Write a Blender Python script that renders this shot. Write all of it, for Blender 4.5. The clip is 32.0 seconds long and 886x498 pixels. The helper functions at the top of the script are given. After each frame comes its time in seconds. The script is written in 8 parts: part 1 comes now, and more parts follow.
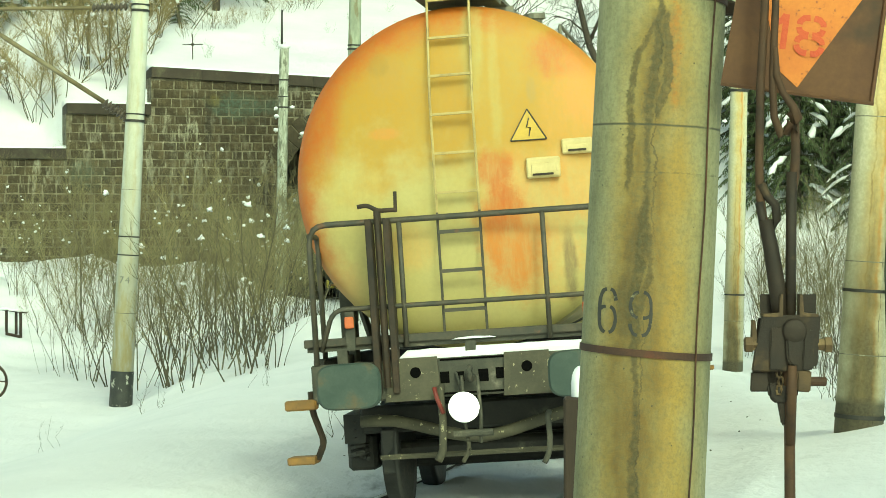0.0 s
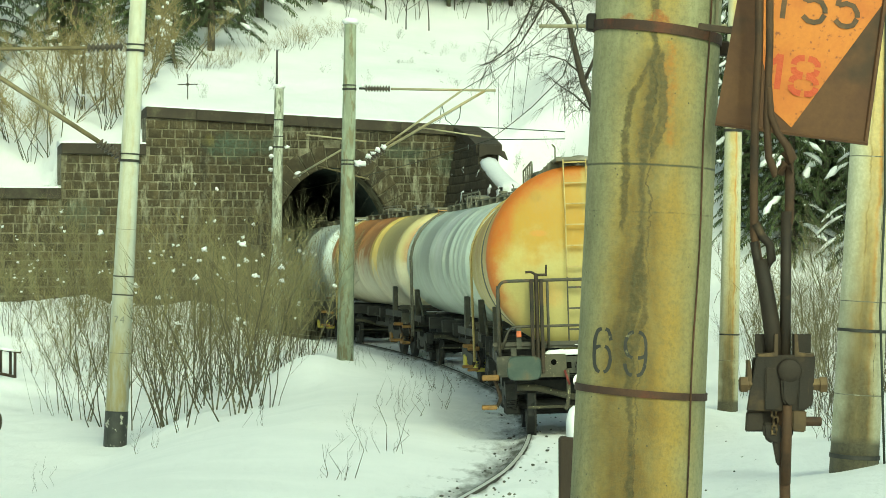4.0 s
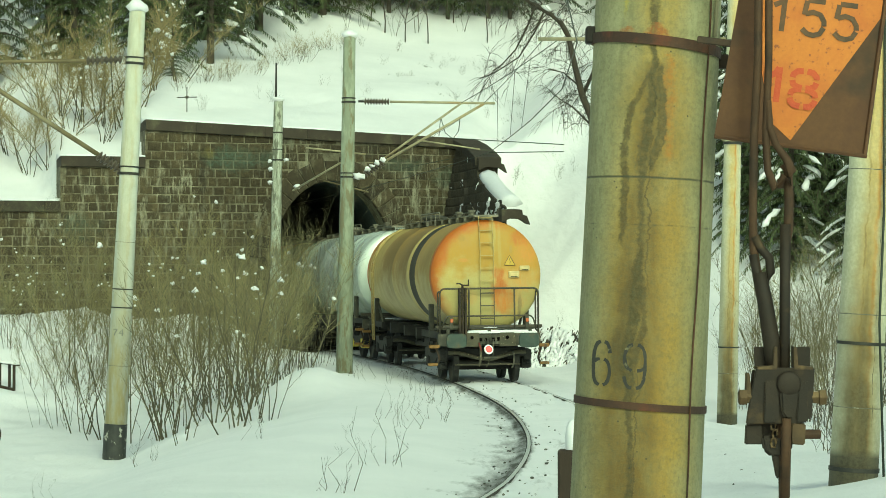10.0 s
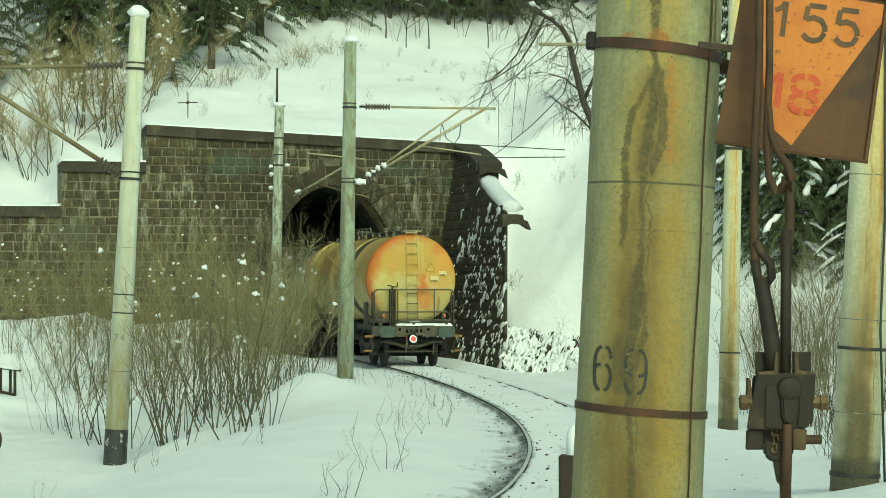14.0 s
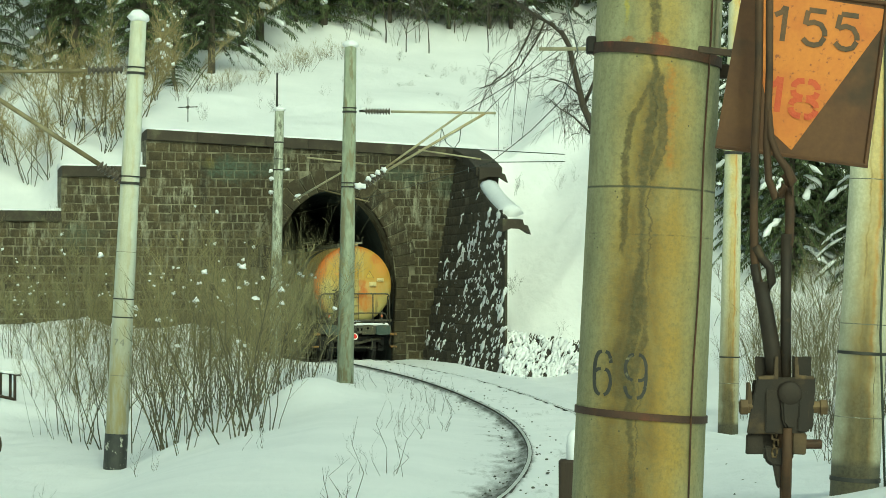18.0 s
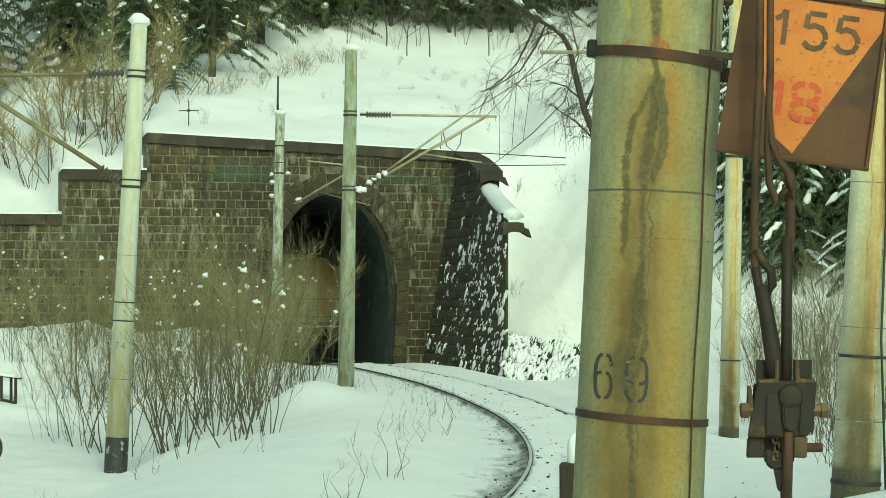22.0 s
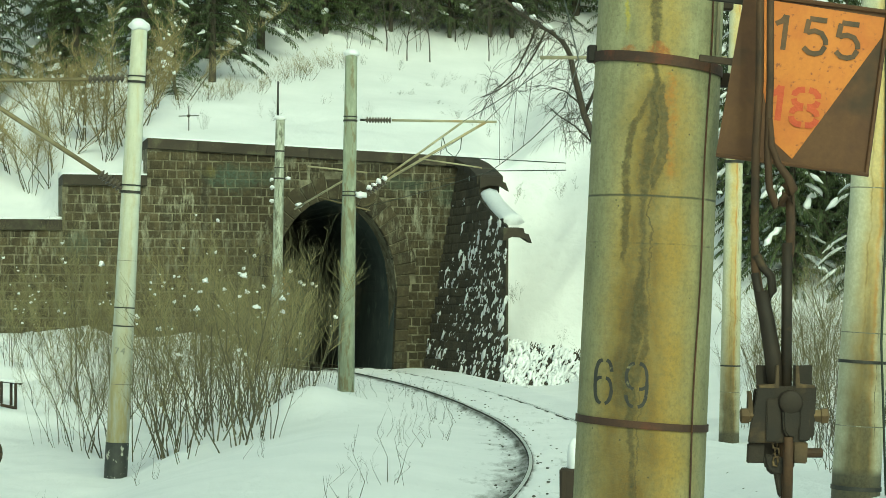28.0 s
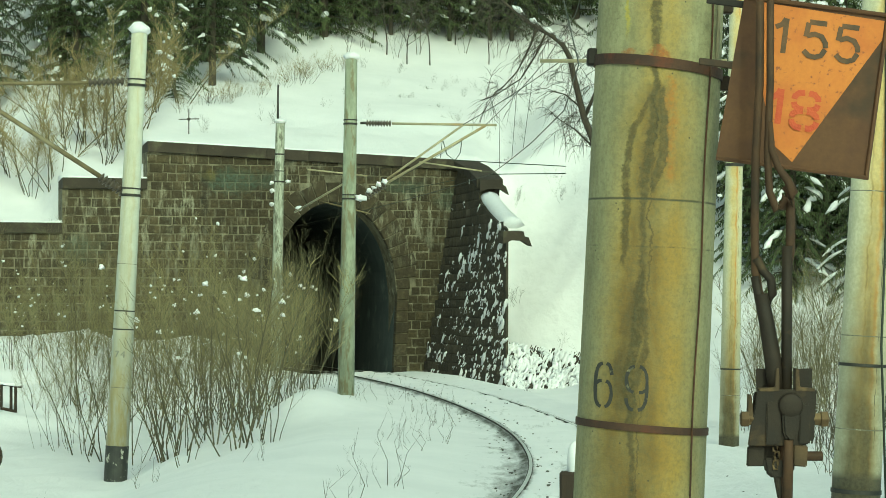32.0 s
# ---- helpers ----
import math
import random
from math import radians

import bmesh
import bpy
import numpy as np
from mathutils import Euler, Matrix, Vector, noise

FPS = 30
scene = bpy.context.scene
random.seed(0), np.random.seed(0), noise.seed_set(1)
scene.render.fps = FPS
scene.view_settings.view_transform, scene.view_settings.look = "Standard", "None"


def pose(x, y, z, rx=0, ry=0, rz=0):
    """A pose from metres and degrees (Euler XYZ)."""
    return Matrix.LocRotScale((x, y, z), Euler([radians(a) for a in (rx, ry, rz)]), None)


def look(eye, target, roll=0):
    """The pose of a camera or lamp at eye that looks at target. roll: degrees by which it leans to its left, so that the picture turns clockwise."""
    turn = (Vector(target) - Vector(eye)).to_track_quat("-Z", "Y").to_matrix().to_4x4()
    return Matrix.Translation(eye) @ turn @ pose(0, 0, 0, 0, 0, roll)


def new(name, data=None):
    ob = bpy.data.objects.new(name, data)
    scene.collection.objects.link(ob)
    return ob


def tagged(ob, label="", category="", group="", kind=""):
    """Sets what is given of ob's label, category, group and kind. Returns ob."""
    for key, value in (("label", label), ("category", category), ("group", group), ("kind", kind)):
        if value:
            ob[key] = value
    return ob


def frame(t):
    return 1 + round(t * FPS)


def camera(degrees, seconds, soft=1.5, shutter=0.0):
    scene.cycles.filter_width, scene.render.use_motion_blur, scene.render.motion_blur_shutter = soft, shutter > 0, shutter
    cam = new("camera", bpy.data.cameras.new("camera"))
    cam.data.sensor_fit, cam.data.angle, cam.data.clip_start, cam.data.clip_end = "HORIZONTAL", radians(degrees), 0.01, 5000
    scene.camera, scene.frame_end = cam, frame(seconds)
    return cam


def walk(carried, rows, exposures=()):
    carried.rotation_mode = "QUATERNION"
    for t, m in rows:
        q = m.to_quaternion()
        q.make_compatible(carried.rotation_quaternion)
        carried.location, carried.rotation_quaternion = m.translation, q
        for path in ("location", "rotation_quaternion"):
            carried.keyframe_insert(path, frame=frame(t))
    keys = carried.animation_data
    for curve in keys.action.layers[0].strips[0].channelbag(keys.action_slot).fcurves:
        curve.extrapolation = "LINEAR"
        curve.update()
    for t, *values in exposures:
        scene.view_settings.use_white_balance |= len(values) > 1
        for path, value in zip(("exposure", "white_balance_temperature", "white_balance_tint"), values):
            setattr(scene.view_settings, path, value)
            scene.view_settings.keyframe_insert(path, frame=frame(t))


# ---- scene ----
# Camera: hand-held on the bank beside the line, 2.3 m above the rails; it only turns.
EYE = (0.0, 0.0, 2.3)
cam = camera(21.15, 32.0, soft=0.6)
# seconds, turn to the left and upward tilt in degrees
AIM = [(0, .104, -.445), (.25, .12, -.13), (.5, .146, .118), (1, .229, .347), (1.5, .271, .39), (2, .209, .368), (2.5, .126, .368),
       (3, .042, .41), (3.5, 0, .472), (5.5, -.042, .598), (6, -.042, .638), (7, -.042, .682), (8, -.042, .726), (9, -.042, .773),
       (10, -.042, .824), (11, -.042, .848), (12, -.042, .89), (13, -.038, .914), (14, -.02, .952), (14.5, -.02, .974),
       (16.5, -.02, 1.018), (18, -.02, 1.06), (19, -.02, 1.081), (20, -.018, 1.1), (21, -.014, 1.12), (22, -.002, 1.142), (23, 0, 1.164),
       (24, 0, 1.184), (25, 0, 1.206), (25.5, 0, 1.22), (27.5, 0, 1.266), (28, 0, 1.27), (29, 0, 1.289), (30, 0, 1.31), (31, 0, 1.328), (32, 0, 1.348)]
walk(cam, [(t, pose(*EYE, 90 + up, 0, left)) for t, left, up in AIM],
     [(0, -.39, 6860, -38.2), (1, -.45, 6860, -38.2), (3, -.51, 6810, -38.4), (9, -.72, 6750, -38.8), (13, -.84, 6540, -39.2), (32, -.79, 6440, -39.4)])

# ---- world and sun ----
SUN_EL, SUN_AZ = 36.0, 13.0          # height, and turn to the right of straight behind the camera
world = bpy.data.worlds.new("world")
scene.world = world
world.use_nodes = True
wn = world.node_tree.nodes
sky = wn.new("ShaderNodeTexSky")
sky.sky_type, sky.sun_disc = "NISHITA", False
sky.sun_elevation, sky.sun_rotation = radians(SUN_EL), radians(180 - SUN_AZ)
sky.dust_density, sky.air_density = 5.0, 0.6
world.node_tree.links.new(sky.outputs[0], wn["Background"].inputs[0])
wn["Background"].inputs[1].default_value = 0.3
sun = new("sun", bpy.data.lights.new("sun", "SUN"))
sun.data.energy, sun.data.angle, sun.data.color = 1.1, radians(2.0), (1.0, 0.985, 0.955)
sd = Vector((math.sin(radians(SUN_AZ)) * math.cos(radians(SUN_EL)), -math.cos(radians(SUN_AZ)) * math.cos(radians(SUN_EL)), math.sin(radians(SUN_EL))))
sun.matrix_world = look(sd * 200, (0, 0, 0))


# ---- materials ----
def node_mat(name):
    m = bpy.data.materials.new(name)
    m.use_nodes = True
    nt = m.node_tree
    return m, nt, nt.nodes["Principled BSDF"]


def val(nt, kind, **kw):
    n = nt.nodes.new(kind)
    for k, v in kw.items():
        n.inputs[k].default_value = v
    return n


def coords(nt, stretch=(1, 1, 1), shift=True, world_space=False):
    tc = nt.nodes.new("ShaderNodeTexCoord")
    mp = nt.nodes.new("ShaderNodeMapping")
    mp.inputs["Scale"].default_value = stretch
    if world_space:
        ge = nt.nodes.new("ShaderNodeNewGeometry")
        nt.links.new(ge.outputs["Position"], mp.inputs["Vector"])
    else:
        nt.links.new(tc.outputs["Object"], mp.inputs["Vector"])
        if shift:
            oi = nt.nodes.new("ShaderNodeObjectInfo")
            mu = nt.nodes.new("ShaderNodeMath")
            mu.operation = "MULTIPLY"
            mu.inputs[1].default_value = 37.0
            nt.links.new(oi.outputs["Random"], mu.inputs[0])
            nt.links.new(mu.outputs[0], mp.inputs["Location"])
    return mp.outputs[0]


def noise_fac(nt, vec, scale, lo, hi, detail=4.0, rough=0.6):
    n = val(nt, "ShaderNodeTexNoise", Scale=scale, Detail=detail, Roughness=rough)
    nt.links.new(vec, n.inputs["Vector"])
    r = val(nt, "ShaderNodeMapRange")
    r.inputs["From Min"].default_value, r.inputs["From Max"].default_value = lo, hi
    nt.links.new(n.outputs[0], r.inputs[0])
    return r.outputs[0], n.outputs[0]


def blend(nt, fac, a, b):
    m = nt.nodes.new("ShaderNodeMix")
    m.data_type = "RGBA"
    if isinstance(fac, float):
        m.inputs[0].default_value = fac
    else:
        nt.links.new(fac, m.inputs[0])
    for i, c in ((6, a), (7, b)):
        if isinstance(c, tuple):
            m.inputs[i].default_value = (*c, 1)
        else:
            nt.links.new(c, m.inputs[i])
    return m.outputs[2]


def bump(nt, bsdf, height, strength, dist):
    b = nt.nodes.new("ShaderNodeBump")
    b.inputs["Strength"].default_value, b.inputs["Distance"].default_value = strength, dist
    nt.links.new(height, b.inputs["Height"])
    nt.links.new(b.outputs[0], bsdf.inputs["Normal"])


def surface(name, a, b, c=None, scale=3.0, fine=40.0, rough=0.7, metal=0.0, relief=0.3, depth=0.01, stretch=(1, 1, 1), spread=(0.42, 0.62),
            patch=(0.55, 0.66), patch_scale=1.2, per_object=0.0, per_island=False, spec=None, blotch=None):
    """Two colours mixed at a large scale, a third in patches, grain and bump at a small one."""
    m, nt, p = node_mat(name)
    v = coords(nt, stretch)
    f1, _ = noise_fac(nt, v, scale, *spread)
    col = blend(nt, f1, a, b)
    if c:
        f2, _ = noise_fac(nt, v, patch_scale, *patch)
        col = blend(nt, f2, col, c)
    f3, h = noise_fac(nt, v, fine, 0.3, 0.75)
    dark = tuple(x * 0.7 for x in a)
    g = nt.nodes.new("ShaderNodeMath")
    g.operation, g.inputs[1].default_value = "MULTIPLY", 0.35
    nt.links.new(f3, g.inputs[0])
    col = blend(nt, g.outputs[0], col, dark)
    if blotch:
        bc, bscale, blo, bhi = blotch
        wv = coords(nt, (1, 1, .7), world_space=True)
        f4, _ = noise_fac(nt, wv, bscale, blo, bhi, 7, .65)
        f5, _ = noise_fac(nt, wv, bscale * 9, .4, .6, 5, .7)
        mb = nt.nodes.new("ShaderNodeMath")
        mb.operation = "MULTIPLY"
        nt.links.new(f4, mb.inputs[0])
        nt.links.new(f5, mb.inputs[1])
        col = blend(nt, mb.outputs[0], col, bc)
    if per_object or per_island:
        src = nt.nodes.new("ShaderNodeNewGeometry").outputs["Random Per Island"] if per_island else nt.nodes.new("ShaderNodeObjectInfo").outputs["Random"]
        hs = nt.nodes.new("ShaderNodeHueSaturation")
        mr = val(nt, "ShaderNodeMapRange")
        mr.inputs["To Min"].default_value, mr.inputs["To Max"].default_value = 1 - per_object, 1 + per_object
        nt.links.new(src, mr.inputs[0])
        nt.links.new(mr.outputs[0], hs.inputs["Value"])
        nt.links.new(col, hs.inputs["Color"])
        col = hs.outputs[0]
    nt.links.new(col, p.inputs["Base Color"])
    p.inputs["Roughness"].default_value, p.inputs["Metallic"].default_value = rough, metal
    if spec is not None:
        p.inputs["Specular IOR Level"].default_value = spec
    bump(nt, p, h, relief, depth)
    return m


SNOW = surface("snow", (.77, .772, .785), (.7, .704, .722), scale=.8, fine=14, rough=.75, relief=.35, depth=.03, spread=(.35, .7), spec=.2)


def make_ground_snow():
    m, nt, p = node_mat("ground_snow")
    v = coords(nt, world_space=True)
    f1, _ = noise_fac(nt, v, .5, .35, .7)
    col = blend(nt, f1, (.79, .782, .79), (.725, .722, .732))
    at = nt.nodes.new("ShaderNodeAttribute")
    at.attribute_name = "soil"
    # dirt is dragged out along the rails
    _, n2 = noise_fac(nt, coords(nt, (1, .16, 1), world_space=True), 7.0, .3, .7, 7, .68)

    def mn(op, a, b):
        n = nt.nodes.new("ShaderNodeMath")
        n.operation, n.use_clamp = op, op != "ADD"
        for i, q in enumerate((a, b)):
            if isinstance(q, float):
                n.inputs[i].default_value = q
            else:
                nt.links.new(q, n.inputs[i])
        return n.outputs[0]
    raw = mn("ADD", mn("MULTIPLY", n2, .62), mn("MULTIPLY", at.outputs["Fac"], .42))
    mr = val(nt, "ShaderNodeMapRange")
    mr.inputs["From Min"].default_value, mr.inputs["From Max"].default_value = .455, .76
    nt.links.new(raw, mr.inputs[0])
    col = blend(nt, mn("MULTIPLY", mr.outputs[0], mn("MULTIPLY", at.outputs["Fac"], 5.0)), col, (.075, .073, .06))
    nt.links.new(col, p.inputs["Base Color"])
    p.inputs["Roughness"].default_value, p.inputs["Specular IOR Level"].default_value = .7, .2
    _, h = noise_fac(nt, coords(nt, (1, .4, 1), world_space=True), 3.2, .3, .7, 4, .5)
    _, fine = noise_fac(nt, coords(nt, (1, .5, 1), world_space=True), 17.0, .3, .7, 6, .62)
    both = nt.nodes.new("ShaderNodeMath")
    both.operation, both.inputs[1].default_value = "MULTIPLY_ADD", .3
    nt.links.new(fine, both.inputs[0])
    nt.links.new(h, both.inputs[2])
    bump(nt, p, both.outputs[0], .75, .07)
    return m


GROUND_SNOW = make_ground_snow()
# stains on the portal wall: x, z, half width, half height, colour, amount, stretch of its runs
LIME, MOSS, ALGAE, WET = (.36, .35, .255), (.085, .125, .09), (.13, .11, .03), (.018, .016, .011)
WALL_STAINS = [(-8.75, 5.5, .75, .75, LIME, .85), (-10.2, 4.6, .5, .6, LIME, .7), (-9.7, 5.9, .5, .35, LIME, .5), (-6.3, 4.6, .6, .5, LIME, .5), (-13.5, 4.2, 1.0, .7, LIME, .7),
               (-.75, 5.5, .42, .75, LIME, .8), (-1.15, 3.9, .16, .5, LIME, .9), (.25, 5.8, .6, .3, LIME, .6), (-2.3, 5.4, .3, .5, LIME, .5),
               (-7.2, 6.55, .85, .5, MOSS, .9), (-5.9, 6.6, .5, .35, MOSS, .6), (-1.4, 6.4, .7, .3, MOSS, .6), (.2, 6.0, .5, .35, MOSS, .6), (-12.2, 4.2, .7, .5, MOSS, .5),
               (-7.95, 6.75, .25, .2, ALGAE, .9), (-8.12, 6.0, .14, 1.3, WET, .85), (-6.6, 3.9, .2, 1.1, WET, .5), (-3.0, 6.9, 1.6, .3, WET, .5)]


def make_wall_stone(name, a, b, c, relief, per_piece, island=False, stains=True):
    """Rock-faced masonry: grain, tone from piece to piece, lime run down from the joints, moss and damp."""
    m, nt, p = node_mat(name)
    v = coords(nt)
    w = coords(nt, world_space=True)
    col = blend(nt, noise_fac(nt, v, 2.6, .4, .62)[0], a, b)
    col = blend(nt, noise_fac(nt, w, 3.1, .56, .7, 6, .65)[0], col, c)

    def mn(op, x, y=None, clamp=False):
        n = nt.nodes.new("ShaderNodeMath")
        n.operation, n.use_clamp = op, clamp
        for i, q in enumerate((x, y)):
            if isinstance(q, (int, float)):
                n.inputs[i].default_value = q
            elif q is not None:
                nt.links.new(q, n.inputs[i])
        return n.outputs[0]
    src = nt.nodes.new("ShaderNodeNewGeometry").outputs["Random Per Island"] if island else nt.nodes.new("ShaderNodeObjectInfo").outputs["Random"]
    hs = nt.nodes.new("ShaderNodeHueSaturation")
    nt.links.new(mn("ADD", mn("MULTIPLY", src, 2 * per_piece), 1 - per_piece), hs.inputs["Value"])
    nt.links.new(col, hs.inputs["Color"])
    col = hs.outputs[0]
    runs = noise_fac(nt, coords(nt, (1, 1, .22), world_space=True), 5.5, .5, .64, 7, .7)[0]
    spots = noise_fac(nt, w, 9, .45, .62, 6, .7)[0]
    if stains:
        col = blend(nt, mn("MULTIPLY", mn("MULTIPLY", runs, noise_fac(nt, w, .45, .46, .62, 4)[0]), .55), col, LIME)
        sep = nt.nodes.new("ShaderNodeSeparateXYZ")
        nt.links.new(w, sep.inputs[0])
        rag = mn("MULTIPLY", mn("SUBTRACT", noise_fac(nt, w, 2.4, .2, .8, 6, .7)[0], .5), 1.3)
        for sx, sz, rx, rz, colour, amount in WALL_STAINS:
            dx, dz = mn("DIVIDE", mn("SUBTRACT", sep.outputs[0], sx), rx), mn("DIVIDE", mn("SUBTRACT", sep.outputs[2], sz), rz)
            d = mn("ADD", mn("SQRT", mn("ADD", mn("MULTIPLY", dx, dx), mn("MULTIPLY", dz, dz))), rag)
            near = mn("MULTIPLY", mn("SUBTRACT", 1.25, d), 1.4, True)
            col = blend(nt, mn("MULTIPLY", mn("MULTIPLY", near, runs if colour == LIME else mn("ADD", mn("MULTIPLY", spots, .6), .4)), amount), col, colour)
    fine, h = noise_fac(nt, v, 18, .3, .75, 6, .65)
    col = blend(nt, mn("MULTIPLY", fine, .4), col, tuple(x * .55 for x in a))
    nt.links.new(col, p.inputs["Base Color"])
    p.inputs["Roughness"].default_value = .92
    bump(nt, p, h, relief, .04)
    return m


STONE_TONES = (.045, .035, .016), (.076, .059, .028), (.12, .102, .06)
STONE = make_wall_stone("brown_stone", *STONE_TONES, .9, .3)
STONE_FAR = make_wall_stone("brown_stone_joined", *STONE_TONES, .9, .3, True)
ARCH_STONE = make_wall_stone("arch_stone", (.036, .028, .014), (.06, .047, .024), (.1, .085, .05), .9, .3)
MORTAR = make_wall_stone("mortar", (.2, .182, .12), (.075, .065, .039), (.36, .34, .25), .8, 0.0)
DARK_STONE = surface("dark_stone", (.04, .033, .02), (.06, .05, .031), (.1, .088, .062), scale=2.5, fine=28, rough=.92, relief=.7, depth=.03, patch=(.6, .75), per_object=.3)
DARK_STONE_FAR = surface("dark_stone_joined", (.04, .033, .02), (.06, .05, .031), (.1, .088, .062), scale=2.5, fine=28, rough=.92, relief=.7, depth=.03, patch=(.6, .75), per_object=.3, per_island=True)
COPING = surface("coping_stone", (.034, .027, .018), (.052, .041, .027), (.08, .075, .045), scale=1.2, fine=22, rough=.9, relief=.5, depth=.02, per_object=.2)
SOOT = surface("sooty_lining", (.06, .078, .075), (.085, .105, .1), (.18, .2, .19), scale=1.0, fine=16, rough=.95, relief=.6, depth=.03, patch=(.58, .74))
TAR = surface("black_tar_paint", (.02, .022, .02), (.035, .036, .03), (.4, .4, .34), scale=5, fine=50, rough=.6, patch=(.6, .64), patch_scale=7)
RUST = surface("rusty_steel", (.062, .03, .016), (.1, .045, .02), (.03, .018, .012), scale=9, fine=90, rough=.8, metal=.2, relief=.35, depth=.004)
DARK_RUST = surface("dark_rusty_steel", (.03, .022, .014), (.055, .034, .019), (.016, .013, .01), scale=9, fine=90, rough=.75, metal=.2, relief=.35, depth=.004)
RAIL_TOP = surface("worn_rail_head", (.78, .78, .75), (.68, .68, .65), scale=6, fine=60, rough=.42, metal=.6, relief=.05, depth=.002)
RAIL_WEB = surface("rail_web", (.045, .038, .027), (.03, .026, .02), scale=8, fine=60, rough=.85, relief=.3, depth=.003)
BARK = surface("bark", (.06, .048, .033), (.042, .035, .026), scale=8, fine=60, rough=.95, relief=.6, depth=.01, stretch=(1, 1, .3))
TWIG = surface("twig_bark", (.205, .185, .09), (.15, .136, .066), (.26, .236, .127), scale=1.5, fine=20, rough=.9, relief=.1, depth=.003, patch_scale=.8, per_object=.25)
DARK_TWIG = surface("dark_twig_bark", (.06, .05, .038), (.045, .038, .03), scale=2, fine=20, rough=.9, relief=.1, depth=.003)
NEEDLES = surface("spruce_needles", (.055, .075, .026), (.095, .115, .036), (.03, .05, .025), scale=1.2, fine=25, rough=.8, relief=.2, depth=.01, per_object=.3)


# ---- building helpers ----
rnd = random.Random(7)


def mesh_of(name, bm, mat, smooth=False):
    me = bpy.data.meshes.new(name)
    bm.normal_update()
    bm.to_mesh(me)
    bm.free()
    if isinstance(mat, (list, tuple)):
        for m in mat:
            me.materials.append(m)
    elif mat:
        me.materials.append(mat)
    if smooth:
        me.polygons.foreach_set("use_smooth", [True] * len(me.polygons))
    return me


def part(name, bm, mat, parent=None, label="", smooth=False):
    ob = new(name, mesh_of(name, bm, mat, smooth))
    if parent is not None:
        ob.parent = parent
    return tagged(ob, label)


def thing(name, m, label, category, group="", kind=""):
    ob = new(name)
    ob.empty_display_size = 0.2
    ob.matrix_world = m
    return tagged(ob, label, category, group, kind)


def box(bm, lo, hi, m=None, bevel=0.0):
    c = [(a + b) / 2 for a, b in zip(lo, hi)]
    s = [abs(b - a) for a, b in zip(lo, hi)]
    mm = Matrix.Translation(c) @ Matrix.Diagonal((*s, 1))
    r = bmesh.ops.create_cube(bm, size=1, matrix=(m @ mm) if m else mm)
    if bevel:
        es = list({e for v in r["verts"] for e in v.link_edges})
        bmesh.ops.bevel(bm, geom=es, offset=bevel, segments=1, affect="EDGES")
    return r["verts"]


def tube(bm, pts, radii, sides=6, closed=True, slot=0):
    """A bent tapered tube along pts."""
    pts = [Vector(p) for p in pts]
    if not isinstance(radii, (list, tuple)):
        radii = [radii] * len(pts)
    rings = []
    up = Vector((0.31, 0.17, 0.93))
    for i, p in enumerate(pts):
        d = (pts[min(i + 1, len(pts) - 1)] - pts[max(i - 1, 0)]).normalized()
        a = d.cross(up)
        if a.length < 1e-3:
            a = d.cross(Vector((1, 0, 0)))
        a.normalize()
        b = d.cross(a)
        rings.append([bm.verts.new(p + (a * math.cos(k * math.tau / sides) + b * math.sin(k * math.tau / sides)) * radii[i]) for k in range(sides)])
    for r0, r1 in zip(rings, rings[1:]):
        for k in range(sides):
            bm.faces.new((r0[k], r0[(k + 1) % sides], r1[(k + 1) % sides], r1[k])).material_index = slot
    if closed and sides > 2:
        bm.faces.new(rings[0][::-1])
        bm.faces.new(rings[-1])


def lathe(bm, profile, sides=48, axis="y", centre=(0, 0, 0), cap=True):
    """Turns (along, radius) pairs round an axis through centre."""
    cx, cy, cz = centre
    rings = []
    for a, r in profile:
        ring = []
        for k in range(sides):
            c, s = math.cos(k * math.tau / sides) * r, math.sin(k * math.tau / sides) * r
            co = {"y": (cx + c, cy + a, cz + s), "z": (cx + c, cy + s, cz + a), "x": (cx + a, cy + c, cz + s)}[axis]
            ring.append(bm.verts.new(co))
        rings.append(ring)
    for r0, r1 in zip(rings, rings[1:]):
        for k in range(sides):
            bm.faces.new((r0[k], r0[(k + 1) % sides], r1[(k + 1) % sides], r1[k]))
    if cap:
        bm.faces.new(rings[0][::-1])
        bm.faces.new(rings[-1])
    bmesh.ops.recalc_face_normals(bm, faces=bm.faces[:])


def blob(bm, centre, size, seed, rough=.25, subdiv=1):
    r = bmesh.ops.create_icosphere(bm, subdivisions=subdiv, radius=1)
    for v in r["verts"]:
        n = 1 + rough * noise.noise(v.co * 1.7 + Vector((seed * 3.1, seed * 1.7, 0)))
        v.co = Vector(centre) + Vector((v.co.x * size[0], v.co.y * size[1], v.co.z * size[2])) * n
    return r["verts"]


def text_mesh(name, body, size, mat, thick=.002, space=1.0, swell=0.0):
    cu = bpy.data.curves.new(name, "FONT")
    cu.body, cu.size, cu.align_x, cu.align_y, cu.extrude, cu.space_character = body, size, "CENTER", "CENTER", thick, space
    cu.offset = swell
    tmp = bpy.data.objects.new(name, cu)
    me = bpy.data.meshes.new_from_object(tmp)
    bpy.data.objects.remove(tmp)
    me.materials.clear()
    me.materials.append(mat)
    me.name = name
    return me


# ---- plan: the line, the portal and the snow ----
def track_x(y):
    """Centre line of the track: a bend to the left, then the straight tunnel."""
    if y > 85:
        return -3.804 - .2257 * (y - 85)
    w = y - 50
    return 2.13069e-5 * w ** 3 - 3.34748e-3 * w * w - .0697 * w + 1.8225


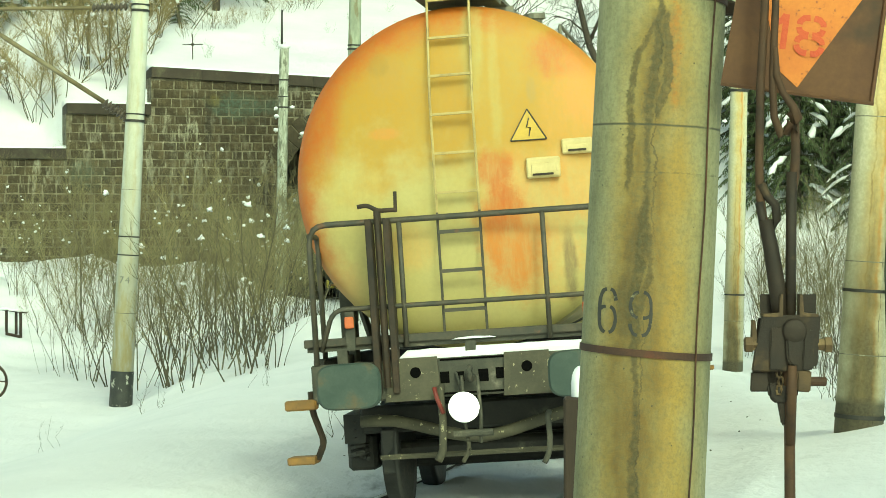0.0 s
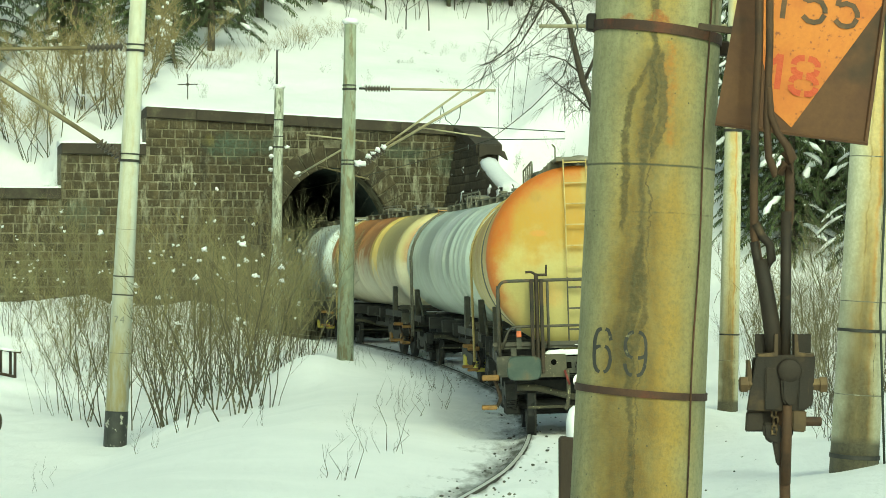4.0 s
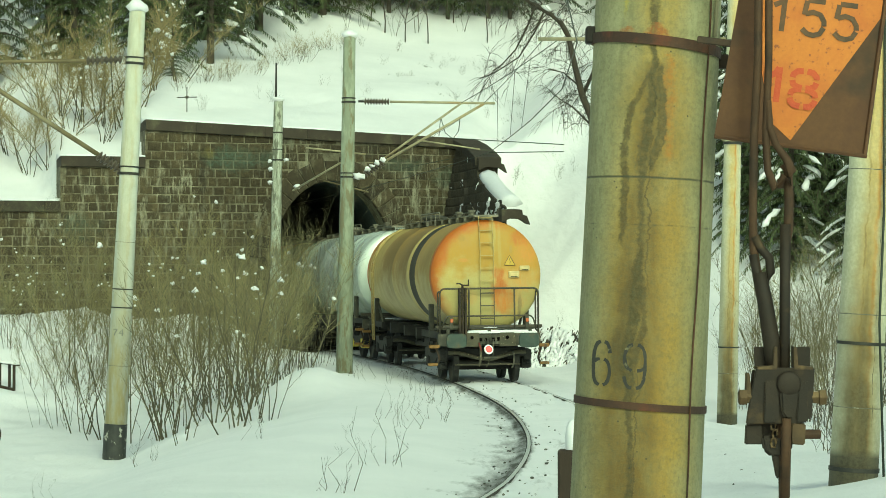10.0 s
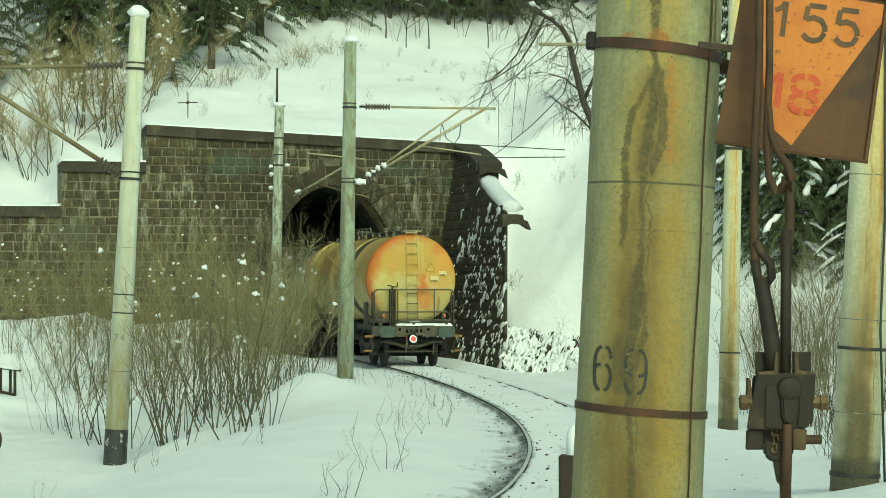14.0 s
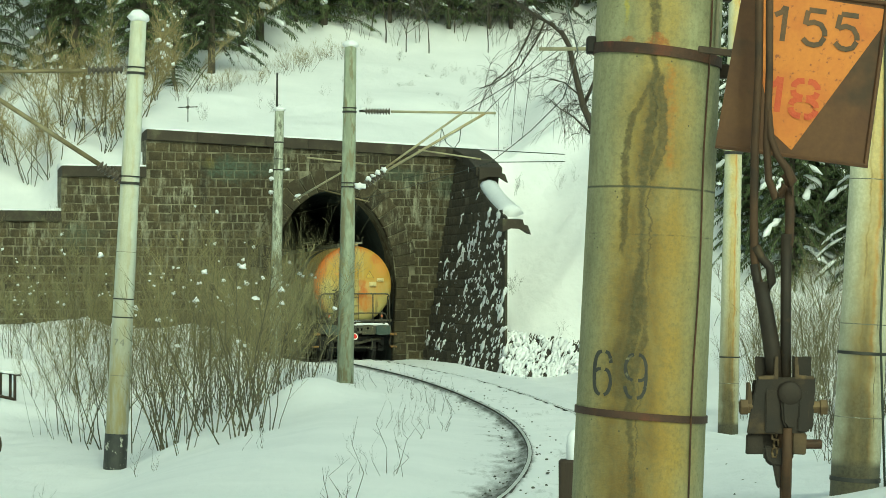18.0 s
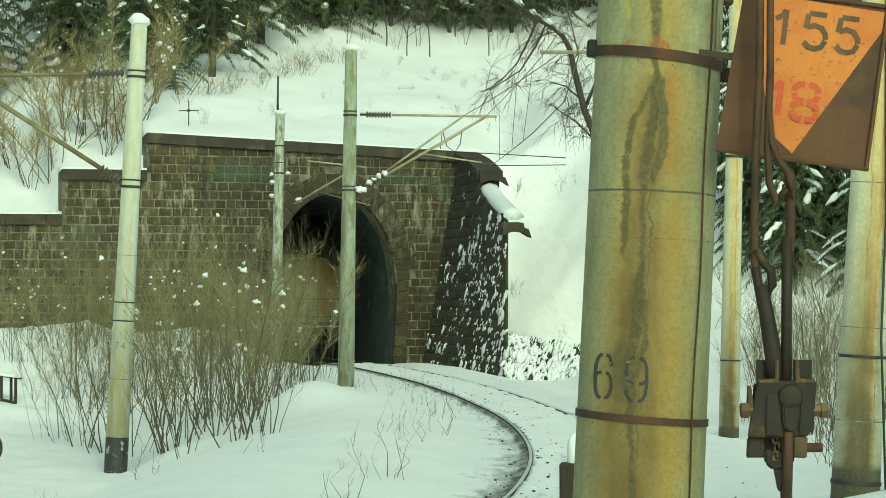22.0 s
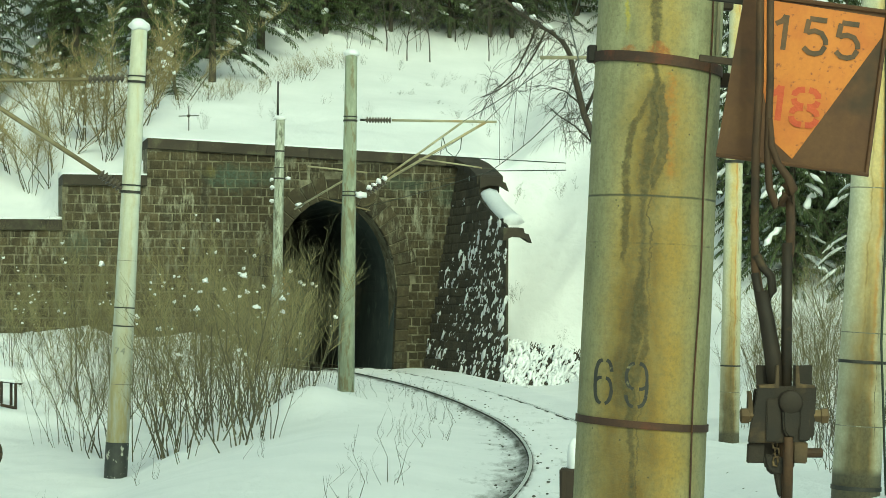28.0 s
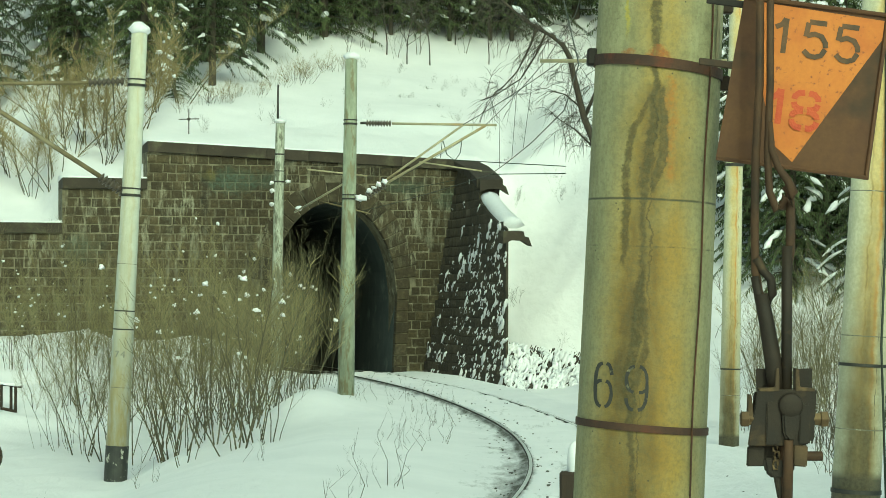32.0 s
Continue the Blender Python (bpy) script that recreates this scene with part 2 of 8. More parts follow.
def rail_z(y):
    return float(np.interp(y, (0, 19, 28, 40, 54, 66, 80, 87, 95, 400), (.2, .13, -.05, -.14, -.13, -.04, .02, -.08, -.1, -.1)))


LINE_Y = np.arange(-60, 330, .25)
LINE_X = np.array([track_x(y) for y in LINE_Y])
LINE_S = np.concatenate(([0], np.cumsum(np.hypot(np.diff(LINE_X), np.diff(LINE_Y)))))


def on_line(s):
    y = float(np.interp(s, LINE_S, LINE_Y))
    return Vector((track_x(y), y, rail_z(y)))


PORTAL = Vector((-3.5, 82.0, 0))
WALL_TURN = radians(15)
WALL_ALONG = Vector((math.cos(WALL_TURN), math.sin(WALL_TURN), 0))
WALL_OUT = Vector((math.sin(WALL_TURN), -math.cos(WALL_TURN), 0))
WALL_M = Matrix.Translation(PORTAL) @ Matrix.Rotation(WALL_TURN, 4, "Z")   # x along, y into the hill
ARCH_U, ARCH_RX, ARCH_RY, ARCH_Z = -.25, 2.22, 3.22, 2.63
WING_FAR, WING_NEAR = Vector((-.71, 82.7, 0)), Vector((1.95, 75, 0))


def smooth(a, b, x):
    t = min(1, max(0, (x - a) / (b - a)))
    return t * t * (3 - 2 * t)


def wall_top(u):
    if u < -9.55:
        return 5.05
    if u < -6.75:
        return 6.57
    return 7.84 - .0425 * (u + 6.7)


def ground_z(x, y):
    tx, rz = track_x(min(y, 95)), rail_z(y)
    d = x - tx
    n1 = noise.noise(Vector((x * .22, y * .22, 3)))
    n2 = noise.noise(Vector((x * .9, y * .9, 8)))
    # left of the line: a shoulder, then lower ground
    if d < 0:
        z = float(np.interp(-d, (0, .6, .95, 1.4, 2.2, 3.2, 4.2, 5.6, 8.6, 14, 40), (-.05, -.05, -.22, -.14, .0, .1, .02, -.38, -1.34, -1.32, -1.0)))
        z += .10 * n1 * smooth(1.5, 4, -d) + .05 * n2 * smooth(1.2, 3, -d)
        z += 1.75 * smooth(56, 77, y) * smooth(-5.2, -9, x)
        z += .55 * math.exp(-((x + 3.0) / 1.0) ** 2 - ((y - 52) / 2.8) ** 2)
        z += .25 * smooth(48, 30, y) * smooth(3, 6, -d) * smooth(12, 7, -d)
        z += .55 * math.exp(-((x + 7.6) / 1.3) ** 2 - ((y - 69) / 4) ** 2)
        z += (.75 + .5 * n2) * smooth(-9.2, -11.8, x) * smooth(58, 74, y)
        z += .28 * math.exp(-((x + 5.1) / 1.0) ** 2 - ((y - 47.5) / 1.3) ** 2) + .06 * n2 * smooth(-5, -8, x)
    else:
        z = float(np.interp(d, (0, .55, .8, 1.2, 2.2, 3.5, 60), (-.05, -.05, -.1, -.08, .05, 0, 0)))
        bank = float(np.interp(y, (0, 23, 36, 50, 62, 72, 78), (.6, .5, -.05, -.6, -.55, -.42, -.2)))
        z += (bank - .0) * smooth(1.5, 4.2, d) + (.12 * n1 + .05 * n2) * smooth(1.4, 3, d)
        z += .17 * max(0, y - 58) * smooth(3.5, 9, x)
    z += rz * smooth(6, 2, abs(d))
    # the hill behind the portal wall and beyond the wing
    p = Vector((x, y, 0)) - PORTAL
    q, u = -p.dot(WALL_OUT), p.dot(WALL_ALONG)
    top = 5.05 + 1.5 * smooth(-10.1, -9.2, u) + 1.2 * smooth(-7.3, -6.2, u) - .0425 * max(0, min(u, 8) + 6.7)
    top = min(top, wall_top(u) - .04) if q < 1.6 and u < 4.6 else top
    lift = max(0, q - .8)
    hill = top - .04 + .28 * min(lift, 22) + .5 * max(0, lift - 22) + (.3 * n1 + .06 * n2) * smooth(1.4, 5, lift)
    hill += 1.0 * smooth(-7, -14, u) * smooth(1.2, 6, lift)
    if q > -20:
        k = min(1.0, max(0.0, (y - 75) / 7.7))
        wing_x = 1.95 - 1.4 * k + .55
        if u < 4.6:
            behind = smooth(.35, .85, q)
        else:
            behind = smooth(-1.5, 1.5, q)
        foot = z
        far = smooth(6, 13, x)
        ramp = (q + 7.2 + 8 * far) / (9.5 + 8 * far)
        ramp = min(1, max(0, ramp)) ** 1.15
        slope = foot + (hill - foot) * ramp
        # the bank falls towards the line
        slope += .8 * (min(x, 6.2) - 3.0) * smooth(1.2, 2.6, x) * smooth(.0, .3, ramp) * smooth(14, 6, q) * smooth(10, 6.2, x)
        beside = smooth(wing_x - .25, wing_x + .25, x) if q > -9 else smooth(1.5, 5, x - 1.9)
        if u < 4.6:
            z = foot + (slope - foot) * beside * (1 - behind)
            z = z + (hill - z) * behind
        else:
            z = foot + (slope - foot) * max(beside, behind)
        drift = noise.noise(Vector((x * .55, y * .4, z * .5 + 20))) + .55 * noise.noise(Vector((x * 1.5, y * 1.1, z * 1.3 + 31)))
        z += .3 * drift * smooth(2.6, 3.6, x) * smooth(.02, .2, ramp)
    return z


def grid_axis(*spans):
    out = []
    for a, b, step in spans:
        out += list(np.arange(a, b, step))
    return out + [spans[-1][1]]


def build_ground():
    xs = grid_axis((-900, -120, 130), (-120, -34, 8.6), (-34, -15, .8), (-15, 9, .28), (9, 30, .8), (30, 120, 9), (120, 900, 130))
    ys = grid_axis((-600, -40, 80), (-40, 8, 3), (8, 26, .8), (26, 92, .3), (92, 130, 1.2), (130, 300, 10), (300, 1500, 150))
    nx, ny = len(xs), len(ys)
    verts = [(x, y, ground_z(x, y) - (.14 * smooth(2.45, 2.1, abs(x - track_x(y))) if y < 83 else 0)) for y in ys for x in xs]
    faces = []
    for j in range(ny - 1):
        for i in range(nx - 1):
            cx, cy = (xs[i] + xs[i + 1]) / 2, (ys[j] + ys[j + 1]) / 2
            p = Vector((cx, cy, 0)) - PORTAL
            if abs(p.dot(WALL_ALONG) - ARCH_U) < 2.75 and -.12 < -p.dot(WALL_OUT) < 1.15:
                continue
            a = j * nx + i
            faces.append((a, a + 1, a + 1 + nx, a + nx))
    me = bpy.data.meshes.new("ground")
    me.from_pydata(verts, [], faces)
    me.materials.append(GROUND_SNOW)
    me.polygons.foreach_set("use_smooth", [True] * len(faces))
    soil = me.attributes.new("soil", "FLOAT", "POINT")
    soil.data.foreach_set("value", [0.0] * len(verts))
    ob = new("ground", me)
    return tagged(ob, "deep snow over the trackside, banks and hillside", "snow ground", kind="structure")


build_ground()


def build_trackbed(tr):
    """Trodden snow, dirt and ballast of the bed, a strip that follows the bend."""
    ds = sorted([-3.1, -2.95, -2.8, -2.6, -2.4, -2.2, -2.0, -1.85, -1.7, -1.55, -1.4, -1.3, -1.2, -1.1, -1.0, -.94, -.88, -.83, -.79, -.755, -.715, -.67, -.6, -.5, -.4, -.2, 0, .2, .4, .5, .6, .67, .715, .755, .79, .83, .9, 1.0, 1.15, 1.35, 1.6, 1.9, 2.2, 2.4, 2.6, 2.8, 2.95, 3.1])
    ys = list(np.arange(-20, 5, 1.0)) + list(np.arange(5, 83.2, .2))
    verts, soil = [], []
    for y in ys:
        t = Vector((track_x(y + .1) - track_x(y - .1), .2, 0)).normalized()
        n = Vector((t.y, -t.x, 0))
        for d in ds:
            x, yy = track_x(y) + n.x * d, y + n.y * d
            a = abs(d)
            nz = noise.noise(Vector((x * 2.1, yy * 2.1, 5))) * .6 + noise.noise(Vector((x * 6, yy * 6, 2))) * .4
            bed = rail_z(y) + (-.024 + .05 * noise.noise(Vector((x * 2.6, yy * .9, 5))) + .035 * noise.noise(Vector((x * 6, yy * 2.2, 2))) + .022 * math.sin(yy * 10.2 + 2.5 * nz) * smooth(.66, .4, a) + (.018 * smooth(.45, .68, d)) if a < .72 else (-.008 if d > 0 else -.035) - .06 * smooth(.78, 1.0, a) + .05 * smooth(1.2, 1.8, a) + (.045 * noise.noise(Vector((x * 3, yy * 1.2, 7))) * smooth(.9, 1.3, a) if d > 0 else .004 * nz))
            q = WALL_OUT.dot(Vector((x, yy, 0)) - PORTAL)
            z = bed + ((ground_z(x, yy) + .004 + .016 * smooth(2.7, 2.3, a) - bed) * smooth(1.2, 2.3, a) if q > .3 else 0) - .05 * smooth(2.7, 3.1, a)
            verts.append((x, yy, z))
            f = .8 * smooth(.16, .04, abs(a - .78)) + (.18 + .5 * noise.noise(Vector((x * 1.3, yy * .5, 9)))) * smooth(.9, .3, a)
            if d < 0:
                f += (.45 * smooth(50, 36, y) + .38 + .55 * noise.noise(Vector((x * 1.1, yy * .6, 4)))) * smooth(1.35, .9, a) * smooth(.78, .86, a) + (.3 + .5 * noise.noise(Vector((x * 1.6, yy * 1.1, 14)))) * smooth(56, 40, y) * smooth(2.3, 1.2, a) * smooth(1.0, 1.2, a)
            else:
                f += (.26 + .4 * noise.noise(Vector((x * 1.2, yy * .5, 6)))) * smooth(1.9, 1.1, a) * smooth(.78, .9, a)
            soil.append(max(0.0, min(1.0, f)))
    k = len(ds)
    faces = [(j * k + i, j * k + i + 1, (j + 1) * k + i + 1, (j + 1) * k + i) for j in range(len(ys) - 1) for i in range(k - 1)]
    me = bpy.data.meshes.new("trackbed")
    me.from_pydata(verts, [], faces)
    me.materials.append(GROUND_SNOW)
    me.polygons.foreach_set("use_smooth", [True] * len(faces))
    me.attributes.new("soil", "FLOAT", "POINT").data.foreach_set("value", soil)
    ob = new("trackbed", me)
    ob.parent = tr
    tagged(ob, "snow trodden with dirt and ballast between the rails")


def build_track():
    tr = thing("railway_track", Matrix(), "snow-filled curved railway track with worn steel rails", "railway track", kind="structure")
    for side in (-1, 1):
        bm, bt = bmesh.new(), bmesh.new()
        web = [(-.075, -.17), (.075, -.17), (.075, -.15), (.012, -.13), (.012, -.045), (.036, -.035), (.036, -.004), (-.036, -.004), (-.036, -.035), (-.012, -.045), (-.012, -.13), (-.075, -.15)]
        top = [(-.026, -.004), (.026, -.004), (.022, .0), (-.022, .0)]
        for mesh, prof in ((bm, web), (bt, top)):
            prev = None
            for y in np.arange(-20, 240, .6):
                c = Vector((track_x(y), y, rail_z(y)))
                t = Vector((track_x(y + .1) - track_x(y - .1), .2, 0)).normalized()
                n = Vector((t.y, -t.x, 0))
                ring = [mesh.verts.new(c + n * (side * .7535 + a) + Vector((0, 0, b))) for a, b in prof]
                if prev:
                    for k in range(len(prof)):
                        k2 = (k + 1) % len(prof)
                        mesh.faces.new((prev[k], prev[k2], ring[k2], ring[k]))
                prev = ring
            bmesh.ops.recalc_face_normals(mesh, faces=mesh.faces[:])
        rail = part("rail", bm, RAIL_WEB, tr, "rust-brown steel rail")
        part("rail_head", bt, RAIL_TOP, rail, "polished running surface")
    build_trackbed(tr)
    # sleeper ends and ballast that stick out of the snow
    bm = bmesh.new()
    for i in range(420):
        y = 24 + 59 * rnd.random() ** 1.5
        side = rnd.choice((-1, -1, 1))
        d = side * rnd.choice((rnd.uniform(.85, 1.15), rnd.uniform(.2, .7), rnd.uniform(.85, 2.2)))
        s = rnd.uniform(.008, .026) * (1.0 if abs(d) < 1.2 else .8)
        x = track_x(y) + d
        blob(bm, (x, y, (rail_z(y) - (.02 if abs(d) < .72 else .09) if abs(d) < 1.4 else ground_z(x, y)) + s * .3), (s, s * 1.2, s * .7), i, .5, 1)
    ob = part("ballast_stones", bm, surface("ballast", (.07, .065, .055), (.12, .11, .09), scale=6, fine=40, rough=.9, per_object=.3, per_island=True), tr, "dirty ballast stones poking out of the snow")
    ob["kind"] = "stuff"


build_track()


# ---- tunnel portal ----
def arch_half(z, grow=0.0):
    rx, ry = ARCH_RX + grow, ARCH_RY + grow
    if z <= ARCH_Z:
        return rx - .05 * (ARCH_Z - z)
    k = (z - ARCH_Z) / ry
    return rx * math.sqrt(1 - k * k) if k < 1 else 0.0


def arch_height(du, grow=0.0):
    """Height of the arch over a place du from its middle; below the ground beside it."""
    k = abs(du) / (ARCH_RX + grow)
    return ARCH_Z + (ARCH_RY + grow) * math.sqrt(1 - k * k) if k < 1 else -1.5


def stone_variants(count=6):
    """Rock-faced blocks of one metre each way, front towards -y."""
    out = []
    for i in range(count):
        r = random.Random(i + 40)
        bm = bmesh.new()
        back = [bm.verts.new((sx * .5, .0, sz * .5)) for sx, sz in ((-1, -1), (1, -1), (1, 1), (-1, 1))]
        mid = [bm.verts.new((sx * (.5 - r.uniform(0, .02)), -.55, sz * (.5 - r.uniform(0, .03)))) for sx, sz in ((-1, -1), (1, -1), (1, 1), (-1, 1))]
        front = [bm.verts.new((sx * r.uniform(.36, .44), -r.uniform(.8, 1.1), sz * r.uniform(.32, .42))) for sx, sz in ((-1, -1), (1, -1), (1, 1), (-1, 1))]
        top = bm.verts.new((r.uniform(-.15, .15), -r.uniform(1.0, 1.35), r.uniform(-.15, .15)))
        for a, b in ((back, mid), (mid, front)):
            for k in range(4):
                bm.faces.new((a[k], a[(k + 1) % 4], b[(k + 1) % 4], b[k]))
        for k in range(4):
            bm.faces.new((front[k], front[(k + 1) % 4], top))
        bmesh.ops.recalc_face_normals(bm, faces=bm.faces[:])
        out.append(bm)
    return out


def joined(bm, proto, m):
    vs = {v: bm.verts.new(m @ v.co) for v in proto.verts}
    for f in proto.faces:
        bm.faces.new([vs[v] for v in f.verts])


def wall_steps():
    """Stretches of the portal wall: from, to, height of its top."""
    return [(-24, -9.6, 5.05), (-9.6, -6.75, 6.57), (-6.75, 4.9, None)]


def build_portal():
    wall = thing("wall_portal", WALL_M, "dark brown stone masonry tunnel portal wall with stepped coping", "portal wall", kind="structure")
    bm = bmesh.new()
    edges = list(np.arange(-24, -6.8, 1.2)) + [-9.6, -6.75] + list(np.linspace(ARCH_U - ARCH_RX, ARCH_U + ARCH_RX, 31)) + list(np.arange(-6.7, -2.6, .6)) + [2.3, 2.9, 3.6, 4.3, 4.9]
    edges = sorted(set(round(float(e), 4) for e in edges))
    for a, b in zip(edges, edges[1:]):
        if b - a < .01:
            continue
        mid = (a + b) / 2
        lo = -1.5
        if abs(mid - ARCH_U) < ARCH_RX:
            lo = min(arch_height(a - ARCH_U), arch_height(b - ARCH_U))
            lo = max(lo, arch_height(mid - ARCH_U) - .25)
        if lo > 0:
            la, lb = max(ARCH_Z, arch_height(a - ARCH_U)), max(ARCH_Z, arch_height(b - ARCH_U))
            ring = [bm.verts.new((u, y, z)) for y in (.006, 1.25) for u, z in ((a, la), (b, lb), (b, wall_top(b) - .36), (a, wall_top(a) - .36))]
            for q in ((0, 1, 2, 3), (7, 6, 5, 4), (0, 4, 5, 1), (1, 5, 6, 2), (2, 6, 7, 3), (3, 7, 4, 0)):
                bm.faces.new([ring[k] for k in q])
        else:
            box(bm, (a, .006, lo), (b, 1.25, wall_top(mid) - .36))
    bmesh.ops.recalc_face_normals(bm, faces=bm.faces[:])
    part("mortar_bed", bm, MORTAR, wall, "pale mortar between the stones")
    # courses of rock-faced stones: single pieces round the arch, the rest joined
    protos = stone_variants()
    shared = [mesh_of("stone", p.copy(), STONE) for p in protos]
    rest, slots = bmesh.new(), []
    r = random.Random(5)
    z = -.9
    while z < 7.4:
        h = r.uniform(.27, .325)
        u = -15.5 + r.uniform(0, .4)
        while u < 4.75:
            w = r.uniform(.31, .5)
            a, b = u, u + w
            u += w
            mid, zc = (a + b) / 2, z + h / 2
            if z + h > wall_top(mid) - .34:
                if z + .12 > wall_top(mid) - .36:
                    continue
            hh = min(h, wall_top(mid) - .36 - z)
            if hh < .1:
                continue
            grow = .66 if z + h > ARCH_Z + .3 else .4
            half = max(arch_half(z, grow), arch_half(z + h, grow)) if z < ARCH_Z + ARCH_RY + .66 else 0
            l, rr = ARCH_U - half, ARCH_U + half
            if half > 0 and a < rr and b > l:
                if a < l - .16 and b > l:
                    b = l
                elif b > rr + .16 and a < rr:
                    a = rr
                else:
                    continue
            if b - a < .12:
                continue
            for edge in (-9.6, -6.75):
                if a < edge < b and z + h > (5.0 if edge < -9 else 6.5) - .36:
                    a = edge
            if b - a < .1:
                continue
            slots.append(((a + b) / 2 + r.uniform(-.008, .008), z + hh / 2 + r.uniform(-.008, .008), b - a - r.uniform(.028, .05), hh - r.uniform(.026, .045)))
        z += h
    slots.sort(key=lambda s: abs(s[0] + .2))
    for i, (uc, zc, w, h) in enumerate(slots):
        m = Matrix.LocRotScale((uc, .012, zc), Euler((0, r.uniform(-.05, .05), 0)), (w, r.uniform(.018, .045), h))
        if i < 300:
            ob = new("stone", shared[i % 6])
            ob.parent, ob.matrix_basis = wall, m
        else:
            joined(rest, protos[i % 6], m)
    ob = part("stones_beyond", rest, STONE_FAR, wall, "rows of rock-faced brown stones")
    ob["kind"] = "stuff"
    # ring of arch stones
    pts = []
    for k in range(400):
        ang = math.pi * k / 399
        pts.append((ARCH_RX * math.cos(ang), ARCH_Z + ARCH_RY * math.sin(ang), math.atan2(math.sin(ang) / ARCH_RY, math.cos(ang) / ARCH_RX)))
    pts = [(ARCH_RX - .05 * (ARCH_Z - q), q, 0.0) for q in np.linspace(-.6, ARCH_Z, 60)] + pts + [(-(ARCH_RX - .05 * (ARCH_Z - q)), q, math.pi) for q in np.linspace(ARCH_Z, -.6, 60)]
    run, start, length = 0.0, 0, .35
    for k in range(1, len(pts)):
        run += math.hypot(pts[k][0] - pts[k - 1][0], pts[k][1] - pts[k - 1][1])
        if run >= length or k == len(pts) - 1:
            p0, p1 = pts[start], pts[k]
            bm = bmesh.new()
            vs = []
            deep = r.choice((.7, .76, .82)) + r.uniform(-.03, .03) if min(pts[start][1], pts[k][1]) > ARCH_Z + .4 else r.choice((.42, .47))
            out = .034 + r.uniform(0, .012)
            quad = []
            for (x, q, an), s in ((p0, .013), (p1, -.013)):
                tx, tz = p1[0] - p0[0], p1[1] - p0[1]
                tl = math.hypot(tx, tz)
                nx, nz = math.cos(an), math.sin(an)
                if tl:
                    for off in (0, deep):
                        quad.append((ARCH_U + x + nx * off + tx / tl * s, q + nz * off + tz / tl * s))
            order = [quad[0], quad[1], quad[3], quad[2]]
            cx, cz = sum(p[0] for p in order) / 4, sum(p[1] for p in order) / 4
            f0 = [bm.verts.new((x, .25, q)) for x, q in order]
            f1 = [bm.verts.new((x, -out * .5, q)) for x, q in order]
            f2 = [bm.verts.new((cx + (x - cx) * .88, -out, cz + (q - cz) * .88)) for x, q in order]
            for g, hh in ((f0, f1), (f1, f2)):
                for i in range(4):
                    bm.faces.new((g[i], g[(i + 1) % 4], hh[(i + 1) % 4], hh[i]))
            bm.faces.new(f2)
            bmesh.ops.recalc_face_normals(bm, faces=bm.faces[:])
            part("arch_stone", bm, ARCH_STONE, wall)
            run, start = 0.0, k
    # coping slabs
    for a, b, top in wall_steps():
        u = a
        while u < b - .05:
            w = min(r.uniform(1.2, 2.4), b - u)
            if b - u - w < .4:
                w = b - u
            bm = bmesh.new()
            t0, t1 = (top, top) if top else (wall_top(u), wall_top(u + w))
            vs = box(bm, (u + .004, -.13, -.36), (u + w - .004, 1.3, 0), bevel=.012)
            for v in bm.verts:
                v.co.z += t0 + (t1 - t0) * (v.co.x - u) / w
            part("coping_slab", bm, COPING, wall)
            u += w
    return wall


def build_snow_on_wall():
    bm = bmesh.new()
    for a, b, top in wall_steps():
        a = max(a, -16)
        n = int((b - a) / .25)
        prev = None
        for i in range(n + 1):
            u = a + (b - a) * i / n
            t = top if top else wall_top(u)
            k = .04 + .05 * (1 + noise.noise(Vector((u * .8, 2, 0))))
            ring = [bm.verts.new(WALL_M @ Vector((u, y, t + h))) for y, h in ((-.05, .005), (-.03, k * .6), (.15, k), (.7, k * 1.3), (1.5, k * 1.2), (1.5, -.1))]
            if prev:
                for j in range(5):
                    bm.faces.new((prev[j], ring[j], ring[j + 1], prev[j + 1]))
            else:
                bm.faces.new(ring)
            prev = ring
        bm.faces.new(prev[::-1])
    tagged(part("snow_layer", bm, SNOW, None, "snow layer lying on the portal coping", True), category="snow", kind="stuff")


TUNNEL_DIR = Vector((-.2257, 1, 0)).normalized()


def build_tunnel():
    tun = thing("tunnel_lining", Matrix(), "soot-dark tunnel vault behind the portal", "tunnel", kind="structure")
    bm = bmesh.new()
    prof = [(-(ARCH_RX - .13), -.8)] + [(-ARCH_RX * math.cos(math.pi * k / 24), ARCH_Z + ARCH_RY * math.sin(math.pi * k / 24)) for k in range(25)] + [(ARCH_RX - .13, -.8)]
    prev = None
    for s in (0.2, 1, 3, 6, 10, 16, 25, 40, 70, 110, 240):
        c = PORTAL + WALL_ALONG * ARCH_U + TUNNEL_DIR * s
        ring = [bm.verts.new(c + WALL_ALONG * a + Vector((0, 0, z))) for a, z in prof]
        if prev:
            for k in range(len(prof) - 1):
                bm.faces.new((prev[k], prev[k + 1], ring[k + 1], ring[k]))
        prev = ring
    bm.faces.new(prev)
    part("vault", bm, SOOT, tun, smooth=False)
    bm = bmesh.new()
    a = PORTAL + WALL_ALONG * ARCH_U
    vs = [a + WALL_ALONG * -2.9 - TUNNEL_DIR * .25, a + WALL_ALONG * 2.9 - TUNNEL_DIR * .25]
    vs += [vs[1] + TUNNEL_DIR * 245, vs[0] + TUNNEL_DIR * 245]
    bm.faces.new([bm.verts.new((v.x, v.y, -.26)) for v in vs])
    part("tunnel_floor", bm, surface("tunnel_ballast", (.05, .045, .04), (.09, .08, .07), scale=5, fine=40, rough=.95, relief=.8, depth=.04), tun, "dark ballast inside the tunnel")


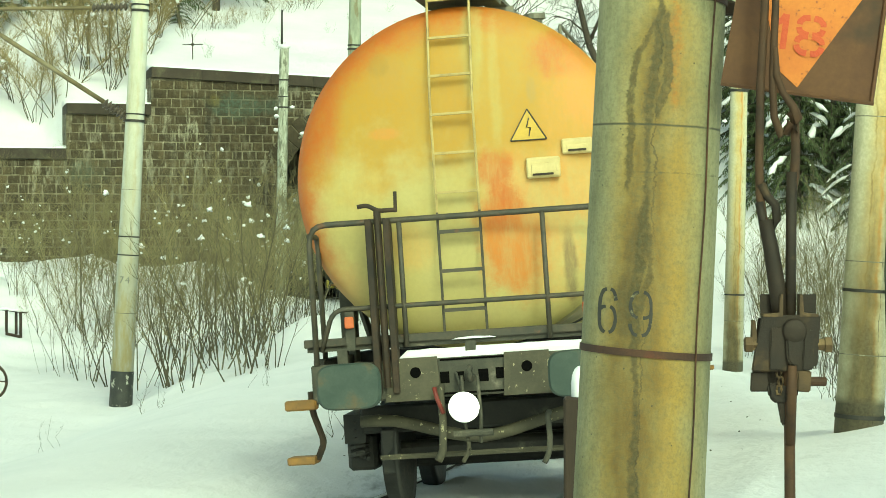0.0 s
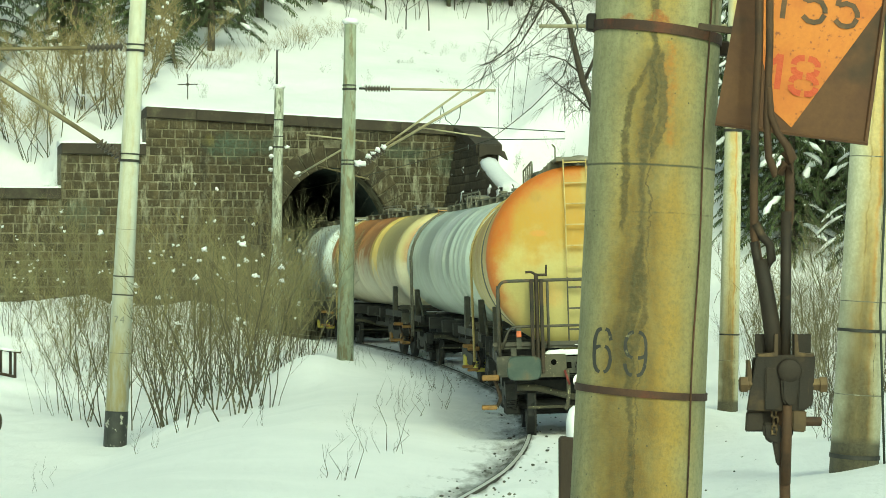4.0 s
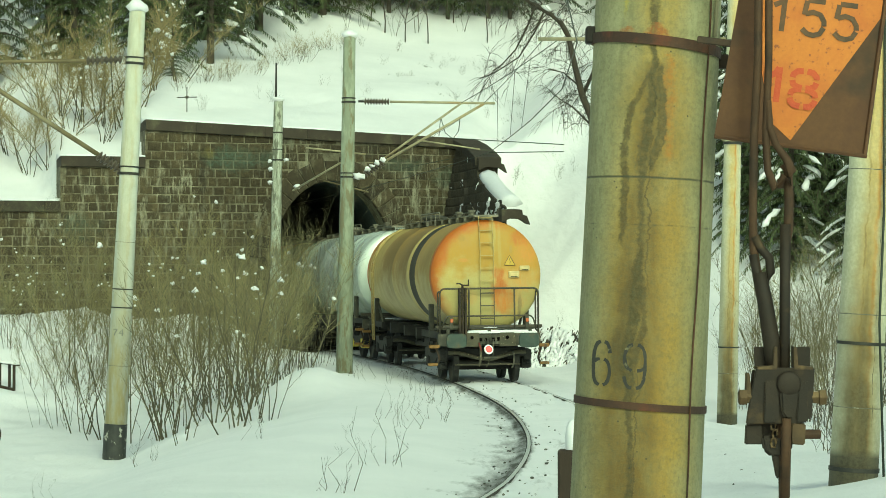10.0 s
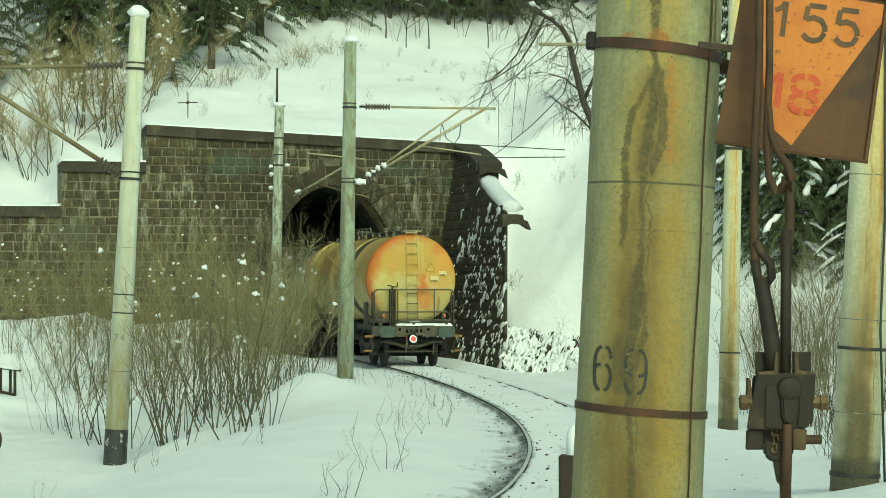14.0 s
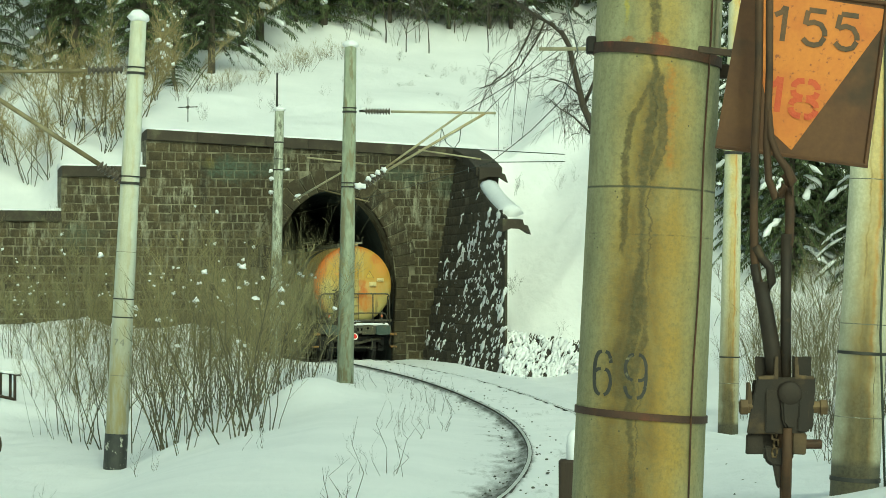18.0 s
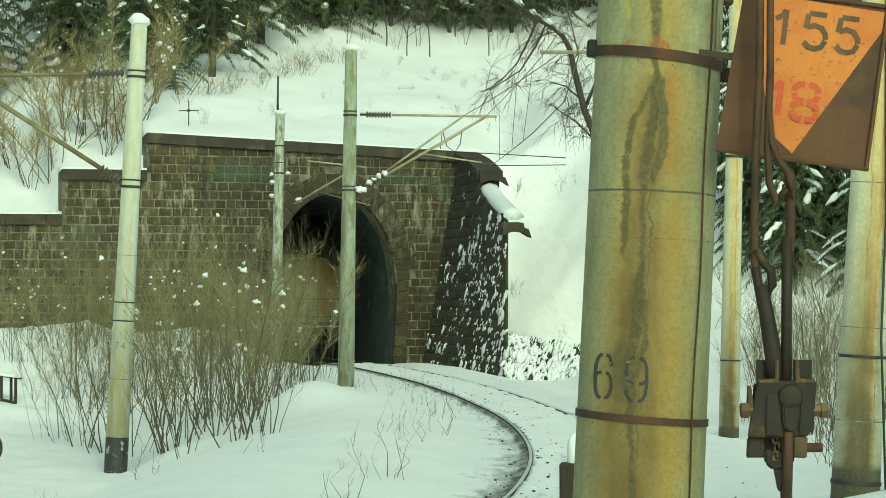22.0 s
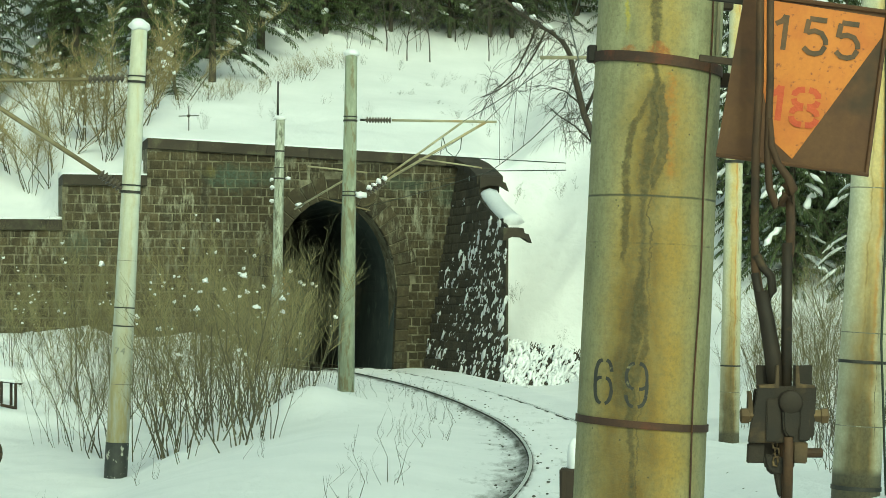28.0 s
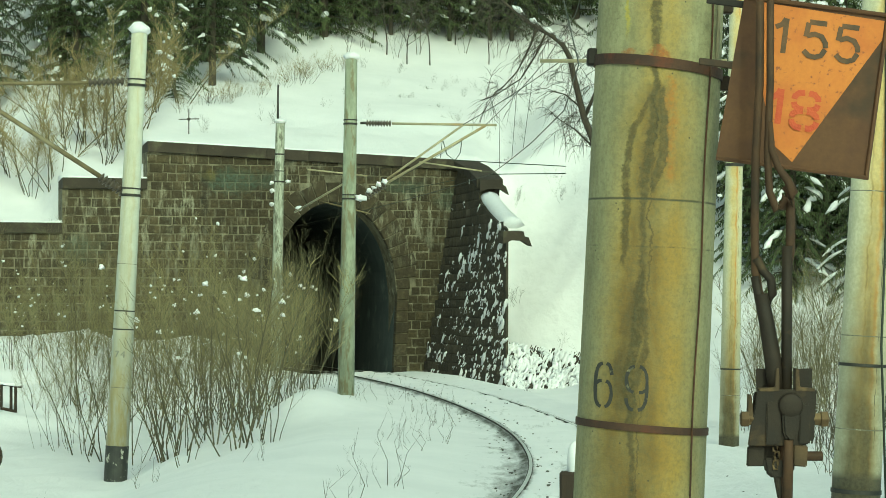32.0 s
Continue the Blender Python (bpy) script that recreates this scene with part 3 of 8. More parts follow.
def wing_height(t):
    """Top of the wing wall t metres from the portal."""
    return float(np.interp(t, (0, .6, 4.2, 4.25, 8.0, 8.3), (7.25, 7.15, 6.4, 5.9, 4.8, 4.7)))


def build_wing():
    """Battered retaining wall from the portal along the line, with snow on its ledges."""
    run = WING_NEAR - WING_FAR
    length = run.length
    t_dir = run.normalized()
    out = Vector((t_dir.y, -t_dir.x, 0))
    if out.x > 0:
        out = -out                                   # towards the line
    m = Matrix((( t_dir.x, -out.x, 0, WING_FAR.x), (t_dir.y, -out.y, 0, WING_FAR.y), (0, 0, 1, 0), (0, 0, 0, 1)))
    wing = thing("wall_wing", m, "dark battered stone wing wall with snow caught on its ledges", "retaining wall", kind="structure")

    def lean(t, z):
        return .178 * max(0, z) * (1 - .98 * smooth(.0, length, t))
    protos = stone_variants()
    shared = [mesh_of("wing_stone", p.copy(), DARK_STONE) for p in protos]
    back, snow = bmesh.new(), bmesh.new()
    r = random.Random(11)
    rows = []
    z = -.9
    while z < 7.2:
        rows.append((z, r.uniform(.27, .34)))
        z += rows[-1][1]
    n = 24
    for i in range(n):
        t0, t1 = length * i / n, length * (i + 1) / n
        quads = []
        for t in (t0, t1):
            top = wing_height(t) - .05
            thick = float(np.interp(t, (0, 4.2, 4.25, 8.3), (1.0, .75, .36, .07)))
            quads.append([(t, lean(t, -.9) + .03, -.9), (t, lean(t, top) + .03, top), (t, lean(t, top) + .03 + thick, top), (t, lean(t, -.9) + .03 + thick, -.9)])
        a, b = [[back.verts.new(v) for v in q] for q in quads]
        for k in range(4):
            back.faces.new((a[k], a[(k + 1) % 4], b[(k + 1) % 4], b[k]))
        if i == n - 1:
            back.faces.new(b)
    bmesh.ops.recalc_face_normals(back, faces=back.faces[:])
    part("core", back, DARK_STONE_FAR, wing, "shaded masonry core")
    count = 0
    rest = bmesh.new()
    for z, h in rows:
        t = r.uniform(-.2, .0)
        while t < length:
            w = r.uniform(.35, .65)
            mid = t + w / 2
            if 0.1 < mid < length - .1 and z + h * .5 < wing_height(mid) - .1:
                a, b = max(t, 0.02), min(t + w, length)
                proud = r.uniform(.012, .05)
                mm = Matrix.LocRotScale(((a + b) / 2, lean(mid, z + h / 2) + .035, z + h / 2), None, (b - a - .02, proud, h - .004))
                if count < 300:
                    ob = new("stone", shared[count % 6])
                    ob.parent, ob.matrix_basis = wing, mm
                    count += 1
                else:
                    joined(rest, protos[count % 6], mm)
                low = 1 - smooth(3.6, 5.6, z)
                if r.random() < .03 + .9 * low * (.3 + .7 * mid / length):
                    for kk in range(r.choice((2, 2, 3, 4, 5))):
                        cx = mid + r.uniform(-.25, .25)
                        cy, cz = lean(cx, z + h) + .035 - proud * .7, z + h - r.uniform(.0, .2)
                        size = (r.uniform(.02, .06), .03, r.uniform(.03, .09)) if r.random() < .92 else (.11, .05, .19)
                        for v in blob(snow, (cx, cy, cz), size, r.random() * 50, 1.3, 2):
                            v.co.x += .6 * (v.co.z - cz)
            t += w
    ob = part("stones_above", rest, DARK_STONE_FAR, wing, "rows of dark rock-faced stones")
    ob["kind"] = "stuff"
    for t0, t1, z0, z1 in ((-.1, 1.3, 7.38, 7.1), (1.32, 2.7, 7.1, 6.8), (2.72, 4.2, 6.8, 6.5)):
        bm = bmesh.new()
        box(bm, (t0, -.12, -.3), (t1, .82, 0), bevel=.02)
        for v in bm.verts:
            v.co.z += z0 + (z1 - z0) * (v.co.x - t0) / (t1 - t0)
            v.co.y += lean(v.co.x, 7)
        part("coping_slab", bm, COPING, wing)
    # wedge-shaped end stones where the top steps down, the bank's snow lying against them
    for t0, t1, z0, y0, s in ((3.95, 4.4, 6.5, .12, 1.0), (7.85, 8.3, 4.66, -.02, .95)):
        prof = [(-.1, 0), (.62, 0), (.66, -.16), (.8, -.2), (.92, -.5), (.62, -.32), (.2, -.3), (-.1, -.42)]
        bm = bmesh.new()
        f0 = [bm.verts.new((t0, y0 + lean(t0, z0) + y * s, z0 + z * s)) for y, z in prof]
        f1 = [bm.verts.new((t1, y0 + lean(t1, z0) + y * s, z0 + z * s - .04)) for y, z in prof]
        bm.faces.new(f0), bm.faces.new(f1)
        for k in range(len(prof)):
            bm.faces.new((f0[k], f0[(k + 1) % len(prof)], f1[(k + 1) % len(prof)], f1[k]))
        bmesh.ops.recalc_face_normals(bm, faces=bm.faces[:])
        bmesh.ops.triangulate(bm, faces=[f for f in bm.faces if len(f.verts) > 4])
        part("step_stone", bm, COPING, wing, "projecting end stone of the wing wall")
    # cushion of snow on the lower stretch of the top
    bm, prev = bmesh.new(), None
    for t in np.linspace(4.42, 7.84, 15):
        top, k = wing_height(t), math.sin((t - 4.3) / 3.7 * math.pi) ** .5
        y0 = lean(t, top) + .1
        ring = [bm.verts.new((t, y0 + y, top + z)) for y, z in ((0, -.12), (-.02, .04), (.06, .12 + .06 * k), (.3, .19 + .1 * k), (.55, .16), (.68, -.02), (.45, -.12))]
        if prev:
            for j in range(6):
                bm.faces.new((prev[j], ring[j], ring[j + 1], prev[j + 1]))
        else:
            bm.faces.new(ring)
        prev = ring
    bm.faces.new(prev[::-1])
    part("snow_cushion", bm, SNOW, wing, "rounded snow on the stepped wall top", True)
    ob = part("ledge_snow", snow, SNOW, wing, "snow caught on the ledges", True)
    ob["kind"] = "stuff"


build_portal()
build_snow_on_wall()
build_tunnel()
build_wing()


# ---- poles of the overhead line ----
INSULATOR = surface("brown_insulator", (.075, .06, .042), (.055, .045, .034), scale=6, fine=40, rough=.35, relief=.05, depth=.002)
GALV = surface("weathered_tube", (.42, .38, .24), (.3, .27, .17), (.34, .25, .12), scale=3, fine=40, rough=.6, metal=.3, relief=.1, depth=.003)
WIRE = surface("dark_wire", (.05, .06, .045), (.035, .04, .03), scale=4, fine=40, rough=.6, metal=.5, relief=.05, depth=.001)
JOINT = surface("dark_joint", (.1, .095, .07), (.16, .15, .11), (.3, .29, .22), scale=12, fine=60, rough=.9, patch=(.5, .62), patch_scale=14)
STRAP = surface("dark_strap", (.03, .03, .027), (.05, .045, .035), scale=9, fine=60, rough=.7, metal=.3, relief=.2, depth=.003)


def pole(name, base, top, r0, r1, mat, label, tar=0.0, bands=(), joints=(), snow_cap=0.0, sink=1.2, sides=28, group="overhead line poles"):
    """A tapered concrete pole from base to top."""
    base, top = Vector(base), Vector(top)
    axis = top - base
    q = Vector((0, 0, 1)).rotation_difference(axis.normalized())
    ob = thing(name, Matrix.LocRotScale(base, q, None), label, "pole", group)
    L = axis.length
    rad = lambda z: r0 + (r1 - r0) * z / L
    bm = bmesh.new()
    lo = tar if tar else -sink
    prof = [(lo, rad(lo)), (L, rad(L))]
    for z in joints:
        bm2 = bmesh.new()
        lathe(bm2, [(z - .006, rad(z) - .002), (z - .004, rad(z) + .0015), (z + .004, rad(z) + .0015), (z + .006, rad(z) - .002)], sides, "z", cap=False)
        part("cast_joint", bm2, JOINT, ob, "thin dark casting joint")
    prof.append((L + .015, rad(L) * .9))
    lathe(bm, prof, sides, "z")
    shaft = part("shaft", bm, mat, ob)
    shaft.data.polygons.foreach_set("use_smooth", [len(p.vertices) == 4 for p in shaft.data.polygons])
    if tar:
        bm = bmesh.new()
        lathe(bm, [(-sink, r0 + .004), (tar, rad(tar) + .004)], sides, "z")
        part("painted_base", bm, TAR, ob, "black tarred foot of the pole")
    for z, h, t in bands:
        bm = bmesh.new()
        lathe(bm, [(z - h / 2, rad(z) + .001), (z - h / 2, rad(z) + t), (z + h / 2, rad(z) + t), (z + h / 2, rad(z) + .001)], sides, "z", cap=False)
        part("band", bm, STRAP, ob, "dark steel band")
    if snow_cap:
        bm = bmesh.new()
        blob(bm, (0, 0, L + snow_cap * .3), (r1 * 1.3, r1 * 1.25, snow_cap * .85), L, .22, 3)
        part("snow_cap", bm, SNOW, ob, "round cap of snow", True)
    return ob, rad, L


def insulator(bm, a, b, r=.075, sheds=7):
    a, b = Vector(a), Vector(b)
    pts, rad = [], []
    for i in range(sheds):
        for f, rr in ((.0, .4), (.35, 1), (.55, 1), (.8, .4)):
            pts.append(a.lerp(b, (i + f) / sheds))
            rad.append(r * rr)
    tube(bm, pts, rad, 10)


def arm(parent, pts, radius, mat, label, name="arm", sides=8):
    inv = parent.matrix_world.inverted()
    bm = bmesh.new()
    tube(bm, [inv @ Vector(p) for p in pts], radius, sides)
    return part(name, bm, mat, parent, label, True)


def insul(parent, a, b, r=.075, sheds=7):
    inv = parent.matrix_world.inverted()
    bm = bmesh.new()
    insulator(bm, inv @ Vector(a), inv @ Vector(b), r, sheds)
    return part("insulator", bm, INSULATOR, parent, "ribbed brown insulator", True)


def snow_on(parent, spots):
    inv = parent.matrix_world.inverted()
    for i, (p, s) in enumerate(spots):
        bm = bmesh.new()
        blob(bm, inv @ Vector(p), (s * .8, s * .7, s * .6), i + p[0] * 7, 1.0, 2)
        part("snow_clump", bm, SNOW, parent, "clump of snow", True)


MID_CONCRETE = surface("flaking_grey_concrete", (.31, .34, .25), (.21, .23, .165), (.17, .15, .085), scale=4, fine=26, rough=.9, relief=.7, depth=.012, stretch=(2, 2, .5), patch=(.52, .62), patch_scale=3, spread=(.4, .58))


def build_mid_pole():
    ob, rad, L = pole("catenary_pole", (-2.454, 60, .0), (-2.32, 60, 8.55), .215, .15, MID_CONCRETE, "weathered grey concrete pole carrying the tunnel wires",
                      bands=((6.88, .05, .016), (6.98, .03, .014), (4.98, .04, .016), (5.08, .03, .014)), snow_cap=.14)
    a = (-2.1, 60, 6.9)
    arm(ob, [a, (-1.95, 60, 6.9)], .03, STRAP, "bracket", "bracket")
    insul(ob, (-1.95, 60, 6.9), (-1.3, 60, 6.89), .085, 9)
    arm(ob, [(-1.3, 60, 6.89), (1.36, 60, 6.85)], .032, GALV, "upper cantilever tube")
    arm(ob, [(-2.05, 60, 4.97), (-1.95, 60, 5.04)], .03, STRAP, "bracket", "bracket")
    insul(ob, (-1.95, 60, 5.04), (-1.46, 60, 5.36), .1, 7)
    arm(ob, [(-1.46, 60, 5.36), (1.08, 60, 6.84)], .036, GALV, "slanting cantilever strut")
    arm(ob, [(-1.5, 60, 5.42), (.5, 59.9, 6.84)], .03, GALV, "slanting cantilever strut")
    arm(ob, [(-.6, 60, 5.92), (.98, 59.9, 5.68)], .02, GALV, "registration tube")
    arm(ob, [(.2, 59.9, 5.96), (3.1, 59.9, 5.8), (3.1, 59.9, 5.62), (1.2, 59.9, 5.6)], .012, WIRE, "steady arm")
    arm(ob, [(-1.0, 60.05, 5.2), (.25, 60.05, 5.45), (.32, 60.05, 5.43)], .008, WIRE, "stay wire", "stay_wire", 5)
    arm(ob, [(.0, 60, 6.45), (.1, 60, 6.1), (.3, 60, 5.95), (.44, 60, 6.15), (.48, 60, 6.5)], .012, WIRE, "hanging loop of cable", "cable_loop", 5)
    arm(ob, [(-.02, 60, 6.45), (-.06, 60, 6.02)], .01, WIRE, "dropper", "dropper", 5)
    # long strut back to the portal wall
    arm(ob, [(-2.55, 60.2, 5.36), (-4.0, 64, 4.8)], .026, GALV, "stay running back over the line", "stay")
    snow_on(ob, [((-2.08, 59.88, 5.0), .16), ((-1.86, 59.92, 5.18), .085), ((-1.74, 59.92, 5.26), .08), ((-1.62, 59.92, 5.34), .09), ((-1.48, 59.93, 5.42), .09), ((-2.0, 60, 6.96), .1), ((-3.88, 63.8, 4.9), .1)])
    return ob


BROWN_TUBE = surface("brown_weathered_tube", (.19, .155, .08), (.13, .105, .055), (.24, .21, .13), scale=3, fine=40, rough=.65, metal=.2, relief=.15, depth=.003)
FADED = surface("faded_stencil", (.2, .2, .17), (.28, .28, .23), scale=14, fine=60, rough=.8)


def build_left_pole():
    ob, rad, L = pole("catenary_pole", (-6.742, 49, -1.15), (-6.28, 49, 7.95), .24, .165, LEFT_POLE, "pale leaning concrete pole with a black painted foot",
                      tar=.55, bands=((8.0, .05, .018), (8.12, .03, .014), (5.72, .055, .02), (5.86, .03, .014), (3.33, .025, .012), (2.95, .025, .012)), joints=(1.75, 4.3), snow_cap=.17)
    insul(ob, (-6.6, 49, 6.92), (-7.35, 49, 6.9), .09, 8)
    arm(ob, [(-7.3, 49, 6.9), (-10.4, 49, 6.86)], .04, BROWN_TUBE, "upper cantilever tube")
    insul(ob, (-6.6, 49, 4.62), (-7.1, 49, 4.95), .11, 7)
    arm(ob, [(-7.05, 49, 4.93), (-10.4, 49, 7.1)], .05, BROWN_TUBE, "slanting cantilever strut")
    for ch, x0 in (("7", -.08), ("4", .04)):
        me = text_mesh("digit", ch, .2, FADED, .003)
        for v in me.vertices:
            rr, an = rad(2.43) + .006 + v.co.z, (v.co.x + x0) / .21
            v.co = Vector((math.sin(an) * rr, -math.cos(an) * rr, 2.43 + v.co.y))
        n = new("digit", me)
        n.parent = ob
        tagged(n, "faded stencilled digit " + ch)
    return ob


FLAKED = surface("flaked_pale_concrete", (.42, .44, .36), (.24, .25, .19), (.1, .1, .07), scale=5, fine=26, rough=.9, relief=.7, depth=.012, stretch=(2, 2, .5), patch=(.52, .6), patch_scale=3.5, spread=(.42, .58))


def build_portal_pole():
    ob, rad, L = pole("catenary_pole", (-5.5, 78, .1), (-5.357, 78, 8.3), .19, .15, FLAKED, "slim stained concrete pole in front of the portal",
                      bands=((6.25, .05, .015), (6.6, .03, .012), (7.15, .05, .012)), snow_cap=.12)
    arm(ob, [(-5.44, 78, 8.2), (-5.43, 78, 9.55)], [.045, .03], STRAP, "thin steel mast on top", "mast")
    snow_on(ob, [((-5.6, 77.85, 6.05), .11), ((-5.62, 77.85, 5.6), .1), ((-5.1, 77.85, 6.35), .1), ((-5.63, 77.85, 6.3), .09)])
    arm(ob, [(-4.22, 81, 5.85), (-2.46, 80, 5.37)], .026, BROWN_TUBE, "brown tube across the tunnel mouth", "strut")
    arm(ob, [(-4.6, 80.6, 6.9), (-2.6, 81.3, 6.72)], .03, GALV, "thin tube across the wall", "tube")
    return ob


def build_right_poles():
    ob, rad, L = pole("catenary_pole", (6.014, 50, -.6), (6.22, 50, 8.75), .215, .16, RUSTY_POLE, "stained pale concrete pole on the snowy bank",
                      bands=((5.85, .06, .02), (5.98, .05, .02), (1.55, .03, .012), (7.98, .1, .02)), joints=(1.0,))
    arm(ob, [(6.0, 50, 7.45), (2.05, 50, 7.45)], .04, GALV, "upper cantilever tube")
    arm(ob, [(6.0, 50, 5.3), (3.4, 50, 7.4)], .04, GALV, "slanting cantilever strut")
    snow_on(ob, [((5.85, 49.8, 7.6), .1), ((5.85, 49.85, 5.9), .09), ((5.82, 49.85, 4.6), .06)])
    ob2, rad, L = pole("catenary_pole", (3.995, 23, .5), (4.30, 23, 5.6), .235, .2, RUSTY_POLE, "rust-stained concrete pole rising from the snow",
                       bands=((.0, .04, .01), (1.22, .03, .012)), joints=(.6, 1.5, 2.9))
    arm(ob2, [(4.27, 22.78, 5.4), (4.25, 22.76, 3), (4.2, 22.75, 1.9), (4.24, 22.76, .4)], .012, WIRE, "cable running down the pole", "cable")


STRAP_RUST = surface("dark_rusty_strap", (.04, .02, .012), (.065, .03, .014), (.1, .03, .012), scale=14, fine=90, rough=.8, relief=.4, depth=.003, patch_scale=9)


def build_near_pole():
    ob, rad, L = pole("catenary_pole", (.62, 8.3, .3), (.804, 8.3, 4.2), .2345, .2145, STREAKED, "rust-streaked concrete pole with stencilled number 69", sink=.6, sides=72)
    # rusty straps and the bracket bolts
    for z, h, t, tilt in ((1.58, .025, .006, 2.0), (2.83, .036, .007, 4.5), (3.1, .03, .007, 3.0)):
        bm = bmesh.new()
        lathe(bm, [(-h / 2, rad(z) + .0005), (-h / 2, rad(z) + t), (h / 2, rad(z) + t), (h / 2, rad(z) + .0005)], 72, "z", cap=False)
        for v in bm.verts:
            v.co.z += z - math.tan(radians(tilt)) * v.co.x
        part("strap", bm, STRAP_RUST, ob, "rusty steel strap round the pole")
    for z in (2.8, 3.07):
        bm = bmesh.new()
        box(bm, (rad(z) - .01, -.02, z - .035), (rad(z) + .035, .03, z + .015), bevel=.006)
        part("strap_clamp", bm, DARK_RUST, ob, "rusty clamp of the strap")
    bm = bmesh.new()
    box(bm, (-rad(2.8) - .03, -.03, 2.83), (-rad(2.8) + .005, .03, 2.89), bevel=.006)
    part("strap_clamp", bm, DARK_RUST, ob, "rusty clamp of the strap")
    # earthing wire down the front
    pts = []
    for i in range(26):
        z = 3.9 - i * .14
        an = .86 + .02 * math.sin(i * 1.1) - .012 * i * .6
        rr = rad(max(0, z)) + .009
        pts.append((math.sin(an) * rr, -math.cos(an) * rr, z))
    bm = bmesh.new()
    tube(bm, pts, .0032, 6)
    part("earth_wire", bm, RUST, ob, "rusty earthing wire", True)
    bm = bmesh.new()
    tube(bm, [(math.sin(.92) * .236 + .003, -math.cos(.92) * .24, 3.9), (math.sin(.93) * .236, -math.cos(.93) * .24, 2.86)], .007, 6)
    part("pale_wire", bm, GALV, ob, "pale wire beside the strap", True)
    # number in stencil strokes
    for ch, x0, zc, wd in (("6", -.157, 1.722, .066), ("9", -.045, 1.715, .084)):
        strokes = [[(-.22, .97), (-.6, .9), (-.88, .66), (-1, .3), (-1, -.35), (-.88, -.7), (-.6, -.92), (-.24, -1)],
                   [(.24, -1), (.6, -.92), (.88, -.7), (1, -.42), (.88, -.1), (.6, .1), (.26, .17)],
                   [(-.95, .05), (-.62, .15), (-.26, .17)],
                   [(.24, .97), (.6, .9), (.84, .7), (.97, .46)]]
        turn = 1 if ch == "6" else -1
        bm = bmesh.new()
        for line in strokes:
            # rounded corners of the stencil, painted strokes of uneven width
            fine = []
            for k in range(len(line) - 1):
                for s in range(4):
                    p, q = Vector(line[k]), Vector(line[k + 1])
                    a = line[k - 1] if k else line[k]
                    b = line[k + 2] if k + 2 < len(line) else line[k + 1]
                    m0, m1, e = (q - Vector(a)) / 2, (Vector(b) - p) / 2, s / 4
                    fine.append(p * (2 * e ** 3 - 3 * e * e + 1) + m0 * (e ** 3 - 2 * e * e + e) + q * (3 * e * e - 2 * e ** 3) + m1 * (e ** 3 - e * e))
            fine.append(Vector(line[-1]))
            fine = [Vector((v.x * turn * (wd / 2 - .006), v.y * turn * .075)) for v in fine]
            rows = []
            for k, v in enumerate(fine):
                t = (fine[min(k + 1, len(fine) - 1)] - fine[max(k - 1, 0)]).normalized()
                half = .0058 + .0015 * noise.noise(Vector((v.x * 60, v.y * 60, x0 * 9)))
                row = []
                for side in (-1, 0, 1):
                    x, z = x0 + v.x - t.y * half * side, zc + v.y + t.x * half * side
                    rr, an = rad(z) + .0022, math.asin(x / .236)
                    row.append(bm.verts.new((math.sin(an) * rr, -math.cos(an) * rr, z)))
                rows.append(row)
            for r0, r1 in zip(rows, rows[1:]):
                for k in (0, 1):
                    bm.faces.new((r0[k], r0[k + 1], r1[k + 1], r1[k]))
        me = bpy.data.meshes.new("digit")
        bm.to_mesh(me)
        bm.free()
        me.materials.append(STENCIL)
        n = new("digit", me)
        n.parent = ob
        tagged(n, "black stencilled digit " + ch)
    return ob


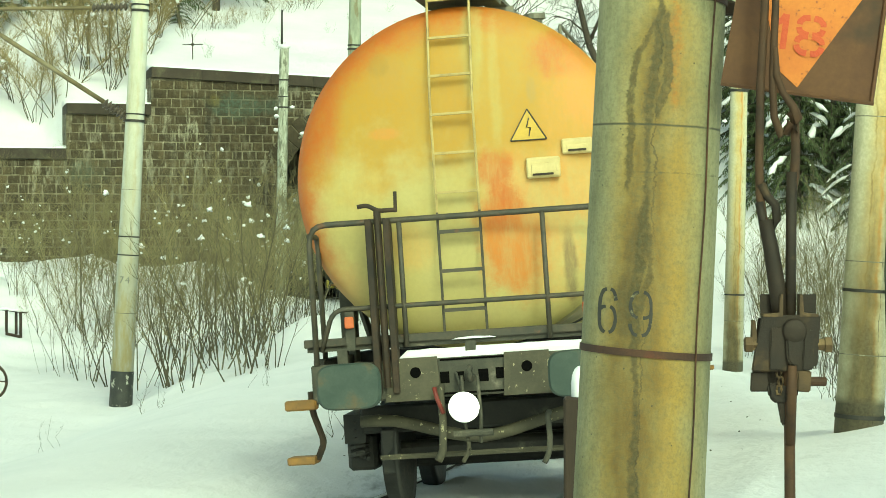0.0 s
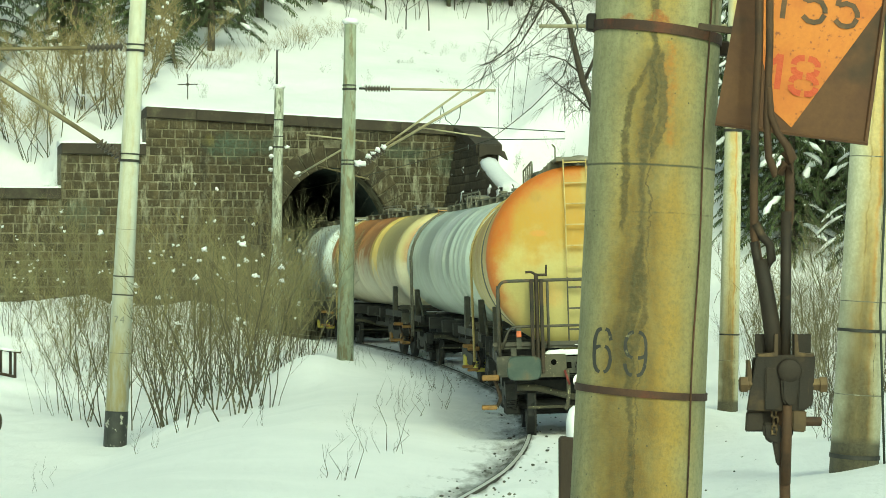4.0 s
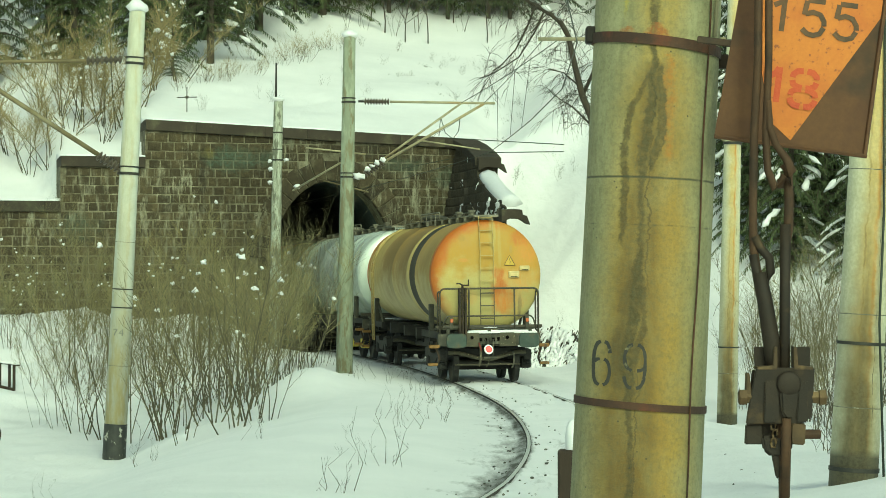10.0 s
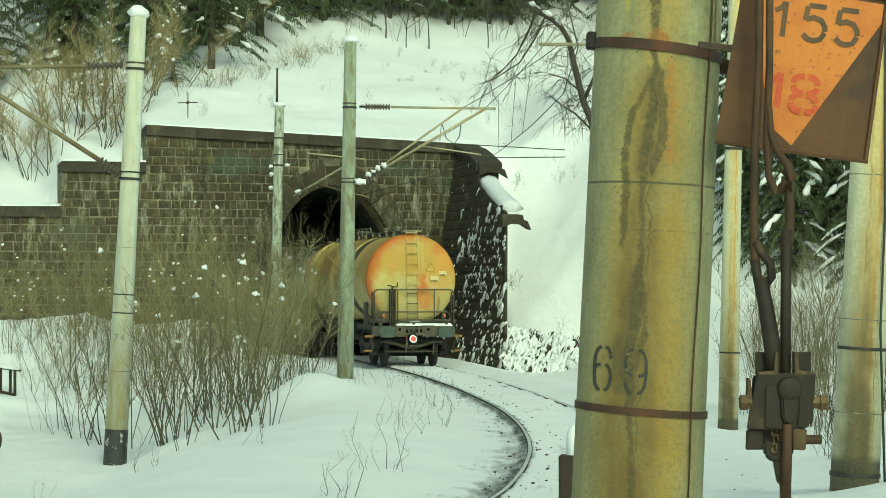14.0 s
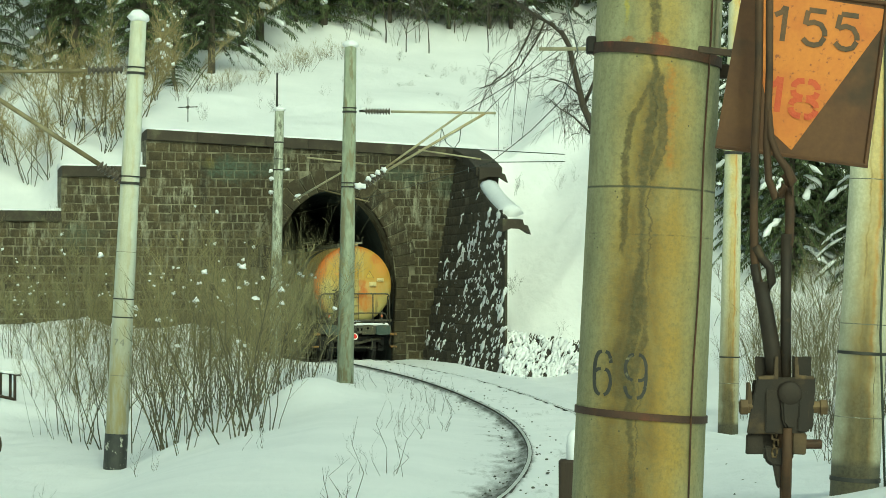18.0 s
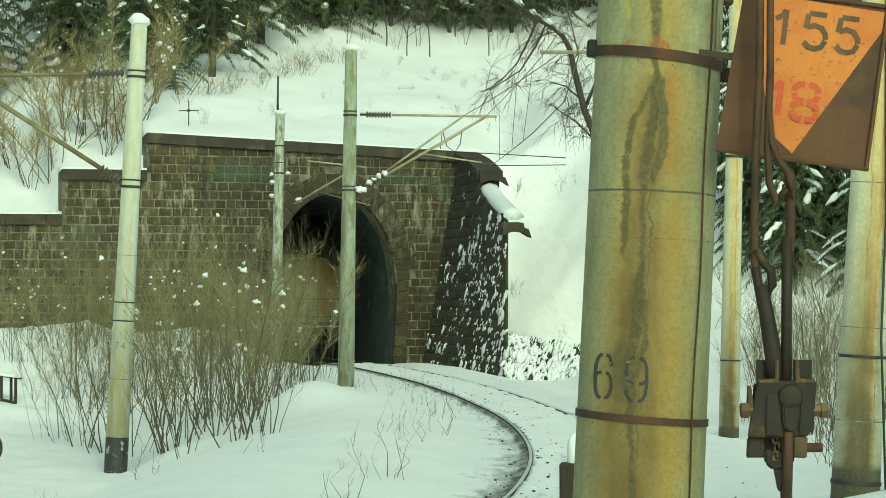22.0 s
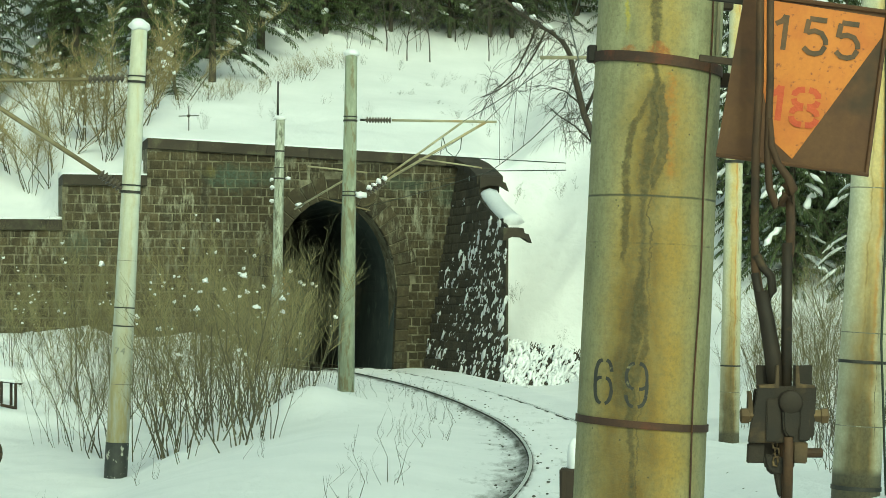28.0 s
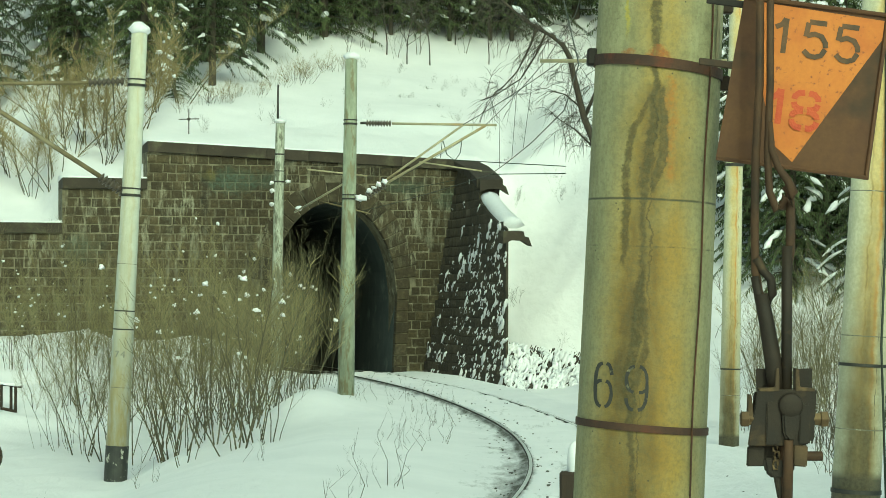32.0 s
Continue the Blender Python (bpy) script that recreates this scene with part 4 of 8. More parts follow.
def make_streaked(name, spread=1.0, dark=1.0, pale=(.42, .425, .29), grey=(.31, .315, .2), low_col=(.15, .1, .035), low_z=2.6, wash=1.0, grain=.5):
    """Concrete with rust washed down from the straps and a dark wet crack."""
    m, nt, p = node_mat(name)
    v = coords(nt, shift=False)
    f1, h1 = noise_fac(nt, coords(nt, (1, 1, .6), shift=False), 7, .38, .64, 9, .7)
    col = blend(nt, f1, pale, grey)
    sep = nt.nodes.new("ShaderNodeSeparateXYZ")
    nt.links.new(v, sep.inputs[0])

    def math_node(op, a, b=None):
        n = nt.nodes.new("ShaderNodeMath")
        n.operation = op
        for i, q in enumerate((a, b)):
            if isinstance(q, (int, float)):
                n.inputs[i].default_value = q
            elif q is not None:
                nt.links.new(q, n.inputs[i])
        return n.outputs[0]

    vs = coords(nt, (1, 1, .2), shift=False)
    wob = noise_fac(nt, vs, 7, .0, 1.0, 3)[0]
    wob2 = noise_fac(nt, coords(nt, (.3, .3, .8), shift=False), 3.2, .2, .8, 7)[0]

    def streak(x0, half, soft, colour, amount, base, speck=(.3, .6), wander=.12):
        xx = math_node("ADD", sep.outputs[0], math_node("MULTIPLY", math_node("SUBTRACT", wob2, .5), wander))
        dist = math_node("ABSOLUTE", math_node("SUBTRACT", xx, x0))
        r = val(nt, "ShaderNodeMapRange")
        r.interpolation_type = "SMOOTHSTEP"
        for k, q in (("From Min", half + soft), ("From Max", half), ("To Min", 0.0), ("To Max", amount * wash)):
            r.inputs[k].default_value = q * (spread if k.startswith("From") else 1)
        nt.links.new(dist, r.inputs[0])
        f, _ = noise_fac(nt, vs, 8, speck[0] - .08, speck[1] + .08, 6, .6)
        return blend(nt, math_node("MULTIPLY", r.outputs[0], f), base, colour)

    col = streak(-.02, .1, .1, (.31, .245, .07), .9, col, (.15, .5), .2)
    col = streak(.075, .022, .03, (.34, .2, .05), .7, col, (.44, .6), .08)
    col = streak(-.1, .02, .03, (.26, .2, .07), .6, col, (.4, .6), .1)
    col = streak(-.035, .012, .018, (.1, .09, .045), .85 * dark, col, (.4, .56), .1)
    col = streak(.022, .006, .014, (.12, .105, .055), .75 * dark, col, (.46, .56), .12)
    low = val(nt, "ShaderNodeMapRange")
    for k, q in (("From Min", low_z), ("From Max", low_z - 2), ("To Min", 0.0), ("To Max", .8)):
        low.inputs[k].default_value = q
    nt.links.new(math_node("ADD", sep.outputs[2], math_node("MULTIPLY", math_node("SUBTRACT", wob, .5), 2.2)), low.inputs[0])
    col = blend(nt, math_node("MULTIPLY", low.outputs[0], noise_fac(nt, vs, 11, .35, .6, 6)[0]), col, low_col)
    pit = val(nt, "ShaderNodeTexVoronoi", Scale=26)
    nt.links.new(v, pit.inputs["Vector"])
    pr = val(nt, "ShaderNodeMapRange")
    pr.inputs["From Min"].default_value, pr.inputs["From Max"].default_value, pr.inputs["To Min"].default_value, pr.inputs["To Max"].default_value = .05, .09, .75, 0
    nt.links.new(pit.outputs["Distance"], pr.inputs[0])
    fp, _ = noise_fac(nt, v, 11, .52, .56)
    col = blend(nt, math_node("MULTIPLY", pr.outputs[0], fp), col, (.06, .055, .04))
    fm, _ = noise_fac(nt, v, 34, .45, .7, 8, .75)
    col = blend(nt, math_node("MULTIPLY", fm, grain), col, (.12, .12, .07))
    nt.links.new(col, p.inputs["Base Color"])
    p.inputs["Roughness"].default_value = .82
    _, h = noise_fac(nt, v, 70, .3, .7, 6)
    bump(nt, p, h, .35, .006)
    return m




def make_near_concrete(name):
    """Old pole concrete with stains that run down from the straps along a crack; heights and offsets in metres on the pole."""
    m, nt, p = node_mat(name)
    v = coords(nt, shift=False)
    sep = nt.nodes.new("ShaderNodeSeparateXYZ")
    nt.links.new(v, sep.inputs[0])

    def mn(op, a, b=None):
        n = nt.nodes.new("ShaderNodeMath")
        n.operation = op
        for i, q in enumerate((a, b)):
            if isinstance(q, (int, float)):
                n.inputs[i].default_value = q
            elif q is not None:
                nt.links.new(q, n.inputs[i])
        return n.outputs[0]

    zf = mn("DIVIDE", sep.outputs[2], 3.9)
    wander = mn("SUBTRACT", noise_fac(nt, coords(nt, (.5, .5, 1), shift=False), 9, 0, 1, 6, .65)[0], .5)
    jitter = mn("SUBTRACT", noise_fac(nt, v, 55, 0, 1, 5, .7)[0], .5)
    xw = mn("ADD", mn("ADD", sep.outputs[0], mn("MULTIPLY", wander, .06)), mn("MULTIPLY", jitter, .028))
    cloud = noise_fac(nt, coords(nt, (1, 1, .5), shift=False), 9, .3, .62, 7, .65)[0]
    fleck = noise_fac(nt, v, 42, .36, .56, 6, .7)[0]
    runs = noise_fac(nt, coords(nt, (1, 1, .07), shift=False), 30, .35, .62, 4)[0]

    cloudy = mn("ADD", mn("MULTIPLY", cloud, .55), .45)
    flecky = mn("ADD", mn("MULTIPLY", fleck, .5), .5)

    def along(stops, offset):
        r = nt.nodes.new("ShaderNodeValToRGB")
        e = r.color_ramp.elements
        stops = sorted(stops)
        e[0].position, e[1].position = stops[0][0] / 3.9, stops[-1][0] / 3.9
        for z, _ in stops[1:-1]:
            e.new(z / 3.9)
        for el, (z, q) in zip(e, stops):
            el.color = (q + offset, q + offset, q + offset, 1)
        nt.links.new(zf, r.inputs[0])
        return mn("SUBTRACT", r.outputs[0], offset)

    def streak(base, path, width, soft, colour, amount, tex):
        dist = mn("ABSOLUTE", mn("SUBTRACT", xw, along(path, .5)))
        w = along(width, 0.0)
        inside = mn("DIVIDE", mn("SUBTRACT", mn("ADD", w, soft), dist), soft)
        inside = mn("MINIMUM", mn("MAXIMUM", inside, 0.0), 1.0)
        here = mn("MINIMUM", mn("MULTIPLY", w, 400.0), 1.0)
        return blend(nt, mn("MULTIPLY", mn("MULTIPLY", inside, here), mn("MULTIPLY", tex, amount)), base, colour)

    f1, _ = noise_fac(nt, coords(nt, (1, 1, .6), shift=False), 6, .36, .66, 9, .72)
    col = blend(nt, f1, (.365, .35, .195), (.235, .226, .115))
    col = blend(nt, mn("MULTIPLY", runs, .4), col, (.2, .195, .11))
    grime = noise_fac(nt, coords(nt, (1, 1, .3), shift=False), 4.5, .42, .66, 8, .7)[0]
    col = streak(col, [(.1, -.01), (3.8, -.01)], [(.1, .13), (1.5, .12), (2.4, .08), (2.76, .06), (2.82, .03), (3.8, .03)], .09, (.33, .23, .055), .97, cloudy)
    col = streak(col, [(.1, -.03), (1.5, -.05), (2.2, -.04), (2.7, -.03)], [(.1, .05), (1.1, .05), (1.45, .07), (1.9, .06), (2.3, .03), (2.7, .02), (2.76, 0), (3.8, 0)], .06, (.14, .09, .022), .95, cloudy)
    col = streak(col, [(.1, .06), (3.8, .05)], [(.1, .012), (2.3, .012), (2.6, .02), (2.76, .02), (2.79, 0), (3.8, 0)], .05, (.3, .19, .042), .5, cloud)
    col = streak(col, [(2.4, .04), (2.8, .028)], [(2.4, 0), (2.5, .006), (2.76, .011), (2.79, 0), (3.8, 0)], .02, (.36, .14, .018), .7, fleck)
    dark = (.058, .046, .016)
    col = streak(col, [(.3, -.03), (1.4, -.046), (1.75, -.07), (2.0, -.045), (2.2, -.038), (2.36, -.05), (2.56, -.032), (2.74, -.02), (2.84, -.03), (3.1, -.034), (3.8, -.03)],
                 [(.3, .018), (1.1, .015), (1.38, .004), (1.5, .004), (1.7, .016), (1.95, .015), (2.1, .005), (2.33, .003), (2.42, .01), (2.58, .014), (2.7, .008), (2.84, .006), (2.95, .012), (3.8, .014)], .01, dark, .92, flecky)
    col = streak(col, [(2.1, -.1), (2.5, -.107), (2.6, -.095), (2.72, -.03)], [(2.12, 0), (2.2, .008), (2.5, .009), (2.6, .006), (2.7, .003), (2.73, 0), (3.8, 0)], .008, dark, .85, flecky)
    col = streak(col, [(2.4, -.02), (2.46, .0), (2.53, .016), (2.62, .006), (2.75, .0)], [(2.38, 0), (2.44, .012), (2.53, .014), (2.7, .008), (2.76, 0), (3.8, 0)], .008, dark, .9, flecky)
    col = streak(col, [(1.7, -.1), (1.85, -.085), (2.1, -.04)], [(1.62, 0), (1.75, .016), (1.95, .014), (2.1, .002), (2.13, 0), (3.8, 0)], .025, dark, .75, cloud)
    col = streak(col, [(1.7, -.05), (1.85, -.02), (2.1, -.035)], [(1.65, 0), (1.75, .008), (2.0, .005), (2.12, 0), (3.8, 0)], .008, dark, .8, flecky)
    rust = (.3, .085, .014)
    col = streak(col, [(2.0, -.02), (3.8, -.02)], [(2.82, 0), (2.84, .035), (2.87, .028), (2.885, 0), (3.8, 0)], .02, rust, .85, fleck)
    col = streak(col, [(2.0, -.122), (3.8, -.122)], [(2.83, 0), (2.85, .018), (2.87, .012), (2.88, 0), (3.8, 0)], .015, rust, .8, fleck)
    col = streak(col, [(2.0, -.13), (3.8, -.13)], [(2.9, 0), (2.94, .003), (3.8, .004)], .006, (.4, .33, .06), .9, cloud)
    col = blend(nt, mn("MULTIPLY", grime, .34), col, (.12, .1, .042))
    # the crack itself
    for path, width in (([(.3, -.028), (1.2, -.03), (1.55, -.034), (1.62, -.03), (1.72, -.04)], [(.3, .0012), (1.6, .0012), (1.7, .0006), (1.74, 0), (3.8, 0)]),
                        ([(1.95, -.01), (2.15, -.02), (2.24, -.012), (2.3, -.028), (2.37, -.024), (2.6, -.018), (2.8, -.02)], [(1.95, 0), (2.0, .0008), (2.3, .0016), (2.4, .001), (2.7, .0008), (2.76, 0), (3.8, 0)])):
        col = streak(col, path, width, .0025, (.012, .011, .008), .95, flecky)
    # casting seams
    for z0, half, amount, lo in ((2.362, .002, .95, .34), (2.2, .0005, .85, .48)):
        dz = mn("ABSOLUTE", mn("SUBTRACT", mn("ADD", sep.outputs[2], mn("MULTIPLY", wander, .012)), z0))
        line = mn("MINIMUM", mn("MAXIMUM", mn("DIVIDE", mn("SUBTRACT", half + .004, dz), .005), 0.0), 1.0)
        br = noise_fac(nt, v, 14, lo, lo + .12, 6, .7)[0]
        col = blend(nt, mn("MULTIPLY", mn("MULTIPLY", line, br), amount), col, (.05, .048, .028))
    pit = val(nt, "ShaderNodeTexVoronoi", Scale=24)
    nt.links.new(v, pit.inputs["Vector"])
    pr = val(nt, "ShaderNodeMapRange")
    pr.inputs["From Min"].default_value, pr.inputs["From Max"].default_value, pr.inputs["To Min"].default_value, pr.inputs["To Max"].default_value = .05, .1, .85, 0
    nt.links.new(pit.outputs["Distance"], pr.inputs[0])
    fp, _ = noise_fac(nt, v, 11, .5, .54)
    col = blend(nt, mn("MULTIPLY", pr.outputs[0], fp), col, (.05, .047, .03))
    fm, _ = noise_fac(nt, v, 60, .45, .7, 8, .75)
    col = blend(nt, mn("MULTIPLY", fm, .55), col, (.1, .098, .052))
    nt.links.new(col, p.inputs["Base Color"])
    p.inputs["Roughness"].default_value = .85
    _, h = noise_fac(nt, v, 55, .3, .7, 8, .7)
    bump(nt, p, h, .6, .008)
    return m


def make_rust_washed(name):
    """Cream concrete, an ochre wash down its middle that darkens towards the foot, and a thin black crack."""
    m, nt, p = node_mat(name)
    v = coords(nt, shift=False)
    sep = nt.nodes.new("ShaderNodeSeparateXYZ")
    nt.links.new(v, sep.inputs[0])

    def mn(op, a, b=None, clamp=False):
        n = nt.nodes.new("ShaderNodeMath")
        n.operation, n.use_clamp = op, clamp
        for i, q in enumerate((a, b)):
            if isinstance(q, (int, float)):
                n.inputs[i].default_value = q
            elif q is not None:
                nt.links.new(q, n.inputs[i])
        return n.outputs[0]

    wander = mn("SUBTRACT", noise_fac(nt, coords(nt, (.4, .4, 1), shift=False), 2.6, 0, 1, 6, .6)[0], .5)
    cloud = noise_fac(nt, coords(nt, (1, 1, .45), shift=False), 6, .3, .6, 7, .65)[0]
    fleck = noise_fac(nt, v, 30, .36, .58, 7, .7)[0]

    def stripe(base, x0, half, soft, colour, amount, tex, sway=.2):
        dist = mn("ABSOLUTE", mn("SUBTRACT", mn("ADD", sep.outputs[0], mn("MULTIPLY", wander, sway)), x0))
        inside = mn("DIVIDE", mn("SUBTRACT", half + soft, dist), soft, True)
        fac = mn("MULTIPLY", mn("MULTIPLY", inside, inside), mn("MULTIPLY", tex, amount))
        return blend(nt, fac, base, colour)

    def below(z0, z1, ragged=.9):
        zz = mn("ADD", sep.outputs[2], mn("MULTIPLY", wander, ragged))
        return mn("DIVIDE", mn("SUBTRACT", z0, zz), z0 - z1, True)

    f1, _ = noise_fac(nt, coords(nt, (1, 1, .6), shift=False), 5, .36, .66, 8, .7)
    col = blend(nt, f1, (.62, .61, .44), (.5, .49, .34))
    full = mn("ADD", mn("MULTIPLY", cloud, .4), .6)
    col = stripe(col, .0, .04, .14, (.5, .35, .1), .85, full)
    col = stripe(col, .05, .008, .03, (.45, .2, .035), .95, cloud, .12)
    col = stripe(col, -.045, .004, .014, (.2, .14, .05), .85, mn("MULTIPLY", below(4.4, 2.6), cloud), .16)
    low = below(3.1, 1.1)
    col = stripe(col, -.03, .06, .16, (.22, .145, .042), 1.0, mn("MULTIPLY", low, full))
    col = stripe(col, -.01, .012, .035, (.13, .095, .04), .8, mn("MULTIPLY", below(3.2, 1.4), cloud), .14)
    foot = below(1.9, .5)
    col = stripe(col, -.05, .09, .15, (.085, .07, .035), .95, mn("MULTIPLY", foot, full))
    col = blend(nt, mn("MULTIPLY", below(.2, .12, .15), .9), col, (.05, .045, .032))
    col = stripe(col, .1, .0015, .005, (.03, .03, .02), .9, noise_fac(nt, coords(nt, (.2, .2, 1), shift=False), 4, .5, .56, 3)[0], .1)
    col = blend(nt, mn("MULTIPLY", fleck, .3), col, (.2, .18, .1))
    nt.links.new(col, p.inputs["Base Color"])
    p.inputs["Roughness"].default_value = .85
    _, h = noise_fac(nt, v, 60, .3, .7, 7, .7)
    bump(nt, p, h, .4, .006)
    return m


STREAKED = make_near_concrete("stained_concrete")
RUSTY_POLE = make_rust_washed("rust_washed_concrete")
LEFT_POLE = make_streaked("yellowed_pale_concrete", .9, .25, (.54, .555, .47), (.47, .485, .41), (.4, .33, .14), 3.3, .3, .1)
STENCIL = surface("stencil_paint", (.03, .03, .026), (.05, .047, .036), (.2, .18, .1), scale=14, fine=60, rough=.8, patch=(.64, .7), patch_scale=18, relief=.1, depth=.002)
build_mid_pole()
build_left_pole()
build_portal_pole()
build_right_poles()
build_near_pole()


def overhead_wires():
    def wire(name, pts, r, label):
        bm = bmesh.new()
        tube(bm, pts, r, 5)
        tagged(part(name, bm, WIRE, None, label), category="wire", group="overhead wires")

    def sag(a, b, drop, n=12):
        a, b = Vector(a), Vector(b)
        return [a.lerp(b, i / n) - Vector((0, 0, drop * 4 * (i / n) * (1 - i / n))) for i in range(n + 1)]
    wire("messenger_wire", sag((1.08, 60, 6.86), (2.2, 50, 7.5), .05) + [(2.35, 42, 7.45), (2.2, 34, 7.45), (1.6, 26, 7.5), (-.2, 17, 7.5), (-5.5, 0, 7.6)], .008, "dark messenger wire over the track")
    wire("messenger_wire", sag((.5, 60, 6.86), (2.5, 50, 7.46), .05), .01, "dark messenger wire over the track")
    wire("messenger_wire", sag((1.08, 60, 6.86), (-2.6, 81.9, 6.25), .15), .006, "dark messenger wire running to the tunnel mouth")
    wire("contact_wire", sag((1.2, 60, 5.6), (1.9, 50, 5.75), .02) + [(2.15, 42, 5.75), (1.95, 34, 5.75), (1.3, 26, 5.75), (-.2, 17, 5.75), (-5.5, 0, 5.75)], .01, "dark contact wire over the track")
    wire("contact_wire", sag((1.2, 60, 5.6), (-3.0, 82, 5.5), .05) + sag((-3.0, 82, 5.5), (-14, 130, 5.4), .05), .01, "dark contact wire running into the tunnel")
    for f in (.25, .55, .8):
        a, b = Vector((1.08, 60, 6.86)).lerp((2.2, 50, 7.47), f), Vector((1.2, 60, 5.6)).lerp((1.9, 50, 5.75), f)
        wire("dropper_wire", [a, b], .006, "thin dropper between the wires")


overhead_wires()


# ---- tank wagons ----
TANK_R, TANK_Z, TANK_HALF, DISH = 1.34, 2.59, 6.02, .3
REAR = 5.75                          # from the wagon's middle to the place that the tail's times name


def tank_paint(name, upper, lower, grime, rust, bands=(), stains=(), rough=.42, edge_rust=0.0, grime_amount=.5, metal=0.0):
    """Tank paint: two tones over the height, coloured bands along the barrel, rust stains with a place of their own, streaks of dirt."""
    m, nt, p = node_mat(name)
    v = coords(nt, shift=False)
    sep = nt.nodes.new("ShaderNodeSeparateXYZ")
    nt.links.new(v, sep.inputs[0])
    fn, hn = noise_fac(nt, v, 2.2, .3, .7, 6)
    streaks, _ = noise_fac(nt, coords(nt, (1, .8, .55), shift=False), 2.4, .42, .7, 7, .68)

    drips, _ = noise_fac(nt, coords(nt, (1, 1, .22), shift=False), 11, .38, .6, 7, .7)

    def mn(op, a, b=None, clamp=False):
        n = nt.nodes.new("ShaderNodeMath")
        n.operation, n.use_clamp = op, clamp
        for i, q in enumerate((a, b)):
            if isinstance(q, (int, float)):
                n.inputs[i].default_value = q
            elif q is not None:
                nt.links.new(q, n.inputs[i])
        return n.outputs[0]

    def ramp(x, lo, hi):
        r = val(nt, "ShaderNodeMapRange")
        r.interpolation_type = "SMOOTHSTEP"
        r.inputs["From Min"].default_value, r.inputs["From Max"].default_value = lo, hi
        nt.links.new(x, r.inputs[0])
        return r.outputs[0]

    hz = mn("ADD", sep.outputs[2], mn("MULTIPLY", mn("SUBTRACT", fn, .5), .8))
    col = blend(nt, ramp(hz, 2.0, 3.0), lower, upper)
    for y0, y1, c, soft in bands:
        yy = mn("ADD", sep.outputs[1], mn("MULTIPLY", mn("SUBTRACT", fn, .5), soft * .5))
        col = blend(nt, mn("MULTIPLY", ramp(yy, y0 - soft, y0 + soft), ramp(yy, y1 + soft, y1 - soft)), col, c)
    col = blend(nt, ramp(hz, 1.9, 3.0), lower, col)
    col = blend(nt, mn("MULTIPLY", streaks, grime_amount), col, grime)
    for y0, y1, c, soft in bands:
        if max(c) < .05:
            yy = mn("ADD", sep.outputs[1], mn("MULTIPLY", mn("SUBTRACT", fn, .5), soft))
            col = blend(nt, mn("MULTIPLY", ramp(yy, y0 - soft, y0 + soft), ramp(yy, y1 + soft, y1 - soft)), col, c)
    wob = val(nt, "ShaderNodeTexNoise", Scale=4.5, Detail=8.0, Roughness=.7)
    nt.links.new(v, wob.inputs["Vector"])
    if edge_rust:
        dx = mn("MULTIPLY", sep.outputs[0], 1.0)
        dz = mn("SUBTRACT", sep.outputs[2], TANK_Z)
        rad = mn("SQRT", mn("ADD", mn("MULTIPLY", dx, dx), mn("MULTIPLY", dz, dz)))
        side = ramp(mn("ADD", mn("MULTIPLY", dx, -1.0), mn("MULTIPLY", dz, .75)), -.1, 1.0)
        rr = mn("ADD", rad, mn("MULTIPLY", mn("SUBTRACT", wob.outputs[0], .5), .35))
        col = blend(nt, mn("MULTIPLY", mn("MULTIPLY", ramp(rr, 1.02, 1.33), side), edge_rust), col, rust)
    for (sx, sz, rx, rz, amount), c in stains:
        dx = mn("DIVIDE", mn("SUBTRACT", sep.outputs[0], sx), rx)
        dz = mn("DIVIDE", mn("SUBTRACT", sep.outputs[2], sz), rz)
        rad = mn("SQRT", mn("ADD", mn("MULTIPLY", dx, dx), mn("MULTIPLY", dz, dz)))
        rad = mn("ADD", rad, mn("MULTIPLY", mn("SUBTRACT", wob.outputs[0], .5), 1.3))
        col = blend(nt, mn("MULTIPLY", mn("MULTIPLY", ramp(rad, 1.1, .45), mn("ADD", mn("MULTIPLY", drips, .5), .5)), amount), col, c)
    f, h = noise_fac(nt, v, 30, .35, .7, 5)
    col = blend(nt, mn("MULTIPLY", f, .18), col, tuple(q * .6 for q in lower))
    nt.links.new(col, p.inputs["Base Color"])
    p.inputs["Roughness"].default_value, p.inputs["Metallic"].default_value = rough, metal
    bump(nt, p, hn, .12, .02)
    return m


RUSTY = (.4, .095, .006)
END_YELLOW = tank_paint("yellow_tank_end", (.4, .226, .022), (.44, .375, .145), (.4, .315, .08), RUSTY, edge_rust=.95, grime_amount=.35, rough=.6, stains=[
    ((1.0, 2.9, .5, .95, .6), (.5, .25, .045)), ((.36, 2.05, .3, .5, 1.0), (.42, .115, .01)), ((.5, 2.2, .5, .7, .5), (.55, .24, .04)), ((.26, 2.62, .16, .18, .8), RUSTY), ((.32, 2.32, .18, .22, .85), RUSTY), ((.82, 3.48, .3, .22, .75), RUSTY),
    ((1.02, 3.2, .3, .35, .6), (.55, .22, .04)), ((-.58, 2.96, .14, .05, .8), (.5, .22, .04)), ((-.55, 3.4, .2, .2, .35), (.4, .24, .06)), ((.79, 1.85, .06, .34, .8), (.12, .09, .05)),
    ((-.45, 2.05, .22, .25, .45), (.58, .3, .06)), ((.58, 3.2, .05, .14, .5), (.3, .22, .08)), ((-1.1, 3.1, .2, .5, .6), RUSTY), ((0.0, 1.5, .5, .12, .3), (.4, .33, .15)), ((.14, 3.62, .1, .55, .75), (.4, .33, .1)), ((.3, 3.3, .06, .6, .5), (.42, .36, .12)), ((-.62, 3.5, .09, .1, .55), (.27, .17, .03)), ((-.9, 2.4, .35, .5, .45), (.5, .42, .15))])
